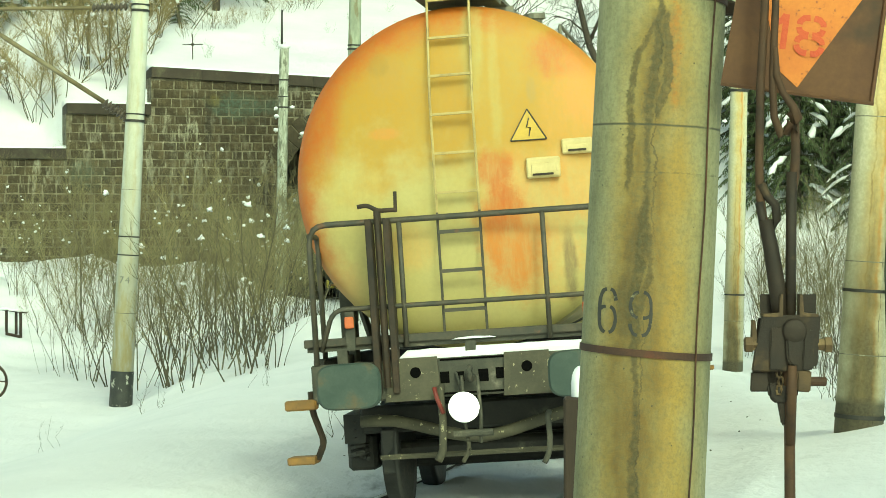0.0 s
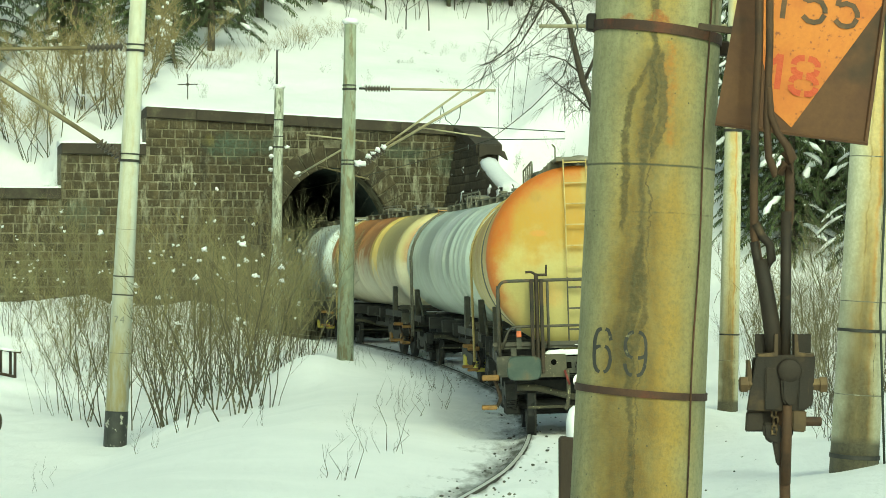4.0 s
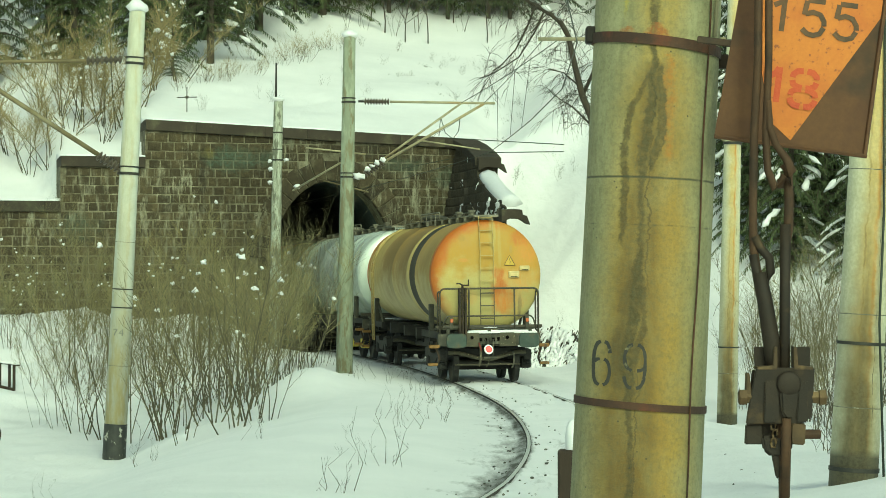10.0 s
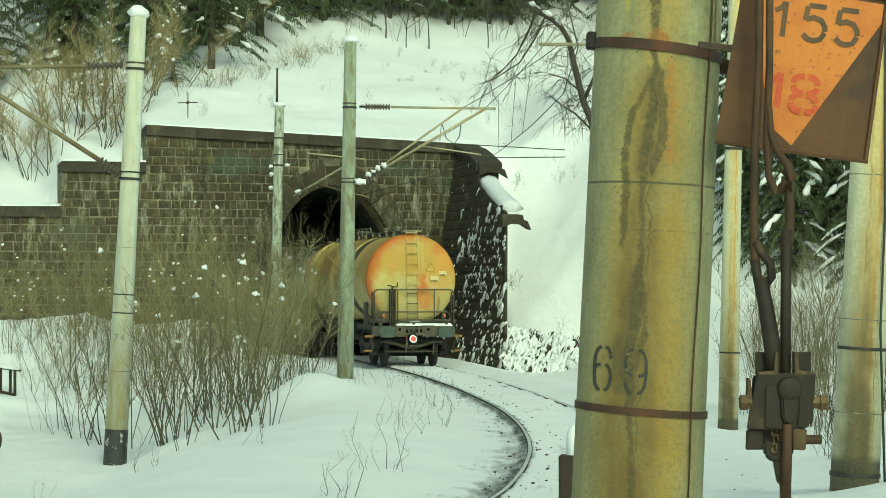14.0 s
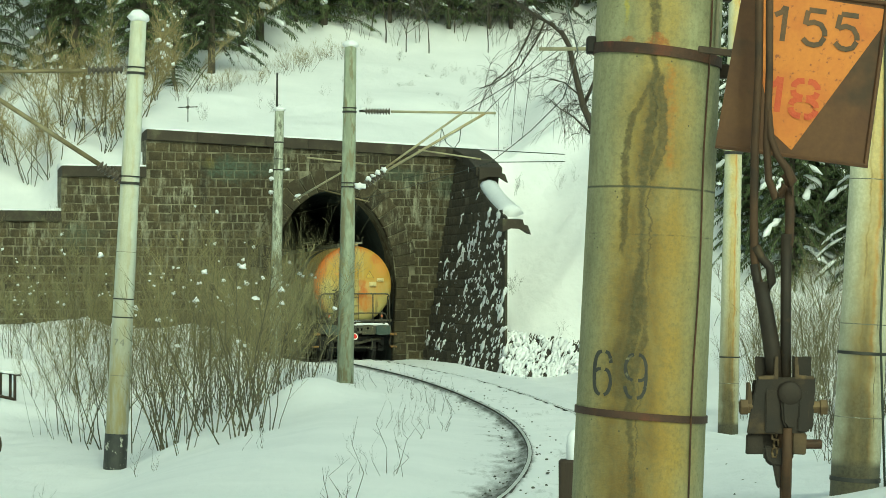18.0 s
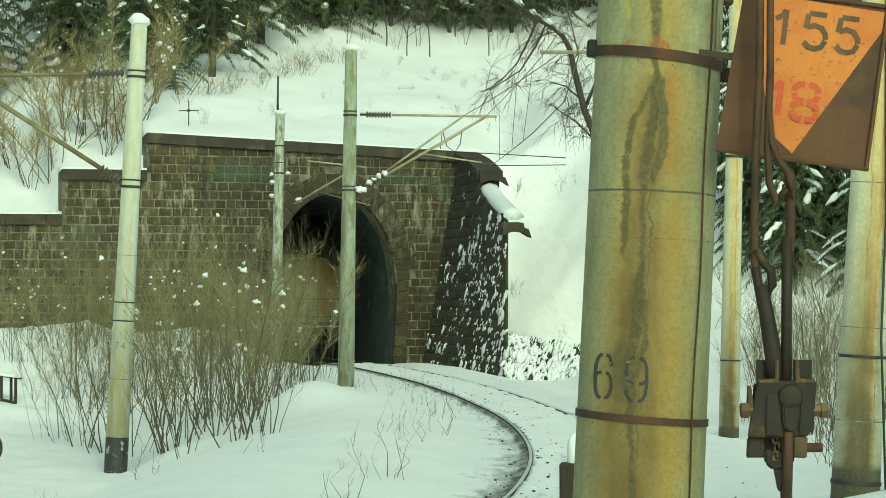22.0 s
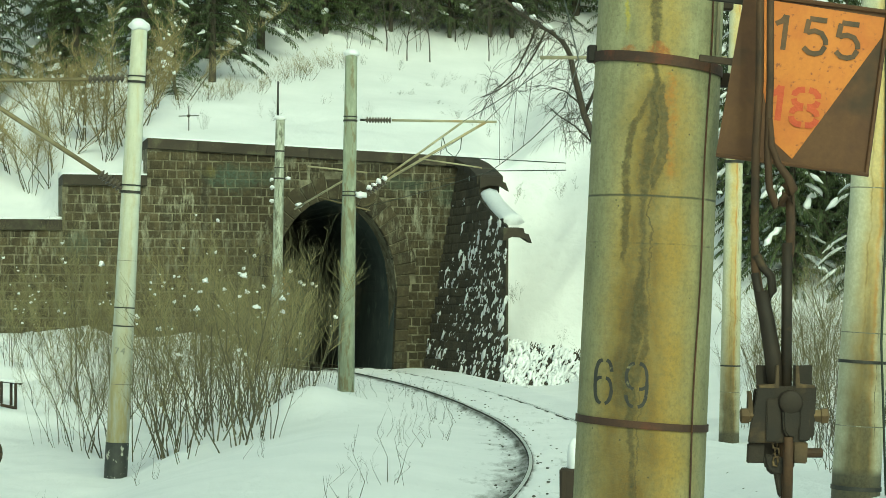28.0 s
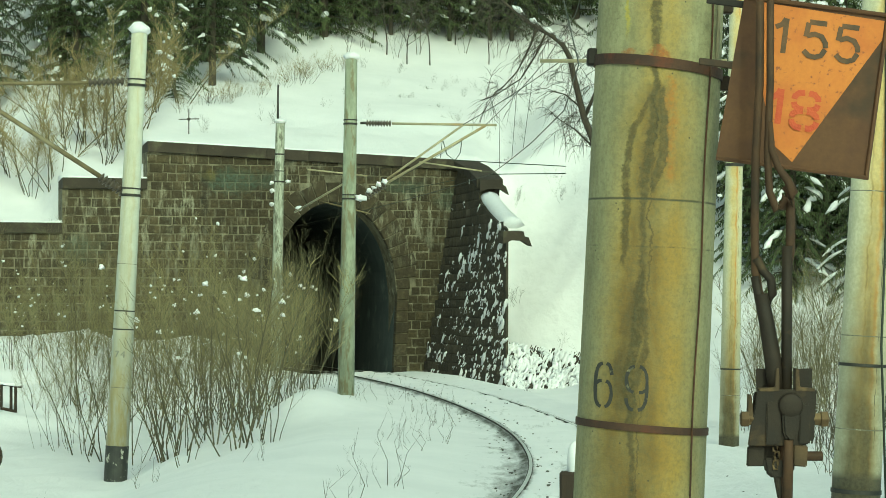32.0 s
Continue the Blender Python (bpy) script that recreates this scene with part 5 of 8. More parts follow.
SIDE_TAN = tank_paint("tan_tank_barrel", (.35, .21, .055), (.57, .49, .24), (.28, .185, .055), RUSTY, grime_amount=.45, rough=.6, bands=(
    (-6.2, -3.2, (.42, .28, .075), .12), (-3.15, -2.15, (.012, .012, .011), .03), (-2.1, -1.5, (.56, .44, .16), .04), (-1.5, 3.6, (.32, .2, .05), .4), (3.9, 6.2, (.42, .31, .1), .15)))
SILVER = tank_paint("silver_tank", (.64, .69, .61), (.57, .63, .55), (.4, .42, .33), (.2, .1, .05), rough=.44, grime_amount=.6, metal=.35, bands=((-5.1, -4.3, (.45, .49, .46), .1), (-3.2, -2.2, (.4, .44, .41), .12), (-1.3, .6, (.7, .73, .7), .2), (.6, 3.6, (.47, .51, .48), .3)))
RUST_YELLOW = tank_paint("rust_and_yellow_tank", (.36, .13, .028), (.66, .62, .46), (.34, .22, .09), (.2, .08, .03), rough=.5, grime_amount=.4,
                         bands=((-6.2, -5.75, (.5, .43, .2), .06), (-5.75, -2.6, (.4, .33, .13), .15), (-2.6, -1.2, (.76, .54, .13), .12)))
PALE_BLUE = tank_paint("pale_blue_grey_tank", (.58, .63, .61), (.52, .56, .53), (.36, .35, .27), (.2, .1, .05), rough=.45, grime_amount=.5)
PALE_YELLOW = tank_paint("pale_yellow_tank", (.52, .47, .28), (.5, .47, .33), (.3, .25, .14), (.2, .1, .05), rough=.5, grime_amount=.6, bands=((-2, 0, (.2, .17, .1), .3),))
# near-black for flat plates that paint the shade inside the headstock openings
HOLE_SHADE = surface("opening_shade", (.004, .004, .004), (.006, .006, .005), scale=6, fine=60, rough=1.0, spec=0.0)
SPATTER = surface("mud_spattered_steel", (.055, .05, .032), (.085, .077, .048), (.36, .33, .2), scale=4, fine=50, rough=.8, relief=.4, depth=.006, patch=(.63, .68), patch_scale=22)
FRAME = surface("grimy_frame_steel", (.05, .049, .036), (.085, .079, .056), (.22, .2, .15), scale=5, fine=60, rough=.75, metal=.1, relief=.3, depth=.006, patch=(.6, .72), patch_scale=5)
BOGIE = surface("oily_bogie_steel", (.018, .018, .016), (.03, .029, .025), (.075, .07, .055), scale=6, fine=60, rough=.7, metal=.2, relief=.3, depth=.006, patch=(.62, .74), patch_scale=6)
RAILING = surface("dark_railing_paint", (.045, .042, .03), (.075, .062, .04), (.12, .06, .03), scale=8, fine=80, rough=.65, relief=.2, depth=.003, patch=(.6, .7), patch_scale=7)
BUFFER = surface("green_grey_buffer", (.036, .055, .045), (.055, .075, .06), (.1, .078, .042), scale=4, fine=50, rough=.6, metal=.2, relief=.2, depth=.004, patch=(.6, .75), patch_scale=4)
OCHRE = surface("ochre_step_paint", (.24, .125, .028), (.17, .095, .028), (.06, .042, .024), scale=7, fine=60, rough=.65, relief=.2, depth=.004, patch=(.56, .68), patch_scale=8)
BRIGHT_YELLOW = surface("yellow_fitting_paint", (.62, .52, .08), (.5, .42, .08), (.12, .1, .05), scale=8, fine=60, rough=.6, patch=(.55, .68), patch_scale=9)
LADDER_YELLOW = surface("yellow_ladder_paint", (.44, .34, .13), (.36, .28, .11), (.26, .18, .07), scale=6, fine=60, rough=.6, patch=(.56, .7), patch_scale=6)
CREAM = surface("cream_box_paint", (.58, .47, .22), (.5, .4, .18), (.3, .2, .08), scale=7, fine=60, rough=.5, patch=(.64, .74), patch_scale=8)
RED_DISC = surface("red_disc_paint", (.72, .035, .03), (.66, .04, .03), scale=9, fine=60, rough=.35, relief=.0, depth=.001)
WHITE_RIM = surface("white_disc_paint", (.85, .85, .82), (.8, .8, .76), scale=9, fine=60, rough=.3, relief=.02, depth=.001)
for glossy in (RED_DISC, WHITE_RIM):
    lacquer = glossy.node_tree.nodes["Principled BSDF"]
    lacquer.inputs["Coat Weight"].default_value, lacquer.inputs["Coat Roughness"].default_value, lacquer.inputs["Coat IOR"].default_value = 1.0, .24, 2.0
ORANGE_GLASS = surface("orange_reflector", (.5, .13, .05), (.42, .11, .04), scale=9, fine=60, rough=.25, relief=.02, depth=.001)
DULL_RED = surface("dull_red_paint", (.16, .025, .018), (.1, .02, .015), scale=9, fine=60, rough=.6)
BLACK_PAINT = surface("black_sign_paint", (.03, .03, .025), (.05, .05, .04), scale=20, fine=80, rough=.6)
WARN_YELLOW = surface("warning_yellow", (.5, .33, .045), (.45, .3, .04), scale=12, fine=60, rough=.45)
GALV_TOP = surface("walkway_steel", (.2, .19, .14), (.13, .12, .09), (.3, .29, .24), scale=5, fine=60, rough=.6, metal=.4, patch=(.6, .72))
wagons = []
wheels = {}
LONGER = .95                         # added between the middle and the front bogie


def bent(*pts, r=.06, n=4):
    """Corner points joined by short arcs."""
    pts = [Vector(p) for p in pts]
    out = [pts[0]]
    for a, b, c in zip(pts, pts[1:], pts[2:]):
        p, q = b + (a - b).normalized() * r, b + (c - b).normalized() * r
        for i in range(n + 1):
            t = i / n
            out.append(p * (1 - t) ** 2 + b * 2 * t * (1 - t) + q * t * t)
    return out + [pts[-1]]


def wheelset(parent, y):
    bm = bmesh.new()
    tube(bm, [(-1.05, y, .46), (1.05, y, .46)], .075, 12)
    ax = part("axle", bm, BOGIE, parent)
    for sx in (-1, 1):
        bm = bmesh.new()
        lathe(bm, [(-.03, .1), (-.03, .2), (-.065, .38), (-.07, .49), (-.04, .49), (-.035, .465), (.065, .455), (.065, .38), (.02, .3), (.03, .1)] if sx > 0 else
              [(-.03, .1), (-.02, .3), (-.065, .38), (-.065, .455), (.035, .465), (.04, .49), (.07, .49), (.065, .38), (.03, .2), (.03, .1)], 32, "x")
        wh = part("wheel", bm, BOGIE, parent, "dark steel wheel", True)
        wh.location = (sx * .75, y, .46)
        wheels.setdefault(parent.parent.name, []).append(wh)
    return ax


def bogie(w, yc, boxes):
    b = new("bogie")
    b.parent = w
    b.location = (0, yc, 0)
    for y in (-.9, .9):
        wheelset(b, y)
        for sx in (-1, 1):
            bm = bmesh.new()
            box(bm, (sx * 1.02 - .12, y - .16, .32), (sx * 1.02 + .12, y + .16, .62), bevel=.03)
            part("axle_box", bm, boxes, b, "painted axle box")
            for dy in (-.27, .27):
                bm = bmesh.new()
                pts = [(sx * 1.02 + .07 * math.cos(k * .9), y + dy + .07 * math.sin(k * .9), .42 + k * .009) for k in range(36)]
                tube(bm, pts, .02, 5)
                part("spring", bm, BOGIE, b, "coil spring")
    for sx in (-1, 1):
        bm = bmesh.new()
        prof = [(-1.25, .55), (-1.25, .78), (-.6, .8), (-.4, .68), (.4, .68), (.6, .8), (1.25, .78), (1.25, .55), (.55, .58), (.35, .42), (-.35, .42), (-.55, .58)]
        f0 = [bm.verts.new((sx * .95, y, z)) for y, z in prof]
        f1 = [bm.verts.new((sx * 1.12, y, z)) for y, z in prof]
        for k in range(len(prof)):
            bm.faces.new((f0[k], f0[(k + 1) % 12], f1[(k + 1) % 12], f1[k]))
        bm.faces.new(f0), bm.faces.new(f1)
        bmesh.ops.recalc_face_normals(bm, faces=bm.faces[:])
        part("side_frame", bm, BOGIE, b)
    bm = bmesh.new()
    box(bm, (-1.0, -.22, .5), (1.0, .22, .8), bevel=.03)
    part("bolster", bm, BOGIE, b)
    bm = bmesh.new()
    box(bm, (-.92, -.3, .27), (.92, .3, .36), bevel=.02)
    part("spring_plank", bm, BOGIE, b, "greasy spring plank")
    for y in (-.42, .42):
        bm = bmesh.new()
        box(bm, (-.66, y - .05, .34), (.66, y + .05, .52), bevel=.02)
        for sx in (-1, 1):
            box(bm, (sx * .2 - .04, y - .03, .5), (sx * .2 + .04, y + .03, 1.02), bevel=.01)
        part("brake_triangle", bm, BOGIE, b, "oily brake triangle with levers")
    for y in (-1.22, 1.22):
        bm = bmesh.new()
        box(bm, (-.98, y - .05, .62), (.98, y + .05, .84), bevel=.02)
        part("end_transom", bm, BOGIE, b, "dark end transom of the bogie")
    for y in (-1.42, 1.42):
        # bowed brake beam and its hangers
        bm = bmesh.new()
        pts = [(x, y, .56 + .17 * math.sin(min(1.0, abs(x) / .8) ** 1.6 * math.pi * .5)) for x in np.linspace(-.95, .95, 15)]
        tube(bm, pts, .048, 10)
        part("brake_beam", bm, SPATTER, b, "bowed brake beam", True)
        bm = bmesh.new()
        tube(bm, [(-.8, y - .05, .44), (.8, y - .05, .44)], .022, 6)
        part("brake_rod", bm, SPATTER, b)
        for sx in (-1, 1):
            bm = bmesh.new()
            box(bm, (sx * .75 - .06, y + (.06 if y < 0 else -.14), .3), (sx * .75 + .06, y + (.14 if y < 0 else -.06), .66), bevel=.015)
            part("brake_shoe", bm, BOGIE, b)


def wagon_end(w, sy, tail):
    """Headstock, buffers, coupling and railing of one end; sy is -1 at the rear."""
    y0 = sy * 6.42
    bm = bmesh.new()
    box(bm, (-1.25, y0 - .06, .9), (1.25, y0 + .06, 1.2), bevel=.012)
    hs = part("headstock", bm, FRAME, w, "spattered grey-brown headstock beam")
    for x, z, r in ((-.21, 1.05, .035), (-.09, 1.05, .03), (.09, 1.05, .038), (.22, 1.06, .034)):
        bm = bmesh.new()
        box(bm, (x - r, y0 + sy * .058, z - r * 1.25), (x + r, y0 + sy * .066, z + r * 1.25))
        part("slot", bm, HOLE_SHADE, hs, "flat black plate for a square opening")
    for z in (.925, 1.185):
        bm = bmesh.new()
        box(bm, (-.24, y0 + sy * .058, z - .008), (.26, y0 + sy * .064, z + .008))
        part("slot", bm, HOLE_SHADE, hs, "flat black strip for a slit")
    for sx in (-1, 1):
        # flat plate with a slanting outer edge
        bm = bmesh.new()
        rim = [(.24, .885), (.68, .885), (.6, 1.215), (.26, 1.215)]
        near, far = [[bm.verts.new((sx * x, y, z)) for x, z in rim] for y in (y0 + sy * .09, y0 + sy * .06)]
        bm.faces.new(near), bm.faces.new(far)
        for k in range(4):
            bm.faces.new((near[k], near[(k + 1) % 4], far[(k + 1) % 4], far[k]))
        bmesh.ops.recalc_face_normals(bm, faces=bm.faces[:])
        part("gusset_plate", bm, SPATTER, hs, "plate spattered with pale mud")
        bm = bmesh.new()
        lathe(bm, [(-.002, .042), (.002, .042)], 18, "y", (sx * .43, y0 + sy * .093, 1.1))
        part("hole", bm, HOLE_SHADE, hs, "flat black disc for a round hole")
        buf = new("buffer")
        buf.parent, buf.location = w, (sx * .875, 0, 1.04)
        bm = bmesh.new()
        lathe(bm, [(y0, .17), (y0 + sy * .2, .15), (y0 + sy * .22, .11), (y0 + sy * .52, .105)] if sy > 0 else [(y0 - .52, .105), (y0 - .22, .11), (y0 - .2, .15), (y0, .17)], 20, "y")
        part("buffer_housing", bm, FRAME, buf)
        bm = bmesh.new()
        ring = []
        n = 36
        for yy, k in ((y0 + sy * .5, 1.0), (y0 + sy * .54, 1.0), (y0 + sy * .56, .93)):
            pts = []
            for i in range(n):
                c, s = math.cos(i * math.tau / n), math.sin(i * math.tau / n)
                e = .45
                pts.append(bm.verts.new((.245 * k * math.copysign(abs(c) ** e, c), yy, .175 * k * math.copysign(abs(s) ** (e + .1), s))))
            ring.append(pts)
        for a, b in zip(ring, ring[1:]):
            for i in range(n):
                bm.faces.new((a[i], a[(i + 1) % n], b[(i + 1) % n], b[i]))
        bm.faces.new(ring[0]), bm.faces.new(ring[-1])
        bmesh.ops.recalc_face_normals(bm, faces=bm.faces[:])
        part("buffer_plate", bm, BUFFER, buf, "green-grey oblong buffer plate")
        # shunter's step and grab handle at the corner
        st = new("corner_step")
        st.parent = w
        bm = bmesh.new()
        box(bm, (sx * 1.36 - .12, y0 - .08, .44), (sx * 1.36 + .1, y0 + .16, .5), bevel=.01)
        part("tread", bm, OCHRE, st, "ochre painted step tread")
        bm = bmesh.new()
        tube(bm, bent((sx * 1.28, y0 + .04, 1.0), (sx * 1.28, y0 + .04, .85), (sx * 1.2, y0 + .04, .6), (sx * 1.26, y0 + .04, .47), r=.05), .028, 6)
        part("hanger", bm, DARK_RUST, st)
        bm = bmesh.new()
        box(bm, (sx * 1.34 - .13, y0 - .1, .86), (sx * 1.34 + .12, y0 + .02, .94), bevel=.015)
        part("handle_block", bm, OCHRE, st, "ochre coupling handle")
    # hook and screw coupling
    cp = new("coupling")
    cp.parent = w
    bm = bmesh.new()
    tube(bm, bent((0, y0, 1.04), (0, y0 + sy * .2, 1.03), (0, y0 + sy * .23, 1.1), (0, y0 + sy * .15, 1.11), r=.04), .026, 8)
    part("draw_hook", bm, FRAME, cp, smooth=True)
    for x in (-.06, .06):
        bm = bmesh.new()
        tube(bm, [(x, y0 + sy * .22, 1.06), (x * 1.1, y0 + sy * .18, .74), (x * .8, y0 + sy * .15, .54)], .014, 6)
        part("link", bm, FRAME, cp)
    bm = bmesh.new()
    tube(bm, [(-.15, y0 + sy * .19, .62), (.15, y0 + sy * .19, .62)], .028, 8)
    part("screw", bm, FRAME, cp)
    for x, z0, z1, rr, mat in ((-.24, .98, .42, .03, SPATTER), (.57, .74, .36, .022, FRAME), (-.05, .62, .4, .017, SPATTER)):
        bm = bmesh.new()
        tube(bm, bent((x, y0 + sy * .04, z0), (x, y0 + sy * .16, z0 - .02), (x + .01, y0 + sy * .17, (z0 + z1) / 2), (x - .01, y0 + sy * .15, z1 + .06), (x - .05, y0 + sy * .15, z1), r=.05), rr, 8)
        part("brake_hose", bm, mat, cp, "mud-grey hanging brake hose", True)
    # end platform
    bm = bmesh.new()
    box(bm, (-1.28, y0 - (.0 if sy < 0 else .42), 1.3), (1.28, y0 + (.42 if sy < 0 else .0), 1.34))
    pl = part("end_platform", bm, FRAME, w, "narrow steel end platform")
    bm = bmesh.new()
    box(bm, (-1.3, y0 - .03, 1.335), (1.3, y0 + .03, 1.4), bevel=.008)
    part("kerb_angle", bm, RAILING, pl)
    for x in (-1.0, 0, 1.0):
        bm = bmesh.new()
        box(bm, (x - .04, y0 - .04, 1.18), (x + .04, y0 + .04, 1.32))
        part("post_foot", bm, FRAME, pl)
    # snow along the top of the headstock, under the kerb, and a little heap on the boards
    for x0, x1, z0, z1, lift, deep in ((-.58, 1.2, 1.19, 1.275, .012, .06), (-.14, .2, 1.335, 1.352, .01, .04)):
        bm, prev = bmesh.new(), None
        for x in np.linspace(x0, x1, 22):
            edge = min(1.0, (x - x0) / .05 + .1, (x1 - x) / .05 + .1)
            top = z0 + (z1 - z0) * edge + lift * noise.noise(Vector((x * 7, y0, z0)))
            ring = [bm.verts.new((x, y0 + yy, z)) for yy, z in ((sy * .045, z0), (sy * .045, (z0 + top) / 2), (sy * .02, top), (-sy * deep, top), (-sy * deep, z0))]
            if prev:
                for k in range(5):
                    bm.faces.new((prev[k], prev[(k + 1) % 5], ring[(k + 1) % 5], ring[k]))
            else:
                bm.faces.new(ring)
            prev = ring
        bm.faces.new(prev[::-1])
        bmesh.ops.recalc_face_normals(bm, faces=bm.faces[:])
        part("platform_snow", bm, SNOW, pl, "strip of snow lying on the wagon end")


def railing(w, y):
    rl = new("railing")
    rl.parent = w
    def rod(pts, r, name="bar", mat=RAILING):
        bm = bmesh.new()
        tube(bm, pts, r, 8)
        part(name, bm, mat, rl, smooth=True)
    rod(bent((-1.2, y + .0, 1.2), (-1.2, y, 2.28), (1.2, y, 2.28), (1.2, y, 1.2), r=.14), .024)
    rod(bent((-1.16, y + .02, 1.3), (-1.05, y, 1.62), (1.05, y, 1.62), (1.16, y + .02, 1.3), r=.1), .02)
    for x in (-1.2, 1.2):
        rod(bent((x, y, 2.2), (x, y + .34, 2.2), (x, y + .36, 1.2), r=.1), .022)
    for x in (-.49, .62):
        rod([(x, y, 1.3), (x, y, 2.28)], .021, "post")


def lengthen(w):
    """Moves everything ahead of the middle forward, stretching what runs through."""
    for ob in w.children:
        if ob.type == "EMPTY" and ob.location.y > 1:
            ob.location.y += LONGER
            continue
        for piece in [ob] + list(ob.children):
            if piece.type == "MESH":
                for v in piece.data.vertices:
                    v.co.y += LONGER * min(1.0, max(0.0, (v.co.y - 1.0) / 2.2))


def wagon(label, side, end, tail=False, ribs=(), boxes=BRIGHT_YELLOW, steps=LADDER_YELLOW):
    w = thing("tank_wagon", Matrix(), label, "tank wagon", "tank wagons of the train")
    bm = bmesh.new()
    prof = [(-TANK_HALF, TANK_R)]
    marks = sorted(set([-5.7, -1.7, 1.2, 5.7]) | set(ribs))
    for y in marks:
        h, k = (.03, .035) if y in ribs else (.012, .05)
        prof += [(y - k - .02, TANK_R), (y - k, TANK_R + h), (y + k, TANK_R + h), (y + k + .02, TANK_R)]
    prof.append((TANK_HALF, TANK_R))
    lathe(bm, prof, 72, "y", (0, 0, TANK_Z), cap=False)
    part("tank_barrel", bm, side, w, smooth=True)
    for sy in (-1, 1):
        bm = bmesh.new()
        pr = [(sy * (TANK_HALF + DISH * math.cos(a) ** .75), TANK_R * math.sin(a)) for a in np.linspace(.001, math.pi / 2 - .06, 14)] + [(sy * (TANK_HALF + .03), TANK_R + .004), (sy * (TANK_HALF - .03), TANK_R + .006), (sy * (TANK_HALF - .36), TANK_R + .006), (sy * (TANK_HALF - .37), TANK_R)]
        lathe(bm, pr, 72, "y", (0, 0, TANK_Z), cap=False)
        part("tank_end", bm, end, w, "dished tank end", True)
    # underframe: two long sills, cross members, saddles and braces
    for sx in (-1, 1):
        bm = bmesh.new()
        box(bm, (sx * .55 - .06, -6.45, .92), (sx * .55 + .06, 6.45, 1.22))
        part("sill", bm, BOGIE, w)
        bm = bmesh.new()
        box(bm, (sx * 1.2 - .04, -6.4, 1.08), (sx * 1.2 + .04, -3.6, 1.24))
        part("side_angle", bm, BOGIE, w)
        bm = bmesh.new()
        box(bm, (sx * 1.2 - .04, 3.6, 1.08), (sx * 1.2 + .04, 6.4, 1.24))
        part("side_angle", bm, BOGIE, w)
        for y in (-5.0, 5.0):
            bm = bmesh.new()
            box(bm, (sx * 1.18 - .07, y - .09, 1.1), (sx * 1.18 + .05, y + .09, 1.9), bevel=.01)
            part("saddle_post", bm, FRAME, w, "dirty upright tank support")
            bm = bmesh.new()
            tube(bm, [(sx * 1.15, y + .1, 1.8), (sx * 1.1, y + (.75 if y < 0 else -.75), 1.2)], .035, 6)
            part("saddle_brace", bm, FRAME, w)
    for y in (-4.7, -2.3, 0, 2.3, 4.7):
        bm = bmesh.new()
        box(bm, (-1.2, y - .09, .98), (1.2, y + .09, 1.25))
        part("cross_member", bm, BOGIE, w)
    bm = bmesh.new()
    lathe(bm, [(-1.0, .0), (-1.0, .2), (.4, .2), (.4, .0)], 16, "y", (-.2, 1.2, .78))
    part("air_tank", bm, BOGIE, w, smooth=False)
    bm = bmesh.new()
    lathe(bm, [(-.3, .0), (-.3, .16), (.3, .16), (.3, .0)], 16, "z", (0, -.6, .8))
    part("outlet_valve", bm, BOGIE, w)
    for sx in (-1, 1):
        bm = bmesh.new()
        box(bm, (sx * .34 - .05, -2.9, .62), (sx * .34 + .05, 2.9, .74), bevel=.01)
        for y in (-2.6, -.9, .9, 2.6):
            box(bm, (sx * .34 - .07, y - .04, .7), (sx * .34 + .07, y + .04, 1.0), bevel=.01)
        part("brake_pull_rod", bm, BOGIE, w, "oily pull rod on hangers")
    bm = bmesh.new()
    lathe(bm, [(-.35, .0), (-.35, .12), (-.32, .17), (.2, .17), (.24, .08), (.4, .06), (.4, .0)], 16, "y", (.55, -1.6, .72))
    part("brake_cylinder", bm, BOGIE, w, "black brake cylinder", True)
    for yc in (-4.7, 4.7):
        bogie(w, yc, boxes if yc < 0 else BOGIE)
    wagon_end(w, -1, tail)
    wagon_end(w, 1, False)
    # side ladder
    sl = new("side_ladder")
    sl.parent = w
    for x in (-1,):
        for yy in (4.35, 4.75):
            bm = bmesh.new()
            pts = [(x * 1.36, yy, .7), (x * 1.38, yy, 2.6)] + [(x * (TANK_R + .05) * math.cos(a), yy, TANK_Z + (TANK_R + .05) * math.sin(a)) for a in np.linspace(.1, 1.2, 7)]
            tube(bm, pts, .022, 6)
            part("ladder_rail", bm, steps, sl, smooth=True)
        for z in np.arange(.85, 3.4, .3):
            a = max(0, math.asin(min(.95, max(0, (z - TANK_Z) / (TANK_R + .05)))))
            bm = bmesh.new()
            xx = x * (1.37 if z < 2.6 else (TANK_R + .05) * math.cos(a))
            tube(bm, [(xx, 4.35, z), (xx, 4.75, z)], .015, 6)
            part("rung", bm, steps, sl)
    # walkway with railings, filling dome
    wk = new("walkway")
    wk.parent = w
    for x in (-.22, 0, .22):
        bm = bmesh.new()
        box(bm, (x - .09, -5.4, 4.03), (x + .09, 5.4, 4.06))
        part("board", bm, GALV_TOP, wk, "weathered walkway board")
    for y in np.arange(-5, 5.1, 1.25):
        bm = bmesh.new()
        box(bm, (-.36, y - .03, 3.9), (.36, y + .03, 4.03))
        part("bearer", bm, GALV_TOP, wk)
    for x in (-.45, .45):
        bm = bmesh.new()
        pts = bent((x, -1.6, 4.0), (x, -1.6, 4.22), (x, 1.6, 4.22), (x, 1.6, 4.0), r=.08)
        tube(bm, pts, .018, 6)
        part("hand_bar", bm, GALV_TOP, wk, smooth=True)
        for y in (-.8, 0, .8):
            bm = bmesh.new()
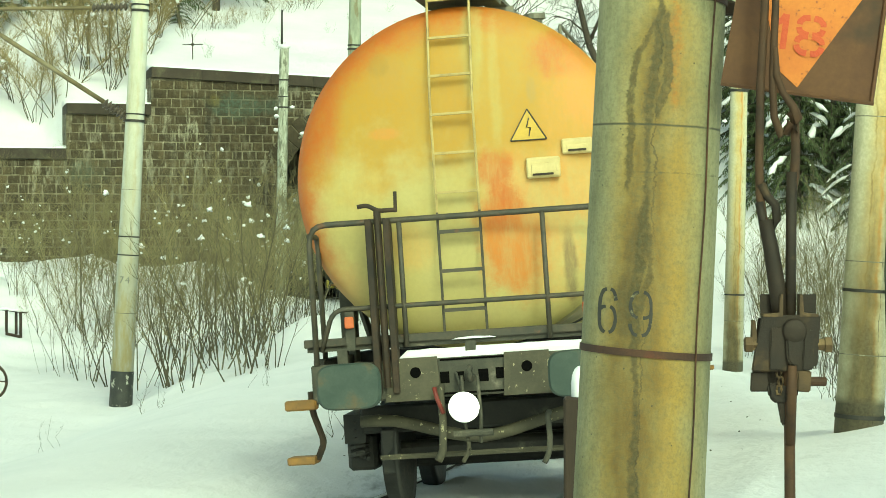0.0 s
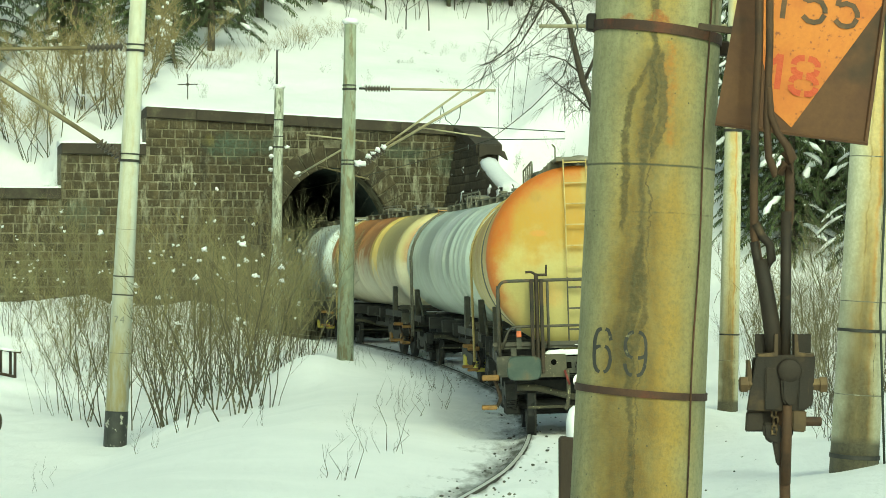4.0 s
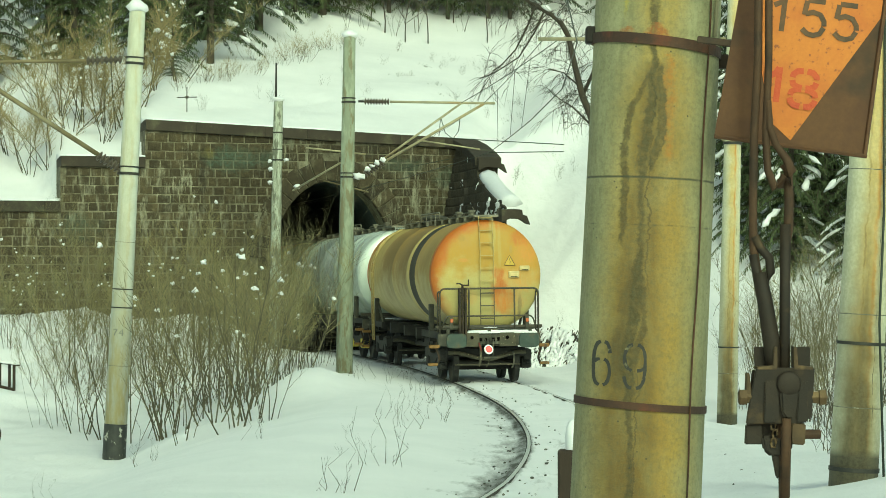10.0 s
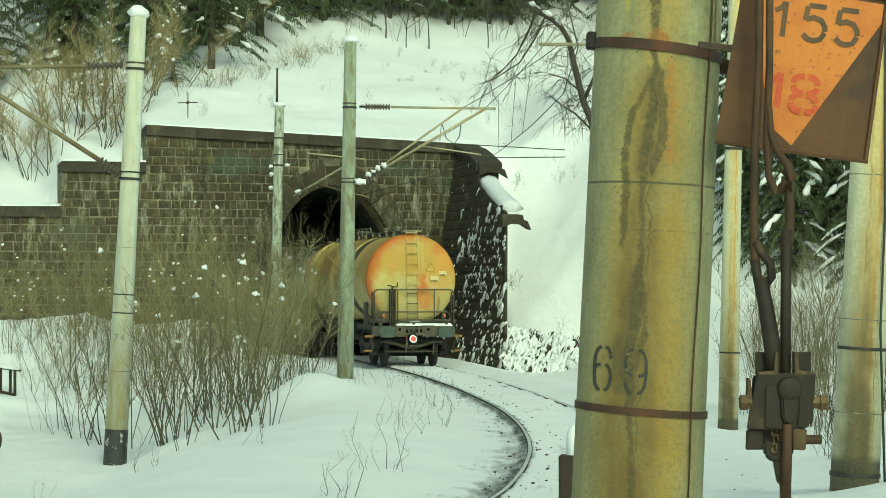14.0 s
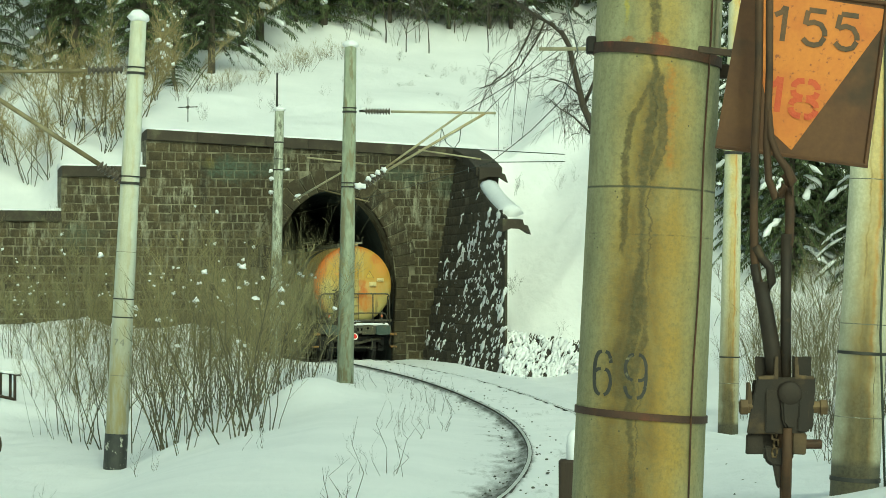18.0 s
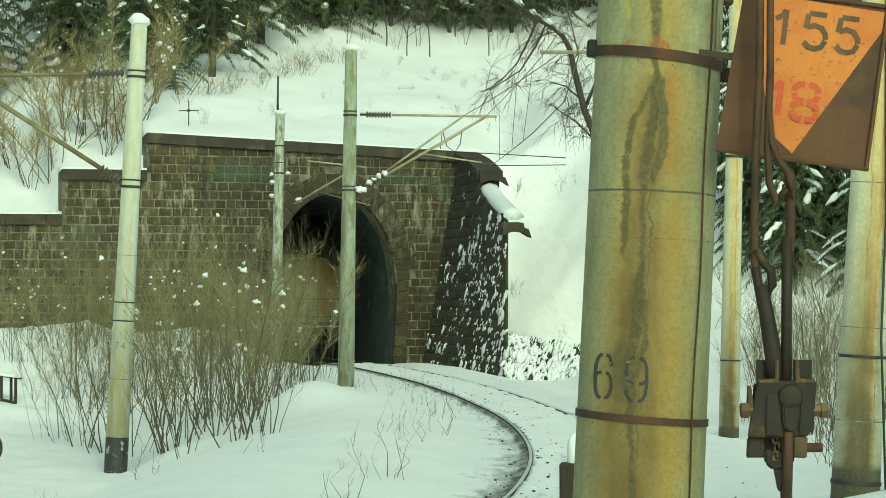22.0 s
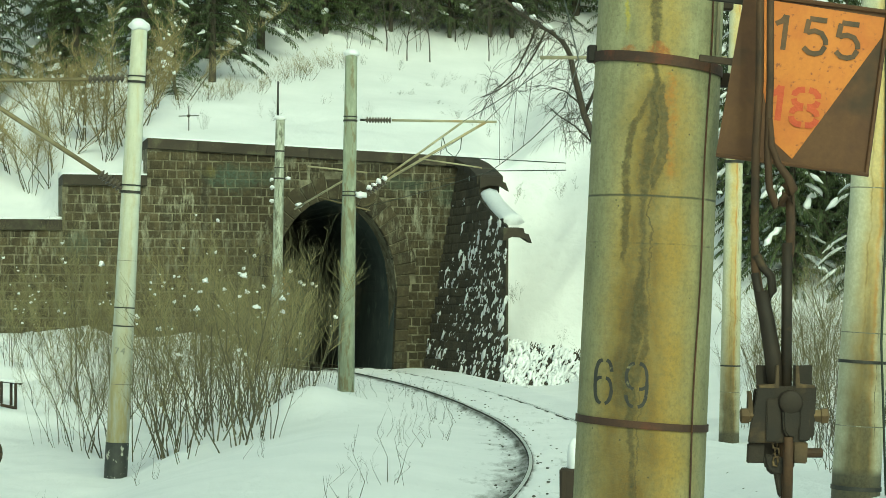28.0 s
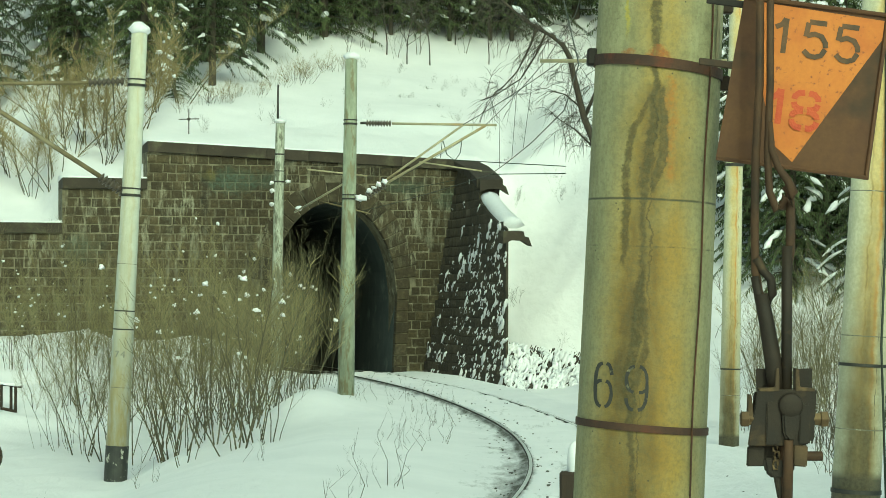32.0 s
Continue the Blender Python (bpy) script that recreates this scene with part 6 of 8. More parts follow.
            tube(bm, [(x, y, 3.9), (x, y, 4.22)], .014, 6)
            part("hand_post", bm, GALV_TOP, wk)
    bm = bmesh.new()
    lathe(bm, [(3.88, .3), (4.1, .3), (4.12, .34), (4.17, .34), (4.22, .2), (4.23, .02)], 28, "z", (.0, 1.9, 0))
    part("filling_dome", bm, GALV_TOP if not tail else FRAME, w, "lidded filling dome", True)
    for y in (-2.3, -.2):
        bm = bmesh.new()
        lathe(bm, [(3.9, .07), (4.2, .07), (4.21, .1), (4.26, .1), (4.27, .0)], 12, "z", (.28, y, 0))
        part("vent_valve", bm, GALV_TOP, w)
    # end ladder up the rear dish, and its little top platform
    el = new("end_ladder")
    el.parent = w
    lo, hi = Vector((0, -6.42, 1.36)), Vector((0, -6.2, 4.02))
    knee = Vector((0, -6.41, 3.2))

    def rung_at(f):
        z = lo.z + (hi.z - lo.z) * f
        return Vector((0, float(np.interp(z, (lo.z, knee.z, hi.z), (lo.y, knee.y, hi.y))), z))
    mid = rung_at(.36)
    for x in (-.195, .135):
        for a, b, m in ((lo, mid, RAILING), (mid, knee, LADDER_YELLOW if tail else side), (knee, hi, LADDER_YELLOW if tail else side)):
            bm = bmesh.new()
            tube(bm, [a + Vector((x, 0, 0)), b + Vector((x, 0, 0))], .0105, 6)
            part("ladder_rail", bm, m, el)
    for i in range(9):
        f = (i * .3 + .2) / 2.64
        p = rung_at(f)
        bm = bmesh.new()
        half = .014 if f < .36 else .009
        box(bm, (-.195, p.y - .02, p.z - half), (.135, p.y + .02, p.z + half))
        part("rung", bm, RAILING if f < .36 else (LADDER_YELLOW if tail else side), el)
    bm = bmesh.new()
    box(bm, (-.3, -6.2, 4.0), (.3, -5.4, 4.06), bevel=.006)
    part("top_step", bm, GALV_TOP, el)
    for x in (-.3, .3):
        bm = bmesh.new()
        tube(bm, bent((x, -6.1, 4.05), (x, -6.14, 4.2), (x * 1.15, -6.22, 4.24), r=.03), .012, 6)
        part("grab_hook", bm, GALV_TOP, el)
    lengthen(w)
    if not tail:
        wagons.append(w)
        return w
    railing(w, -6.47)
    # hand brake column
    hb = new("hand_brake")
    hb.parent = w
    for x in (-.72, -.58):
        bm = bmesh.new()
        box(bm, (x - .025, -6.55, .95), (x + .025, -6.42, 2.3), bevel=.006)
        part("column_channel", bm, DARK_RUST, hb)
    bm = bmesh.new()
    tube(bm, [(-.65, -6.5, 1.0), (-.65, -6.5, 2.36)], .03, 8)
    part("spindle", bm, DARK_RUST, hb)
    bm = bmesh.new()
    tube(bm, bent((-.8, -6.5, 2.4), (-.72, -6.5, 2.41), (-.65, -6.5, 2.36), (-.57, -6.5, 2.36), (-.5, -6.5, 2.36), r=.04), .018, 8)
    part("crank", bm, DARK_RUST, hb, "rusty brake crank", True)
    bm = bmesh.new()
    tube(bm, [(-.505, -6.5, 2.34), (-.5, -6.5, 2.5)], .015, 8)
    part("crank_grip", bm, DARK_RUST, hb)
    # tail disc with white rim
    td = new("tail_disc")
    td.parent = w
    td.matrix_basis = pose(-.055, -6.66, .82, -17, 0, 15)
    bm = bmesh.new()
    lathe(bm, [(-.012, .0), (-.012, .118), (.012, .118), (.012, .0)], 40, "y")
    part("rim", bm, WHITE_RIM, td, "white disc rim")
    bm = bmesh.new()
    lathe(bm, [(-.004, .0), (-.004, .082), (.004, .082), (.004, .0)], 40, "y", (0, -.018, 0))
    part("face", bm, RED_DISC, td, "red disc face")
    bm = bmesh.new()
    tube(bm, [(0, .0, .1), (-.02, .1, .3)], .012, 6)
    part("hook", bm, FRAME, td)
    for x in (-.92, .92):
        bm = bmesh.new()
        box(bm, (x - .036, -6.53, 1.47), (x + .036, -6.5, 1.56), bevel=.008)
        part("reflector", bm, ORANGE_GLASS, w, "orange reflector")
        bm = bmesh.new()
        box(bm, (x - .035, -6.495, 1.3), (x + .035, -6.47, 1.6))
        part("reflector_bracket", bm, FRAME, w)
    # warning triangle on the dish
    def dish(x, z):
        r = min(.999, math.hypot(x, z - TANK_Z) / TANK_R)
        return -(TANK_HALF + DISH * math.sqrt(1 - r * r) ** .75)
    tri = [(.40, 2.83), (.68, 2.83), (.54, 3.07)]
    bm = bmesh.new()
    fr = [bm.verts.new((x, dish(x, z) - .012, z)) for x, z in tri]
    bk = [bm.verts.new((x, dish(x, z) - .002, z)) for x, z in tri]
    bm.faces.new(fr)
    for k in range(3):
        bm.faces.new((fr[k], bk[k], bk[(k + 1) % 3], fr[(k + 1) % 3]))
    bmesh.ops.recalc_face_normals(bm, faces=bm.faces[:])
    wt = part("warning_triangle", bm, WARN_YELLOW, w, "yellow triangular high-voltage warning sign")
    for k in range(3):
        (xa, za), (xb, zb) = tri[k], tri[(k + 1) % 3]
        bm = bmesh.new()
        tube(bm, [(xa, dish(xa, za) - .012, za), (xb, dish(xb, zb) - .012, zb)], .0055, 4)
        part("border", bm, BLACK_PAINT, wt)
    bm = bmesh.new()
    tube(bm, [(.55, dish(.55, 3.0) - .014, 3.0), (.53, dish(.53, 2.93) - .014, 2.93), (.56, dish(.55, 2.93) - .014, 2.925), (.545, dish(.54, 2.86) - .014, 2.86)], .006, 4)
    part("bolt_symbol", bm, BLACK_PAINT, wt)
    # two label holders
    for x0, x1, z0, z1 in ((.51, .77, 2.53, 2.69), (.79, 1.03, 2.70, 2.82)):
        yy = dish((x0 + x1) / 2, (z0 + z1) / 2)
        h = new("label_holder")
        h.parent = w
        bm = bmesh.new()
        box(bm, (x0, yy - .06, z0), (x1, yy + .06, z1), bevel=.012)
        part("case", bm, CREAM, h, "cream painted label case")
        bm = bmesh.new()
        box(bm, (x0 + .04, yy - .068, z0 + .03), (x1 - .04, yy - .058, z1 - .05), bevel=.004)
        part("flap", bm, CREAM, h)
        bm = bmesh.new()
        box(bm, (x0 + .05, yy - .075, z0 + .02), (x1 - .05, yy - .062, z0 + .035))
        part("catch", bm, DARK_RUST, h)
    bm = bmesh.new()
    tube(bm, [(-.28, -6.6, .98), (-.26, -6.64, .9), (-.22, -6.62, .78)], .018, 6)
    part("valve_handle", bm, DULL_RED, w, "red brake valve handle", True)
    wagons.append(w)
    return w


wagon("dirty yellow tank wagon with rust stains and tail disc", SIDE_TAN, END_YELLOW, True, boxes=BOGIE)
wagon("grey silver ribbed tank wagon with dirty frame", SILVER, SILVER, ribs=(-5.0, -4.2, -3.2), steps=GALV_TOP)
wagon("rust-brown and yellow weathered tank wagon", RUST_YELLOW, RUST_YELLOW, boxes=OCHRE)
wagon("pale blue-grey tank wagon with dirty frame", PALE_BLUE, PALE_BLUE)
wagon("pale yellow tank wagon with dark spill", PALE_YELLOW, PALE_YELLOW)
wagon("pale blue-grey tank wagon with dirty frame", PALE_BLUE, PALE_BLUE)


# ---- kilometre sign and tensioning gear beside the near pole ----
PLATE_RUST = surface("rusty_sign_plate", (.075, .032, .013), (.1, .046, .016), (.045, .026, .012), scale=5, fine=70, rough=.75, metal=.1, relief=.2, depth=.003, patch_scale=3)
SIGN_ORANGE = surface("faded_orange_paint", (.42, .112, .01), (.5, .165, .018), (.2, .06, .014), scale=4, fine=70, rough=.6, relief=.2, depth=.002, patch=(.6, .68), patch_scale=40)
GEAR = surface("greasy_forged_steel", (.015, .01, .0055), (.025, .016, .008), (.07, .043, .017), scale=7, fine=80, rough=.7, metal=.2, relief=.4, depth=.004, patch=(.6, .72), patch_scale=8)
# lighter copy of GEAR: highlights on edges and small pieces, put into the colour
GEAR_LIT = surface("lit_brown_steel", (.06, .038, .017), (.1, .062, .026), (.17, .115, .05), scale=6, fine=80, rough=.7, metal=.2, relief=.4, depth=.004, patch=(.54, .68), patch_scale=9)
GEAR_RUST = surface("brown_forged_rod", (.052, .027, .012), (.075, .038, .016), (.028, .017, .009), scale=7, fine=80, rough=.75, metal=.2, relief=.4, depth=.004, patch_scale=6)
SIGN_RED = surface("faded_red_paint", (.4, .042, .008), (.44, .065, .01), scale=9, fine=60, rough=.6)
SIGN_BLACK = surface("worn_black_paint", (.06, .034, .014), (.12, .058, .02), scale=9, fine=60, rough=.65)


def build_sign():
    m = Matrix.Translation((1.218, 8.02, 3.03)) @ Matrix.Rotation(radians(7.5), 4, "Y")
    s = thing("kilometre_sign", m, "rusty steel plate with an orange painted triangle and numbers", "sign")
    bm = bmesh.new()
    out = [(-.262, -.27), (.258, -.27), (.262, .29), (-.235, .29)]
    f0 = [bm.verts.new((x, -.002, z)) for x, z in out]
    f1 = [bm.verts.new((x, .004, z)) for x, z in out]
    bm.faces.new(f0), bm.faces.new(f1)
    for k in range(4):
        bm.faces.new((f0[k], f0[(k + 1) % 4], f1[(k + 1) % 4], f1[k]))
    bmesh.ops.recalc_face_normals(bm, faces=bm.faces[:])
    part("plate", bm, PLATE_RUST, s, "rusty plate")
    for a, b in (((-.262, -.27), (.258, -.27)), ((.25, -.27), (.254, .29)), ((-.235, .285), (.262, .285))):
        bm = bmesh.new()
        tube(bm, [(a[0], -.006, a[1]), (b[0], -.006, b[1])], .008, 6)
        part("edge_fold", bm, PLATE_RUST, s, "folded rim of the plate")
    bm = bmesh.new()
    tri = [(-.185, .275), (.245, .265), (.245, .2), (-.005, -.25), (-.075, -.2), (-.15, .02)]
    bm.faces.new([bm.verts.new((x, -.0045, z)) for x, z in tri])
    part("orange_field", bm, SIGN_ORANGE, s, "faded orange triangle")
    # stencilled digits: strokes on a cell of half width and half height one, cut by the stencil's bridges
    loop8 = [[(-.15, 1), (-.62, .95), (-.92, .75), (-.95, .58)], [(.15, 1), (.62, .95), (.92, .75), (.95, .58)], [(-.95, .42), (-.86, .2), (-.5, .06), (-.15, .04)], [(.95, .42), (.86, .2), (.5, .06), (.15, .04)],
             [(-.15, -.04), (-.6, -.07), (-.93, -.25), (-1, -.44)], [(.15, -.04), (.6, -.07), (.93, -.25), (1, -.44)], [(-1, -.58), (-.93, -.78), (-.6, -.97), (-.15, -1)], [(1, -.58), (.93, -.78), (.6, -.97), (.15, -1)]]
    shapes = {"1": [[(.3, -1), (.3, .98)], [(.25, .95), (-.05, .62), (-.6, .42)]],
              "5": [[(.8, .95), (-.6, .95)], [(-.66, .9), (-.78, .1)], [(-.7, .15), (-.1, .3), (.5, .2), (.85, -.15), (.9, -.42)], [(.88, -.5), (.6, -.88), (.1, -1), (-.4, -.95), (-.85, -.7)]], "8": loop8}
    for ch, x, z, half, mat in (("1", -.095, .172, .038, SIGN_BLACK), ("5", .02, .172, .042, SIGN_BLACK), ("5", .13, .172, .042, SIGN_BLACK), ("1", -.082, -.068, .036, SIGN_RED), ("8", .016, -.072, .043, SIGN_RED)):
        bm = bmesh.new()
        for layer, line in enumerate(shapes[ch]):
            pts = [Vector((x + a * half, z + b * .06)) for a, b in line]
            rows = []
            for k, q in enumerate(pts):
                t = (pts[min(k + 1, len(pts) - 1)] - pts[max(k - 1, 0)]).normalized()
                wide = .0105 if mat == SIGN_RED else .009
                rows.append([bm.verts.new((q.x - t.y * wide * s, -.006 - .0005 * layer, q.y + t.x * wide * s)) for s in (-1, 1)])
            for r0, r1 in zip(rows, rows[1:]):
                bm.faces.new((r0[0], r0[1], r1[1], r1[0]))
        part("digit", bm, mat, s, ("worn black" if mat == SIGN_BLACK else "faded red") + " stencilled digit " + ch)
    # flat bars that hold the plate to the pole
    for z in (.05, .26):
        bm = bmesh.new()
        box(bm, (-.36, .006, z - .012), (.1, .016, z + .012), bevel=.003)
        part("holding_bar", bm, DARK_RUST, s, "flat rusty bar")


def build_tension_gear():
    """Rods, hooks and clamp of an anchored wire; centimetres across and up from the clamp's middle."""
    y0 = 7.86
    g = thing("wire_anchor", Matrix.Translation((1.128, y0, 1.935)), "rusty anchor gear of rods, hooks and a bolted clamp", "anchor gear")

    def p(a, b, c=0):
        return (a / 100, c / 100, b / 100)

    def rod(name, pts, r, mat=GEAR, label=""):
        bm = bmesh.new()
        tube(bm, [p(*q) for q in pts], [x / 100 for x in r] if isinstance(r, list) else r / 100, 10)
        return part(name, bm, mat, g, label, True)

    rod("upper_rod", [(-7.2, 150, 1), (-7.6, 110, 1), (-9, 85, 1), (-9.4, 62, 1), (-9.2, 48, 1), (-8.2, 41, .5), (-6.8, 36, 0)], 1.45, GEAR_RUST, "long rusty rod")
    rod("upper_rod", [(-4.0, 150, 0), (-4.2, 110, 0), (-5.2, 86, 0), (-4.6, 74, 0), (-2.2, 68, 0), (-.4, 70.5, 0)], [1.3, 1.3, 1.3, 1.3, 1.5, 1.2], GEAR_RUST, "rusty rod with a hooked end")
    rod("hook", [(-4.4, 97, -.5), (-4.0, 88, -1.2), (-1.8, 82, -1), (1.5, 77.5, -1), (3.2, 73.5, -1), (2.4, 70, -1), (.4, 72, -1), (-.5, 68, -1)], [1.0, 1.2, 1.2, 1.4, 1.7, 1.7, 1.5, 1.2], GEAR_RUST, "bent rusty hook")
    rod("shackle", [(.8, 76, 1), (2.3, 74, 1), (2.6, 64, 1), (2.4, 54, 1), (1.6, 50, 1)], 1.6, GEAR_RUST, "rusty shackle")
    rod("shackle", [(-9, 52, 0), (-7, 48, 0), (-4.2, 45, 0), (-3.6, 40, 0), (-5, 36, 0), (-8, 38, 0), (-9.5, 46, 0)], 1.5, GEAR, "rusty shackle")
    rod("fork_arm", [(-7.5, 40, 0), (-5.5, 30, 0), (-3.6, 18, 0), (-2.6, 6, 0)], [2.4, 2.6, 2.9, 2.4], GEAR, "thick forged fork arm")
    rod("long_rod", [(1.2, 56, 0), (1.0, 30, 0), (.8, 0, 0)], 1.85, GEAR, "straight dark rod")
    rod("lower_rod", [(.5, -4, 0), (.6, -30, 0), (1.0, -80, 0), (1.6, -150, 0)], [2.6, 1.9, 1.9, 1.9], GEAR_RUST, "anchor rod running down into the snow")

    def slab(name, corners, c0, c1, mat, label, bevel=.35):
        """A flat forging: outline in centimetres, from depth c0 to c1."""
        bm = bmesh.new()
        fs = [[bm.verts.new(p(a, b, c)) for a, b in corners] for c in (c0, c1)]
        bm.faces.new(fs[0])
        bm.faces.new(fs[1][::-1])
        for k in range(len(corners)):
            bm.faces.new((fs[0][k], fs[1][k], fs[1][(k + 1) % len(corners)], fs[0][(k + 1) % len(corners)]))
        bmesh.ops.recalc_face_normals(bm, faces=bm.faces[:])
        bmesh.ops.bevel(bm, geom=bm.edges[:], offset=bevel / 100, segments=2, affect="EDGES")
        return part(name, bm, mat, g, label)

    slab("clamp_plate", [(-8.9, 8.6), (10.4, 8.6), (9.4, -8.2), (6.4, -8.6), (6, -10), (-12.3, -10), (-11.4, -4)], -3.2, -1.2, GEAR, "thick front clamp plate")
    slab("clamp_plate", [(-9.6, 7.6), (9.2, 7.6), (7.6, -8), (7.2, -17), (-12.2, -17), (-11, -7)], 1.6, 3.4, GEAR, "thick rear clamp plate")
    for sx, inner, outer, drop in ((-1, -2.0, -8.9, .4), (1, 3.4, 9.8, 0)):
        slab("angle_iron", [(inner, 8.0), (inner, 15.6), (inner + sx * 1.1, 15.4), (inner + sx * 1.4, 9.4), (outer, 8.9), (outer - sx * drop, 8.0)], -3.6, 3.6, GEAR_LIT, "cut angle iron, its lit edges painted ochre", .2)
        slab("angle_iron_web", [(inner + sx * 1.1, 8.4), (inner + sx * 1.1, 15.3), (outer, 15.4), (outer - sx * .2, 8.4)], 2.4, 3.5, GEAR, "dark web behind the angle iron", .2)
        bm = bmesh.new()
        lathe(bm, [(sx * .095, .022), (sx * .118, .022), (sx * .12, .028), (sx * .142, .028), (sx * .146, .018)], 6, "x", (0, -.01, -.012))
        part("nut", bm, GEAR_LIT, g, "rusty hexagon nut")
    slab("washer_plate", [(-11.9, 7.0), (-11.0, 6.8), (-10.2, -2.0), (-11.6, -3.4), (-12.2, -1.0)], -2.6, 2.4, GEAR_LIT, "slanting washer plate", .2)
    bm = bmesh.new()
    lathe(bm, [(.06, .016), (.125, .016), (.128, .012)], 12, "x", (0, 0, -.135))
    part("bolt", bm, GEAR_RUST, g, "rusty bolt end")
    bm = bmesh.new()
    lathe(bm, [(-.06, .012), (-.058, .034), (-.054, .039), (-.046, .041), (-.03, .041)], 24, "y", (.016, 0, .034))
    part("pivot_boss", bm, GEAR, g, "round forged boss", True)
    slab("link_bar", [(-1.4, 2.0), (4.6, 2.0), (4.0, -5.5), (2.4, -8.2), (.6, -8.2), (-1.0, -6)], -5.6, -3.3, GEAR, "hanging link with a rounded end", .7)
    slab("link_cheek", [(-6.2, 4.6), (-1.7, 4.6), (-1.5, -7.8), (-3.0, -9.6), (-6.6, -9.6)], -4.4, -3.3, GEAR, "cheek of the clamp", .4)
    slab("link_cheek", [(4.8, 4.0), (8.4, 4.0), (7.8, -9.4), (4.2, -9.4)], -4.2, -3.3, GEAR, "cheek of the clamp", .4)
    slab("clamp_ear", [(2.6, -9.8), (7.4, -9.8), (7.0, -16.9), (2.8, -16.6)], -3.6, 1.4, GEAR_LIT, "ear of the clamp", .4)
    slab("clamp_ear", [(-12.1, -10.2), (-6.8, -10.2), (-6.6, -16.8), (-12.4, -16.8)], -1.0, 1.4, GEAR, "ear of the clamp", .4)
    slab("shackle_jaw", [(-7.0, -14), (3.4, -14), (3.2, -18.6), (1.4, -21), (-3.8, -21), (-6.4, -18.8)], -1.8, 1.2, GEAR, "dark rounded jaw under the clamp", .8)
    slab("wedge", [(-3.6, -20), (-.2, -20), (-.4, -25), (-1.2, -28.4), (-2.2, -27.6)], -1.2, .8, GEAR, "hanging rusty wedge", .4)
    for a, b in ((-3.2, -10.4), (-2.6, -13.4), (-3.1, -16.2)):
        rod("chain_link", [(a - .8, b, -2), (a - .7, b + 1.3, -2.2), (a + .5, b + 1.5, -2.2), (a + .8, b, -2), (a + .5, b - 1.5, -2.2), (a - .7, b - 1.3, -2.2), (a - .8, b, -2)], .42, GEAR_LIT, "short chain link")
    rod("link_pin", [(.9, -8, -4.0), (.8, -17, -3.6), (.6, -34, -1.6)], [1.5, 1.7, 1.7], GEAR_RUST, "reddish link rod")


def build_snow_post():
    s = thing("wooden_post", Matrix.Translation((.665, 12, .36)), "weathered brown wooden post capped with snow", "post")
    bm = bmesh.new()
    box(bm, (-.075, -.06, -.4), (.055, .06, 1.1), bevel=.012)
    for v in bm.verts:
        v.co.x += .02 * noise.noise(v.co * 3)
    part("stake", bm, surface("old_wood", (.05, .032, .018), (.032, .022, .014), scale=4, fine=60, rough=.9, relief=.5, depth=.008, stretch=(3, 3, .3)), s)
    bm = bmesh.new()
    lathe(bm, [(1.05, .05), (1.07, .056), (1.12, .055), (1.17, .052), (1.21, .046), (1.24, .034), (1.255, .015)], 18, "z", (.012, 0, 0))
    for v in bm.verts:
        v.co += Vector((noise.noise(v.co * 9), noise.noise(v.co * 9 + Vector((5, 0, 0))), 0)) * .012
    part("snow_cap", bm, SNOW, s, "tall cap of snow", True)


def build_left_clutter():
    s = thing("cable_stand", Matrix.LocRotScale((-11.85, 64, ground_z(-11.85, 64) + .1), None, (1.2, 1.2, 1.2)), "low dark steel stand half buried in snow", "stand")
    for a, b in (((-.5, 0, .62), (.42, 0, .5)), ((-.04, 0, .58), (-.04, 0, .05)), ((.28, 0, .54), (.28, 0, -.1)), ((-.06, 0, .02), (.3, 0, -.06)), ((.16, .1, .5), (.16, .1, 0))):
        bm = bmesh.new()
        tube(bm, [a, b], .035, 4)
        part("bar", bm, DARK_RUST, s)
    bm = bmesh.new()
    for i, x in enumerate((-.35, -.1, .15, .33)):
        blob(bm, (x, 0, .61 - .1 * (x + .4)), (.16, .08, .04), i, .3, 2)
    part("snow_strip", bm, SNOW, s, "strip of snow on the bar", True)
    r = thing("signal_wire_wheel", Matrix.Translation((-8.14, 42.4, -.4)), "dark round wire wheel at the edge of the snow", "wheel")
    bm = bmesh.new()
    pts = [(.26 * math.cos(k * math.tau / 20), 0, .3 * math.sin(k * math.tau / 20)) for k in range(21)]
    tube(bm, pts, .028, 6)
    part("rim", bm, DARK_RUST, r, smooth=True)
    for a in (0, 1.05, 2.1):
        bm = bmesh.new()
        tube(bm, [(.26 * math.cos(a), 0, .28 * math.sin(a)), (-.26 * math.cos(a), 0, -.28 * math.sin(a))], .014, 5)
        part("spoke", bm, DARK_RUST, r)
    bm = bmesh.new()
    tube(bm, [(0, .05, .0), (0, .05, -.7)], .03, 6)
    part("stem", bm, DARK_RUST, r)
    c = thing("marker_cross", Matrix.Translation((-9.02, 84.1, ground_z(-9.02, 84.1) + .42)), "small dark cross standing in the snow on the hill", "cross")
    for a, b in (((0, 0, -.4), (0, 0, .5)), ((-.36, 0, .12), (.36, 0, .14))):
        bm = bmesh.new()
        tube(bm, [a, b], .019, 5)
        part("bar", bm, DARK_TWIG, c)
    bm = bmesh.new()
    blob(bm, (0, -.03, .13), (.07, .05, .07), 1, .2, 1)
    part("knot", bm, DARK_TWIG, c)


build_sign()
build_tension_gear()
build_snow_post()
build_left_clutter()


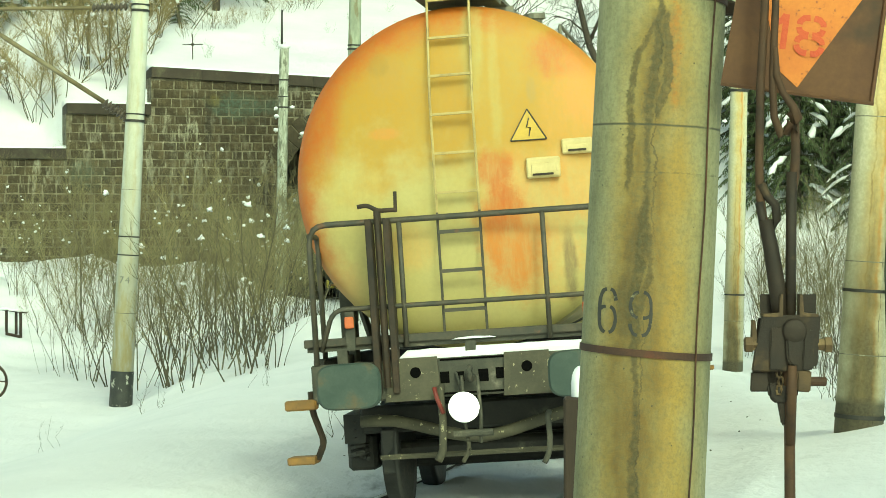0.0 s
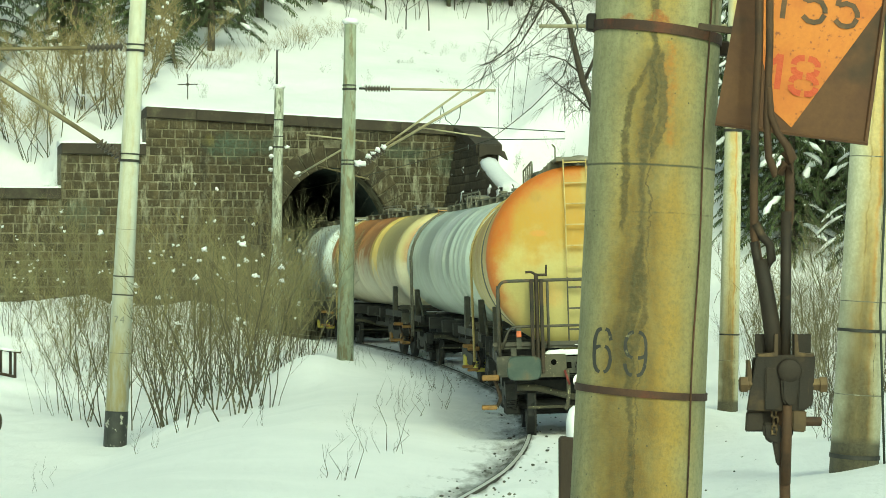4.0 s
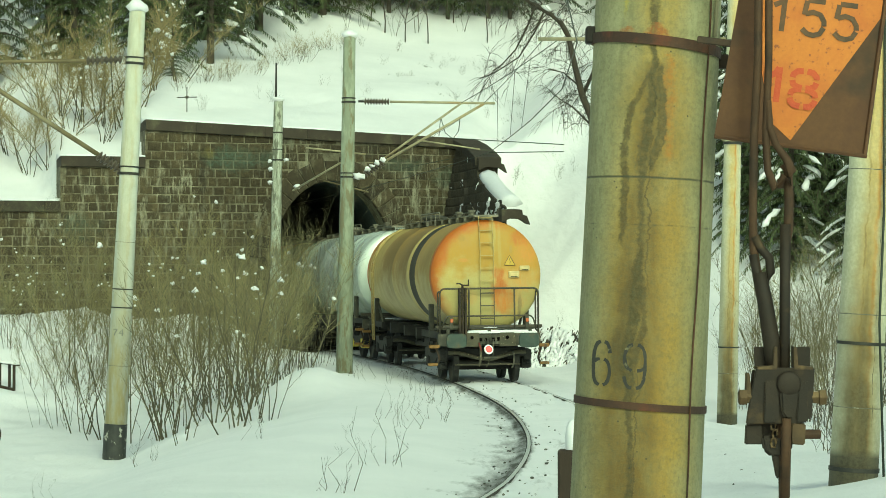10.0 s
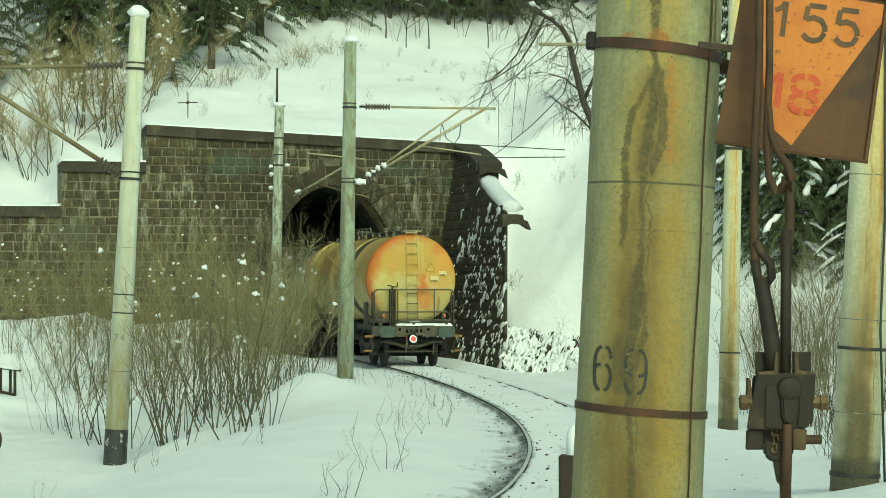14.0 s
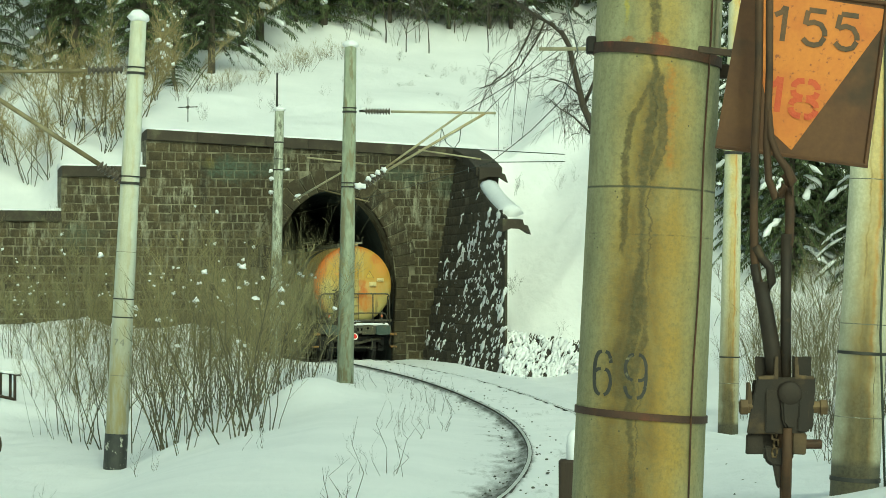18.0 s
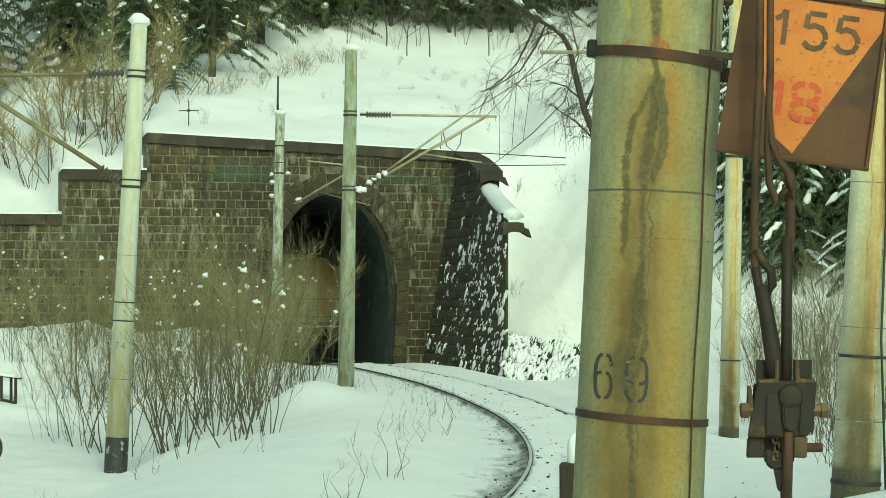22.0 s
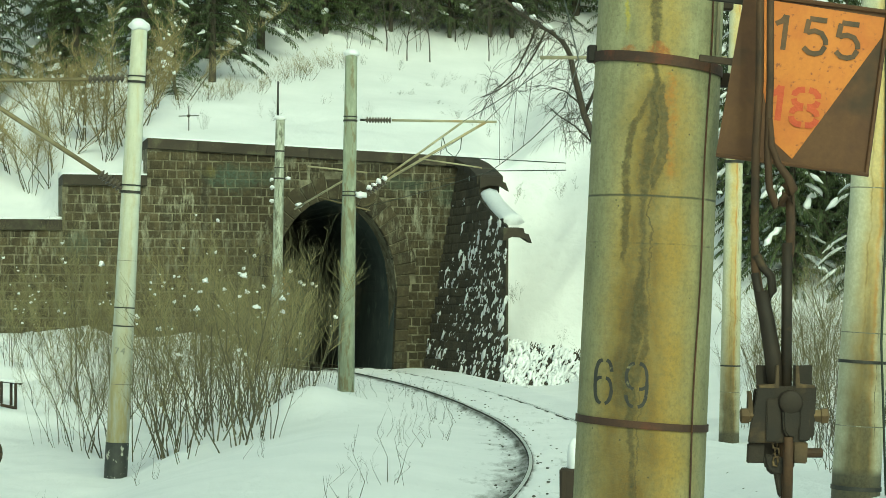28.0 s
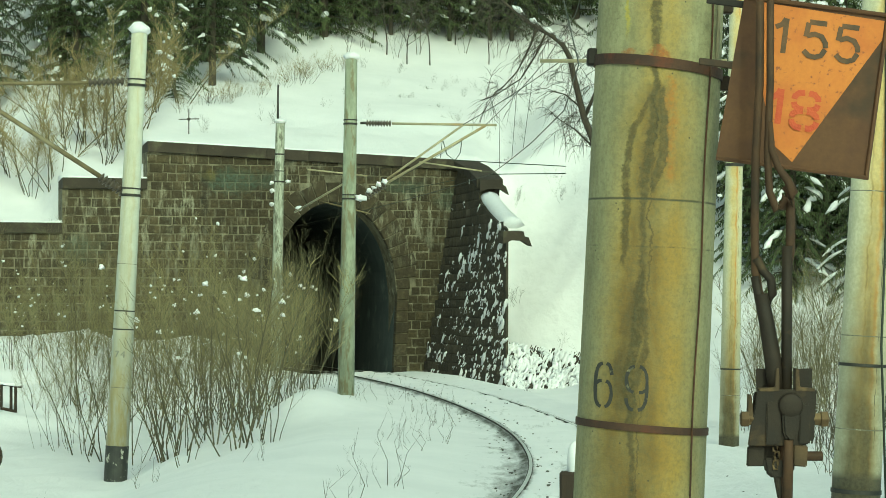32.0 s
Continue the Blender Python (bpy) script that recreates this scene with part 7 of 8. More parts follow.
# ---- shrubs, trees and stalks ----
def shrub_meshes(seed, stems, height, spread, radius, twigs, lean=.28, snow=6, reach=1.0, bend=.16, rise=.65, first=.32, clump=1.0):
    """Bare stems that fork into fine twigs, with clumps of snow caught in them."""
    r = random.Random(seed)
    bm, bs = bmesh.new(), bmesh.new()
    for i in range(stems):
        an, off = r.uniform(0, math.tau), r.uniform(0, spread)
        base = Vector((math.cos(an) * off, math.sin(an) * off, -.25))
        d = Vector((math.cos(an) * r.uniform(.02, lean), math.sin(an) * r.uniform(.02, lean), 1)).normalized()
        h = height * r.uniform(.5, 1.0)
        side = Vector((r.uniform(-1, 1), r.uniform(-1, 1), 0)) * bend
        pts = [base + d * h * f + side * (f * f * h * .8) + Vector((r.uniform(-.1, .1), r.uniform(-.1, .1), 0)) * (f > 0) for f in (0, .25, .5, .75, 1)]
        rad = radius * r.uniform(.6, 1.15)
        tube(bm, pts, [rad, rad * .85, rad * .65, rad * .42, rad * .16], 4, False)
        for k in range(twigs):
            f = first + (.97 - first) * r.random() ** .8
            a = pts[int(f * 4)].lerp(pts[min(4, int(f * 4) + 1)], f * 4 - int(f * 4))
            td = (d * rise + Vector((r.uniform(-1, 1), r.uniform(-1, 1), r.uniform(-.25, .8))) * .85).normalized()
            l = r.uniform(.4, 1.25) * (1.15 - f * .6) * reach
            b = a + td * l * .5
            e = b + (td + Vector((r.uniform(-.3, .3), r.uniform(-.3, .3), .25))).normalized() * l * .5
            tube(bm, [a, b + Vector((r.uniform(-.06, .06), r.uniform(-.06, .06), 0)), e], [rad * .36, rad * .26, rad * .1], 3, False, 1)
            for q in range(2):
                td2 = (td + Vector((r.uniform(-1, 1), r.uniform(-1, 1), r.uniform(0, .6))) * .8).normalized()
                tube(bm, [b, b + td2 * l * r.uniform(.3, .55)], [rad * .2, rad * .08], 3, False, 1)
            if r.random() < snow / (stems * twigs):
                s = r.uniform(.022, .055) * clump
                blob(bs, e - td * .1, (s, s * .8, s * .75), r.random() * 30, 1.2, 2)
    return bm, bs


STEM = surface("shrub_stem_bark", (.085, .076, .044), (.06, .053, .032), (.13, .118, .072), scale=3, fine=30, rough=.9, relief=.2, depth=.004, per_object=.2)


MID_TWIG = surface("brown_twig_bark", (.205, .178, .082), (.15, .13, .06), (.26, .225, .112), scale=1.5, fine=20, rough=.9, relief=.1, depth=.003, patch_scale=.8, per_object=.25)


BROWN_TWIG = surface("fine_brown_twig_bark", (.15, .13, .066), (.108, .093, .048), (.2, .175, .092), scale=1.5, fine=20, rough=.9, relief=.1, depth=.003, patch_scale=.8, per_object=.25)


def shrub_kind(seed, *args, mat=TWIG, **kw):
    bm, bs = shrub_meshes(seed, *args, **kw)
    return mesh_of("branchwork", bm, (STEM, mat)), (mesh_of("caught_snow", bs, SNOW, True) if len(bs.verts) else None)


def plant(name, kinds, spots, label, category, group, scale=(.85, 1.15), sink=0.0):
    """Plants of the given kinds at (x, y) spots, standing on the ground."""
    for i, (x, y) in enumerate(spots):
        stems, clumps = kinds[i % len(kinds)]
        s = rnd.uniform(*scale)
        ob = thing(name, Matrix.LocRotScale((x, y, ground_z(x, y) - sink), Euler((0, 0, rnd.uniform(0, math.tau))), (s, s, s)), label, category, group)
        a = new("branchwork", stems)
        a.parent = ob
        if clumps:
            b = new("caught_snow", clumps)
            b.parent = ob
            tagged(b, "clumps of snow caught in the twigs")["kind"] = "stuff"


def on_ray_strip(n, px0, px1, y0, y1, seed):
    """Spots spread over a wedge of ground: bearings px0..px1 (metres of offset per 100 m of distance), distances y0..y1."""
    r = random.Random(seed)
    out = []
    for i in range(n):
        y = r.uniform(y0, y1)
        out.append((r.uniform(px0, px1) / 100 * y, y))
    return out


def build_shrubs():
    big = [shrub_kind(s, 5, 4.2, .8, .0125, 33, lean=.6, snow=2, first=.4, mat=m) for s, m in ((1, TWIG), (2, MID_TWIG), (3, TWIG), (4, MID_TWIG), (5, MID_TWIG))]
    slim = [shrub_kind(s, 5, 3.4, .35, .0155, 14, lean=.75, bend=.26, snow=1, mat=m) for s, m in ((5, BROWN_TWIG), (6, MID_TWIG), (7, BROWN_TWIG))]
    sparse = [shrub_kind(s, 5, 4.9, .6, .007, 12, lean=.42, snow=.9, mat=BROWN_TWIG, rise=1.3, bend=.2, reach=.9) for s in (15, 16, 17)]
    veil = [shrub_kind(s, 6, 5.0, .7, .0056, 15, lean=.4, snow=.5, mat=BROWN_TWIG, rise=1.1, bend=.25, reach=.9) for s in (91, 92)]
    thicket = [shrub_kind(s, 5, 4.2, .9, .0095, 30, lean=.5, snow=2.4, mat=m, rise=1.0, reach=.9, first=.5) for s, m in ((81, MID_TWIG), (82, BROWN_TWIG), (83, MID_TWIG), (84, BROWN_TWIG))]
    pole_stem = [shrub_kind(s, 5, 3.5, .6, .016, 12, lean=.5, snow=.5, mat=BROWN_TWIG, rise=1.2, bend=.1, first=.5) for s in (86, 87)]
    low = [shrub_kind(s, 6, 1.3, .3, .009, 6, lean=.5, snow=0, mat=DARK_TWIG, reach=.6) for s in (8, 9)]
    lab = "bare brown-twigged shrub with clumps of snow beside the line"
    plant("bare_shrub", big, on_ray_strip(8, -13.8, -6.8, 55, 67, 1), lab, "shrub", "shrubs before the portal", (.7, 1.35))
    plant("bare_shrub", big, on_ray_strip(10, -17.3, -7.4, 64, 75, 2), lab, "shrub", "shrubs before the portal", (.75, 1.2))
    plant("bare_shrub", thicket, on_ray_strip(9, -16.2, -6.7, 58, 66, 31) + on_ray_strip(13, -16.8, -7.2, 65, 74, 32), "dense bare shrub of fine upright brown twigs", "shrub", "shrubs before the portal", (.75, 1.15))
    plant("bare_shrub", thicket, on_ray_strip(4, -9.6, -6.6, 54, 60, 33), "dense bare shrub of fine upright brown twigs", "shrub", "shrubs before the portal", (.75, 1.0))
    plant("bare_shrub", pole_stem, on_ray_strip(6, -11.8, -5.8, 49, 57, 34) + on_ray_strip(4, -15.8, -10.5, 57, 64, 35), "shrub of dark upright stems rising from the snow", "shrub", "slender shrubs by the pole", (.85, 1.15))
    plant("bare_shrub", big, on_ray_strip(4, -8.6, -6.4, 51, 58, 21), lab, "shrub", "shrubs before the portal", (.85, 1.25))
    plant("bare_shrub", big, on_ray_strip(7, -18.8, -15.2, 67, 76, 22), lab, "shrub", "shrubs before the portal", (.55, .85))
    plant("bare_shrub", slim, [(-5.05, 46.2), (-4.6, 47.6), (-3.95, 45.4), (-3.25, 44.2), (-3.7, 46.8), (-5.6, 48.6), (-6.9, 53), (-7.8, 55), (-4.1, 50), (-4.9, 52.2), (-5.9, 51), (-8.6, 57)],
          "slender bare shrub rising from the snow", "shrub", "slender shrubs by the pole", (1.0, 1.3))
    plant("bare_shrub", sparse, [(-3.6, 62), (-3.4, 64.0), (-4.1, 64.5), (-4.5, 61.5), (-3.9, 60.8), (-4.0, 67), (-4.3, 62.8), (-3.5, 66), (-4.8, 65.5)], "leaning bare shrub in front of the tunnel mouth", "shrub", "shrubs by the tunnel mouth", (.85, 1.15))
    plant("bare_shrub", big, [(-12.6, 71), (-11.4, 73.5), (-13.2, 75.5), (-10.8, 70)], lab, "shrub", "shrubs before the portal", (.5, .75))
    plant("bare_shrub", veil, [(-4.3, 62.2), (-3.6, 63), (-4.0, 65), (-3.2, 64.2), (-4.7, 64), (-3.5, 66.8), (-5.0, 61.4)], "thin wand-like bare shrub in front of the tunnel mouth", "shrub", "shrubs by the tunnel mouth", (.9, 1.12))
    # right bank
    plant("bare_shrub", slim, [(9.3, 60), (10.2, 64), (8.6, 66), (9.6, 57), (10.8, 61), (11.3, 70), (7.8, 70), (8.4, 62), (10.4, 55)], "thin bare shrub on the snowy bank", "shrub", "shrubs on the bank", (.7, 1.1))
    plant("bare_shrub", low, [(6.1, 36), (7.2, 44), (5.4, 33), (8.0, 48), (4.9, 29.5), (7.4, 41)], "low tangle of bare twigs in the snow", "shrub", "low twigs on the bank", (.7, 1.2))
    thin = [shrub_kind(s, 7, 3.8, .5, .0095, 16, lean=.5, snow=0, mat=BROWN_TWIG, reach=.9) for s in (25, 26)]
    plant("bare_shrub", thin, on_ray_strip(11, 14.3, 18.2, 38, 50, 27) + on_ray_strip(18, 12.6, 18.4, 54, 66, 28), "thin dark shrub of fine bare twigs on the bank", "shrub", "thin shrubs on the bank", (.7, 1.1))
    plant("dry_stalks", [shrub_kind(s, 5, .9, .3, .006, 4, lean=.5, snow=0, mat=DARK_TWIG, reach=.4) for s in (13, 14)], [(3.4, 76.5), (4.3, 75.6), (4.0, 78), (3.2, 74.6), (4.7, 77.2)], "thin dead stalks on the snowy slope", "weed stalks", "stalks on the slope", (.8, 1.3))
    # hillside
    plant("bare_shrub", low, [(-8.6, 85), (-6.4, 88), (-9.9, 92), (-10.4, 90), (-4.2, 101), (1.94, 99.2), (3.6, 95), (4.3, 84), (5.2, 90.5), (5.8, 87)],
          "small bare bush on the snowy hillside", "bush", "bushes on the hillside", (.5, .9))
    tuft = [shrub_kind(s, 14, .4, .25, .014, 2, lean=1.2, snow=0, mat=DARK_TWIG, reach=.2) for s in (18, 19)]
    plant("dark_tuft", tuft, [(-1.59, 97), (-1.93, 96.6), (.13, 92.4), (-.35, 94.5), (1.9, 96.5), (2.3, 88), (-.6, 99.5)], "dark tuft of dead stems in the snow", "plant tuft", "tufts on the hillside", (.7, 1.3))
    plant("dry_stalks", low, on_ray_strip(22, -6.6, 4.2, 90, 105, 41), "small dead weeds on the snowy hillside", "weed stalks", "weeds on the hillside", (.2, .5))
    plant("bare_shrub", low, on_ray_strip(9, 3.0, 6.0, 72, 92, 42), "small bare bush on the snowy bank", "bush", "bushes on the bank", (.3, .7))
    stalk = [shrub_kind(s, 4, 1.1, .35, .0055, 3, lean=.14, snow=0, mat=DARK_TWIG, reach=.22, bend=.04, rise=1.2) for s in (10, 11, 12)]
    plant("dry_stalks", stalk, [(-1.03, 30), (-.69, 30.3), (-1.2, 26), (-2.9, 36.6), (-.5, 39), (-.1, 42), (-.75, 41), (.1, 49), (-.25, 47.5), (-1.9, 54), (-1.3, 56.5), (-.6, 53), (-2.0, 58.6), (-6.4, 38), (-4.8, 38.5), (-1.0, 60.5)],
          "dry dark weed stalks sticking out of the snow", "weed stalks", "weed stalks in the snow", (.6, 1.25))


def spruce_mesh(seed, height, reach, droop=.5, first=.6, laden=0, fill=6, trunk=.2):
    """Trunk, whorls of hanging boughs set with needle tufts, and snow on the boughs."""
    r = random.Random(seed)
    tr, nd, sn = bmesh.new(), bmesh.new(), bmesh.new()
    tube(tr, [(0, 0, -.5), (0, 0, height * .5), (0, 0, height)], [trunk, trunk * .6, .02], 8)
    z = first
    while z < height - .3:
        k = (1 - z / height) ** .75
        n = 6 if z < height * .6 else 5
        a0 = r.uniform(0, math.tau)
        for i in range(n):
            an = a0 + i * math.tau / n + r.uniform(-.3, .3)
            l = reach * k * r.uniform(.7, 1.1) + .2
            out = Vector((math.cos(an), math.sin(an), 0))
            side = Vector((-math.sin(an), math.cos(an), 0))
            pts = [Vector((0, 0, z)) + out * l * f + Vector((0, 0, -droop * l * f * f * .8 + .1 * l * f)) for f in (0, .35, .7, 1)]
            tube(tr, pts, [.03, .022, .014, .006], 3, False)
            steps = max(5, int(l / .1))
            for s in range(1, steps + 1):
                f = s / steps
                p = pts[int(min(2.99, f * 3))].lerp(pts[min(3, int(min(2.99, f * 3)) + 1)], f * 3 - int(min(2.99, f * 3)))
                for sgn in (-1, 1, -1, 1, -1, 1)[:fill]:
                    ln = (.1 + .2 * (1 - f)) * r.uniform(.5, 1.4)
                    tip = p + (side * sgn * r.uniform(.3, 1) + out * r.uniform(0, .8) + Vector((0, 0, r.uniform(-.5, .35)))).normalized() * ln + Vector((0, 0, -.05 - .2 * r.random()))
                    wd = r.uniform(.013, .032) if fill > 2 else r.uniform(.03, .06)
                    m = p.lerp(tip, .45)
                    up = Vector((0, 0, 1))
                    q = (tip - p).cross(up).normalized() * wd
                    vs = [nd.verts.new(c) for c in (p, m + q - up * wd * .6, tip, m - q - up * wd * .6)]
                    nd.faces.new((vs[0], vs[1], vs[2]))
                    nd.faces.new((vs[0], vs[2], vs[3]))
            if r.random() < (laden or .2):
                # snow lying along part of the bough
                f0, n_run = (r.uniform(.15, .45), 7) if laden else (r.uniform(.2, .6), 5)
                run, w = [], r.uniform(.06, .15) if laden else r.uniform(.06, .14)
                for step in range(n_run):
                    f = min(.99, f0 + step * (.09 if laden else .06))
                    i = min(2, int(f * 3))
                    run.append(pts[i].lerp(pts[i + 1], f * 3 - i) + Vector((0, 0, .04)) + side * r.uniform(-.1, .1))
                tube(sn, run, [w * .3] + [w * r.uniform(.6, 1.4) for q in run[2:]] + [w * .25], 7)
        z += r.uniform(.28, .42) + .12 * k
    return mesh_of("trunk", tr, BARK), mesh_of("crown", nd, NEEDLES), mesh_of("bough_snow", sn, SNOW, True)


def bare_tree_mesh(seed, height, mat):
    r = random.Random(seed)
    bm = bmesh.new()
    tips = []

    def grow(p, d, l, rad, level):
        pts = [p]
        for i in range(4):
            d = (d + Vector((r.uniform(-.16, .16), r.uniform(-.16, .16), .05))).normalized()
            pts.append(pts[-1] + d * l / 4)
        tube(bm, pts, [rad, rad * .88, rad * .75, rad * .6, rad * .45], 5 if level < 2 else 3, False)
        if level >= 4:
            return
        for k in range(7 if level == 0 else 4):
            f = r.uniform(.35, 1)
            a = pts[min(3, int(f * 4))].lerp(pts[min(4, int(f * 4) + 1)], f * 4 - int(f * 4))
            nd = (d * .7 + Vector((r.uniform(-1, 1), r.uniform(-1, 1), r.uniform(-.1, .5)))).normalized()
            grow(a, nd, l * r.uniform(.45, .7), rad * .45, level + 1)
    grow(Vector((0, 0, -.3)), Vector((0, 0, 1)), height * .55, height * .006, 0)
    return mesh_of("branchwork", bm, mat)


def place(name, meshes, names, x, y, s, label, category, group, spin=None, sink=.1, tilt=(0, 0)):
    ob = thing(name, Matrix.LocRotScale((x, y, ground_z(x, y) - sink), Euler((tilt[0], tilt[1], rnd.uniform(0, math.tau) if spin is None else spin)), (s, s, s)), label, category, group)
    for me, nm in zip(meshes, names):
        o = new(nm, me)
        o.parent = ob
        if nm != "trunk":
            o["kind"] = "stuff" if nm == "bough_snow" else ""
            if not o["kind"]:
                del o["kind"]
    return ob


YELLOW_TWIG = surface("yellow_brown_twig_bark", (.29, .235, .115), (.21, .17, .082), (.36, .29, .15), scale=1.5, fine=20, rough=.9, relief=.1, depth=.003, patch_scale=.8, per_object=.2)


def build_forest():
    parts3 = ("trunk", "crown", "bough_snow")
    kinds = [spruce_mesh(s, h, w, d, f, fill=4) for s, h, w, d, f in ((21, 13, 2.6, .55, 1.2), (22, 15, 3.0, .6, 1.6), (23, 11, 2.3, .5, .4))]
    lab = "dark green spruce with snow on its boughs"
    spots = [(-11.6, 92), (-9.2, 94.5), (-16.5, 112), (-19, 113), (-8.6, 102), (-20.5, 114), (-12.5, 97), (-10.4, 99), (-15, 97), (-18.4, 96), (-8, 104), (-5.4, 107.5), (9.6, 107), (-20.5, 93), (-22, 97), (-13, 103),
             (-17, 103), (-5.5, 112), (-10, 108), (-2.8, 113), (4, 117), (9, 112), (12, 108), (15, 103), (-23, 104), (-26, 98), (18, 98), (1.2, 116), (-.6, 119), (6.4, 114)]
    for i, (x, y) in enumerate(spots):
        place("spruce_tree", kinds[i % 3], parts3, x, y, rnd.uniform(.85, 1.2), lab, "tree", "spruces on the hill")
    tall = [spruce_mesh(s, 15, 2.4, .6, 1.0, fill=4, trunk=.11) for s in (24, 25)]
    for i, (x, y) in enumerate([(-5.2, 108.4), (-6.6, 107.2), (-4.2, 109.4), (-2.4, 108.8), (.3, 109.2), (2.2, 109.8), (-3.3, 110), (-1.1, 109.6), (1.3, 110.6), (3.2, 110.4), (4.4, 112), (-.4, 112), (2.8, 113), (5.2, 114)]):
        place("spruce_tree", tall[i % 2], parts3, x, y, rnd.uniform(.9, 1.1), "tall spruce with a bare lower trunk", "tree", "spruces on the hill")
    r = random.Random(9)
    distant = [spruce_mesh(s, 14, 2.8, .55, 1.0, fill=2) for s in (26, 27)]
    for i in range(34):
        x, y = r.uniform(-40, 40), r.uniform(112, 150)
        place("spruce_tree", distant[i % 2], parts3, x, y, rnd.uniform(.95, 1.4), lab, "tree", "spruces on the hill")
    # snow-laden boughs on the bank to the side
    laden = spruce_mesh(31, 9, 2.9, .75, .3, .34)
    for x, y, s in ((10.3, 80, .85), (12.3, 77, .95), (13.8, 81, 1.0), (11.2, 85, 1.1), (15.5, 78, 1.0), (9.0, 86.5, 1.0), (14.5, 87, 1.2), (17.5, 84, 1.2), (11.0, 74.5, .75), (13.0, 72.5, .7), (12.2, 75.5, .9), (10.0, 76.5, .6)):
        place("spruce_tree", laden, parts3, x, y, s, "broad spruce with snow-laden hanging boughs", "tree", "spruces on the bank")
    # thicket of yellow-brown saplings on the slope
    sapling = [shrub_kind(s, 7, 5.0, .4, .025, 46, lean=.8, snow=11, clump=2.0, bend=.5, mat=YELLOW_TWIG) for s in (61, 62, 63)]
    plant("bare_sapling", sapling, [(-14.4, 83.4), (-13.2, 84.6), (-15.4, 84.8), (-12.1, 85.6), (-11.2, 84.4), (-16.3, 83.6), (-14, 86.6), (-12.6, 88), (-10.6, 87.2), (-16.8, 87), (-13.6, 82.4), (-11.9, 83.2), (-15, 88.5),
                                      (-17.5, 85.5), (-9.8, 89), (-12.9, 86)], "bushy bare sapling with yellow-brown twigs and caught snow", "sapling", "saplings on the hillside", (.6, 1.1))
    dark = [bare_tree_mesh(s, 9, DARK_TWIG) for s in (44, 45)]
    for i, (x, y) in enumerate([(-1.6, 105.2), (-.58, 105.1), (2.05, 106.2), (.57, 108.7), (-2.53, 106.2), (-3.2, 107.3), (7.4, 98), (8.6, 95), (9.4, 91)]):
        place("bare_tree", [dark[i % 2]], ["branchwork"], x, y, rnd.uniform(.5, .7), "dark bare tree at the edge of the wood", "tree", "bare trees on the hill")
    slim = [shrub_kind(s, 4, 3.2, .3, .016, 12, lean=.4, snow=0, mat=DARK_TWIG) for s in (71, 72)]
    plant("bare_sapling", slim, [(-4.3, 105.4), (-3.4, 106.4), (-2.1, 105.8), (-1.1, 107), (.9, 107.6), (2.4, 107.3), (3.6, 106.4), (4.6, 104.6), (5.4, 103)], "thin dark sapling at the edge of the wood", "sapling", "saplings on the crest", (.6, 1.0))
    leaning_tree()
    for x, y, s, spin in ((-10.3, 91, .3, .4), (-9.9, 100, 1.0, 2.0), (-15.8, 98.5, .9, 3.3), (-12.2, 100.5, 1.0, 4.4)):
        place("spruce_tree", kinds[2], parts3, x, y, s, lab, "tree", "spruces on the hill", spin=spin)
    # brush along the edge of the wooded slope
    brush = [shrub_kind(s, 9, 1.5, .6, .01, 9, lean=.9, snow=0, mat=YELLOW_TWIG, reach=.6) for s in (73, 74)]
    edge = random.Random(75)
    spots = [(-9.6 + 5.2 * f + edge.uniform(-.4, .4), 87.5 + 15 * f + edge.uniform(-1, 1)) for f in np.linspace(0, 1, 22)]
    plant("bare_shrub", brush, spots, "low dry brush on the snowy slope below the wood", "shrub", "brush on the slope", (.4, .9))


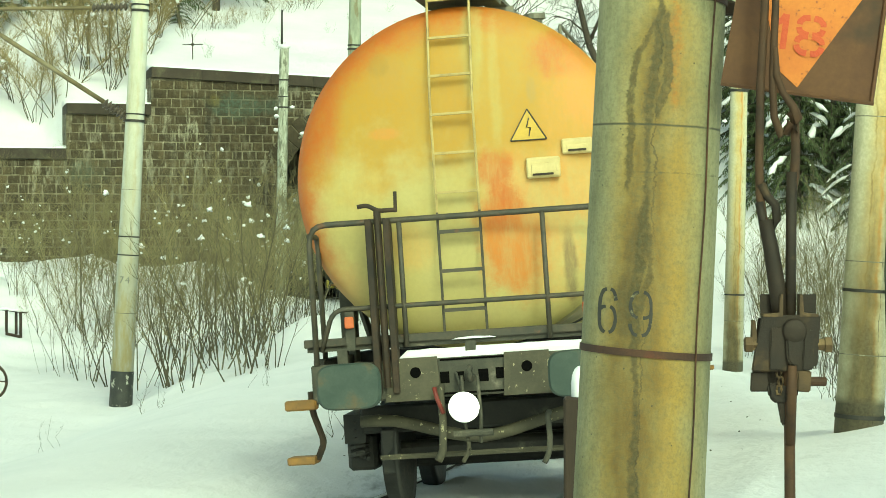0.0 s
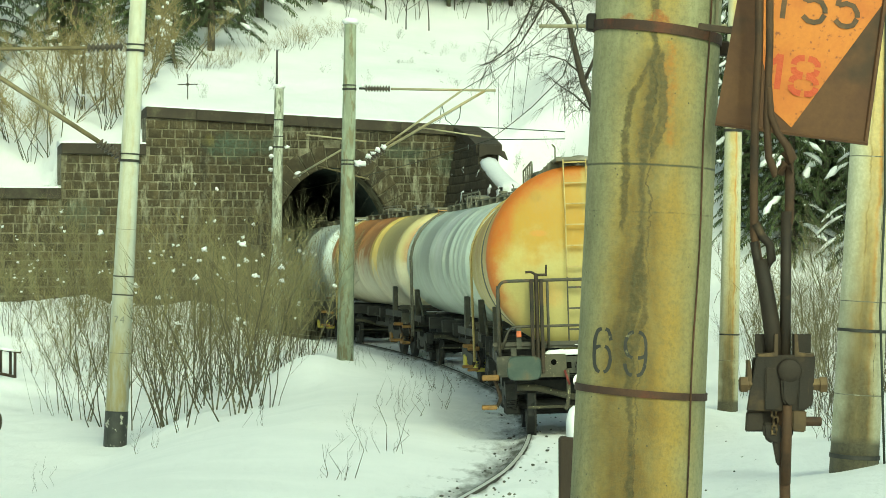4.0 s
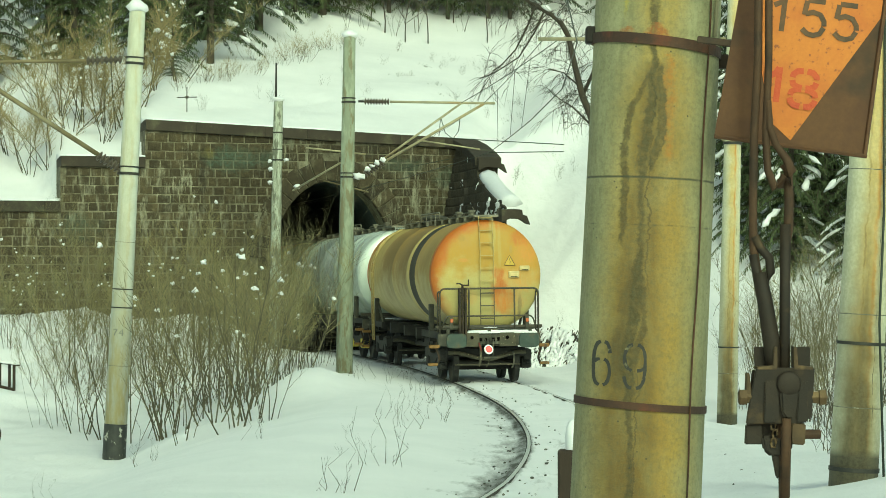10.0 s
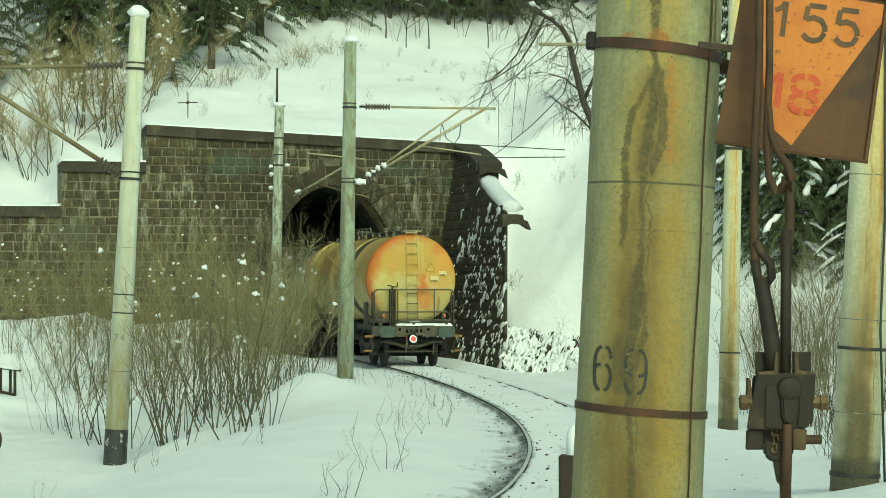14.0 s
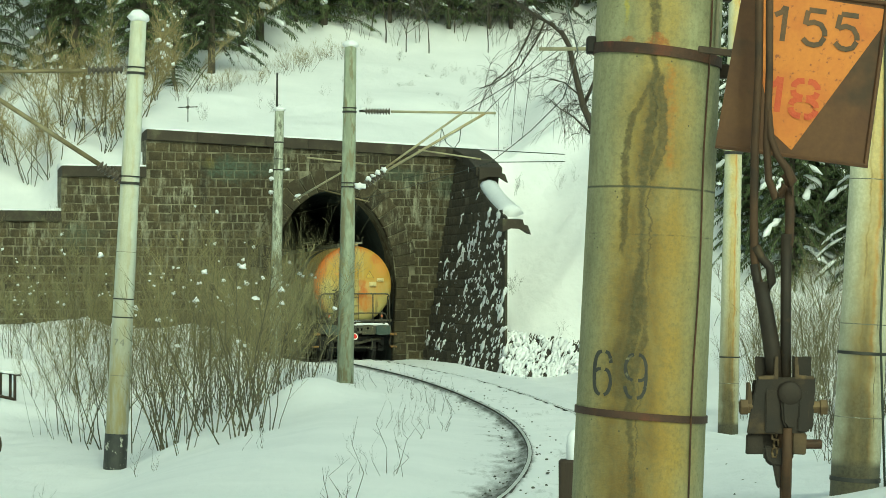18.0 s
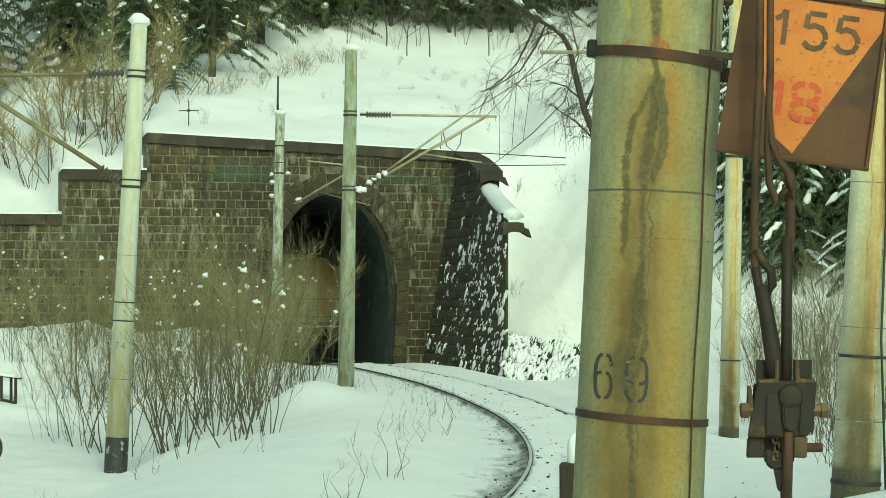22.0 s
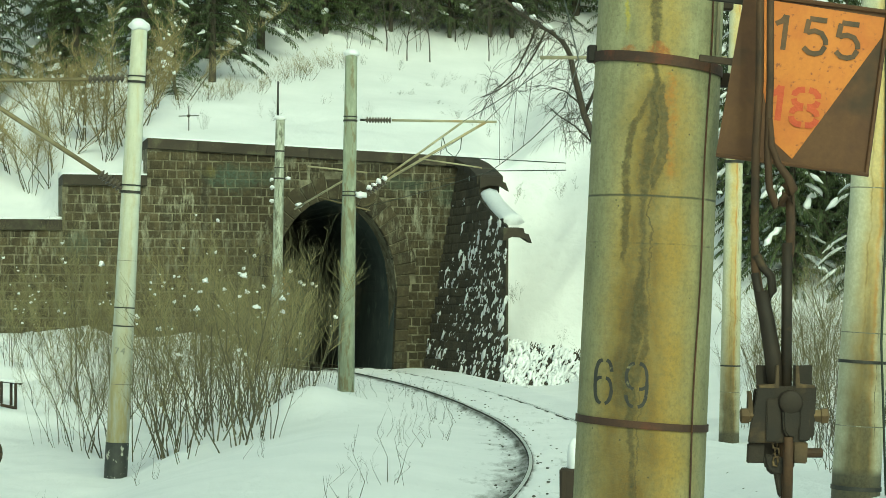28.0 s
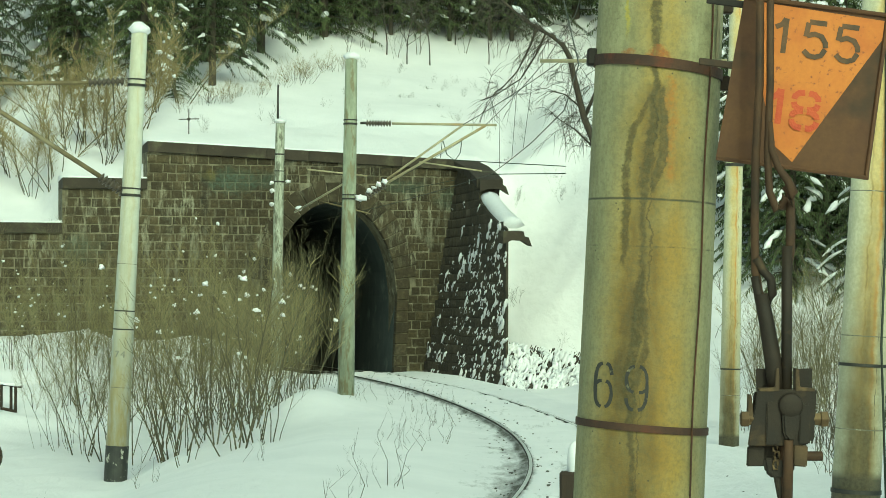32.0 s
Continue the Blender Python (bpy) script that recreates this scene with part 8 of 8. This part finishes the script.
def leaning_tree():
    """A tree on the bank whose long limb bends over towards the hill, with drooping twigs."""
    r = random.Random(77)
    ob = thing("leaning_tree", Matrix.Translation((5.3, 70, ground_z(5.3, 70) - .2)), "dark bare tree with a long bent limb and drooping twigs", "tree")
    zb = ground_z(5.3, 70) - .2

    def at(*pts):
        return [Vector((x - 5.3, y, z - zb)) for x, y, z in pts]
    limbs = [at((5.3, 0, zb), (5.0, 0, 4.6), (4.7, 0, 6.3), (4.4, 0, 7.27), (4.17, 0, 7.82), (4.03, 0, 8.38), (3.88, 0, 9.0), (3.75, 0, 9.6), (3.55, 0, 9.97), (3.27, .1, 10.23), (2.78, .1, 10.52), (2.43, .1, 10.75), (1.88, .2, 11.2), (1.4, .2, 11.7)),
             at((2.78, .1, 10.52), (2.6, .1, 10.0), (2.2, .0, 9.2), (1.75, -.1, 8.7), (1.5, -.1, 8.55)), at((3.05, .1, 10.35), (2.75, .2, 9.7), (2.3, .3, 9.0), (1.6, .3, 8.55), (1.1, .3, 8.35)),
             at((4.1, 0, 8.1), (3.6, -.2, 8.5), (3.1, -.3, 8.6)), at((4.5, 0, 6.9), (3.9, .2, 7.5), (3.3, .3, 7.9)), at((4.17, 0, 7.8), (4.6, .1, 8.8), (4.9, .2, 9.9), (5.0, .2, 11.2))]
    radii = [.13, .035, .032, .03, .035, .06]
    for n, (pts, r0) in enumerate(zip(limbs, radii)):
        bm = bmesh.new()
        tube(bm, pts, [r0 * (1 - .7 * i / (len(pts) - 1)) for i in range(len(pts))], 7)
        limb = part("limb", bm, BARK, ob, "dark bent limb", True)
        bm = bmesh.new()
        for k in range(80 if n == 0 else 9):
            f = r.uniform(.2, 1) * (len(pts) - 1)
            i = min(len(pts) - 2, int(f))
            a = pts[i].lerp(pts[i + 1], f - i)
            d = Vector((r.uniform(-1, .7), r.uniform(-1, 1), r.uniform(-.5, .5))).normalized()
            l = r.uniform(.5, 1.5)
            tw = [a, a + d * l * .4, a + d * l * .75 + Vector((0, 0, -.15 * l)), a + d * l + Vector((0, 0, -.4 * l))]
            tube(bm, tw, [.011, .008, .006, .003], 3, False)
            for q in range(8):
                b = tw[1].lerp(tw[2], r.uniform(-.3, 1.2))
                e = (d + Vector((r.uniform(-1, 1), r.uniform(-1, 1), r.uniform(-1.2, .4)))).normalized() * r.uniform(.25, .7)
                tube(bm, [b, b + e * .5, b + e + Vector((0, 0, -.1))], [.006, .005, .002], 3, False)
        part("branchwork", bm, DARK_TWIG, limb)
        if n == 0:
            bs = bmesh.new()
            for i, j in ((8, 9), (9, 10), (10, 11), (11, 12)):
                a, b = pts[i].lerp(pts[j], .1) + Vector((.03, -.03, .09)), pts[j].lerp(pts[i], r.uniform(.1, .35)) + Vector((.03, -.03, .08))
                tube(bs, [a, a.lerp(b, .2), a.lerp(b, .5) + Vector((0, 0, .03)), a.lerp(b, .8), b], [.02, .07, .09, .06, .02], 8)
            tagged(part("limb_snow", bs, SNOW, limb, "snow lying along the limb", True))["kind"] = "stuff"


def build_snowy_bush():
    """A bush at the foot of the wing wall, its drooping twigs plastered with snow."""
    ob = thing("snow_covered_bush", Matrix.Translation((2.1, 75, -.16)), "low bush of drooping twigs plastered with snow", "bush")
    r = random.Random(3)
    bm, bs = bmesh.new(), bmesh.new()
    for i in range(860):
        f, x = r.random(), r.uniform(-.1, 2.6)
        top = 1.3 - .14 * x
        z = -.45 + (top + .45) * f
        y = -.55 + 1.25 * f + r.uniform(-.12, .05) - .1 * x
        d = Vector((-.45 + r.uniform(-.25, .25), -.5, -1)).normalized()
        l = r.uniform(.14, .42)
        a = Vector((x, y, z))
        if noise.noise(Vector((x * 3.4 + z * 2.2, z * 1.3, 7))) < .12 and i % 9 < 7:
            w = r.uniform(.03, .085)
            tube(bs, [a, a + d * l * .25 + Vector((r.uniform(-.04, .04), 0, 0)), a + d * l * .55 + Vector((r.uniform(-.06, .06), 0, 0)), a + d * l * .8 + Vector((r.uniform(-.05, .05), 0, 0)), a + d * l], [w * .3, w * r.uniform(.7, 1.1), w * r.uniform(.5, 1.2), w * r.uniform(.4, .9), w * .2], 7)
        else:
            a = a + Vector((0, .06, 0))
            tube(bm, [a, a + d * l * .6, a + d * l * 1.3 + Vector((0, 0, -.08))], [.02, .015, .006], 4, False)
    # dark lumps added behind, as painted shade in the gaps between the snow
    back = bmesh.new()
    for i in range(52):
        f, x = r.random(), r.uniform(0, 2.5)
        blob(back, (x, -.38 + 1.25 * f - .1 * x, -.5 + (1.6 - .14 * x) * f), (.2, .12, .16), i, .6, 1)
    part("dead_leafage", back, DARK_TWIG, ob, "dark lumps added to shade the gaps in the snow")
    part("branchwork", bm, DARK_TWIG, ob)
    tagged(part("plastered_snow", bs, SNOW, ob, "snow plastered on the twigs", True))["kind"] = "stuff"


build_shrubs()
build_forest()
build_snowy_bush()


# ---- what moves ----
TAIL = [(0, 18.9), (1, 22.75), (2, 26.8), (3, 30.8), (4.5, 36.9), (6, 42.8), (7.5, 48.65), (9, 54.3), (10, 57.8), (11, 61.2), (12, 64.7), (13, 68.0), (14.5, 72.6),
        (16, 76.8), (17, 79.5), (18, 82.0), (19, 84.4), (20, 86.7), (21, 89.0), (22, 91.2), (24, 95.6), (26, 100), (28, 104.4), (30, 108.8), (32, 113.2)]


def motions():
    pitch = 15.2
    ts = [i * .5 for i in range(65)]
    ty = np.interp(ts, [a for a, b in TAIL], [b for a, b in TAIL])
    for n, w in enumerate(wagons):
        rows = []
        for t, y in zip(ts, ty):
            s = float(np.interp(y, LINE_Y, LINE_S)) + REAR + n * pitch
            a, b = on_line(s - 4.7), on_line(s + 4.7 + LONGER)
            c, d = a.lerp(b, 4.7 / (9.4 + LONGER)), (b - a).normalized()
            lean = float(np.interp(c.y - 6, (19, 23, 30, 54, 66), (4.0, 3.0, 1.9, .9, 0)))
            c = c + Vector((d.y, -d.x, 0)) * (float(np.interp(c.y - 6, (19, 30), (2.6, 1.9))) * math.sin(radians(lean)) - float(np.interp(c.y - 6, (19, 30, 36, 46, 54, 61, 75, 82, 87), (-.01, .07, .08, .07, .05, .1, .06, .0, -.15))))
            m = Matrix.Translation(c) @ d.to_track_quat("Y", "Z").to_matrix().to_4x4() @ Matrix.Rotation(radians(-lean), 4, "Y")
            rows.append((t, m))
        walk(w, rows)
        if n < 2:
            fine = np.arange(0, 32.01, .16)
            gone = np.interp(np.interp(fine, ts, ty), LINE_Y, LINE_S)
            for wh in wheels[w.name]:
                at = wh.location.copy()
                walk(wh, [(min(32.0, float(t)), Matrix.Translation(at) @ Matrix.Rotation(-float(s - gone[0]) / .46, 4, "X")) for t, s in zip(fine, gone)])


motions()
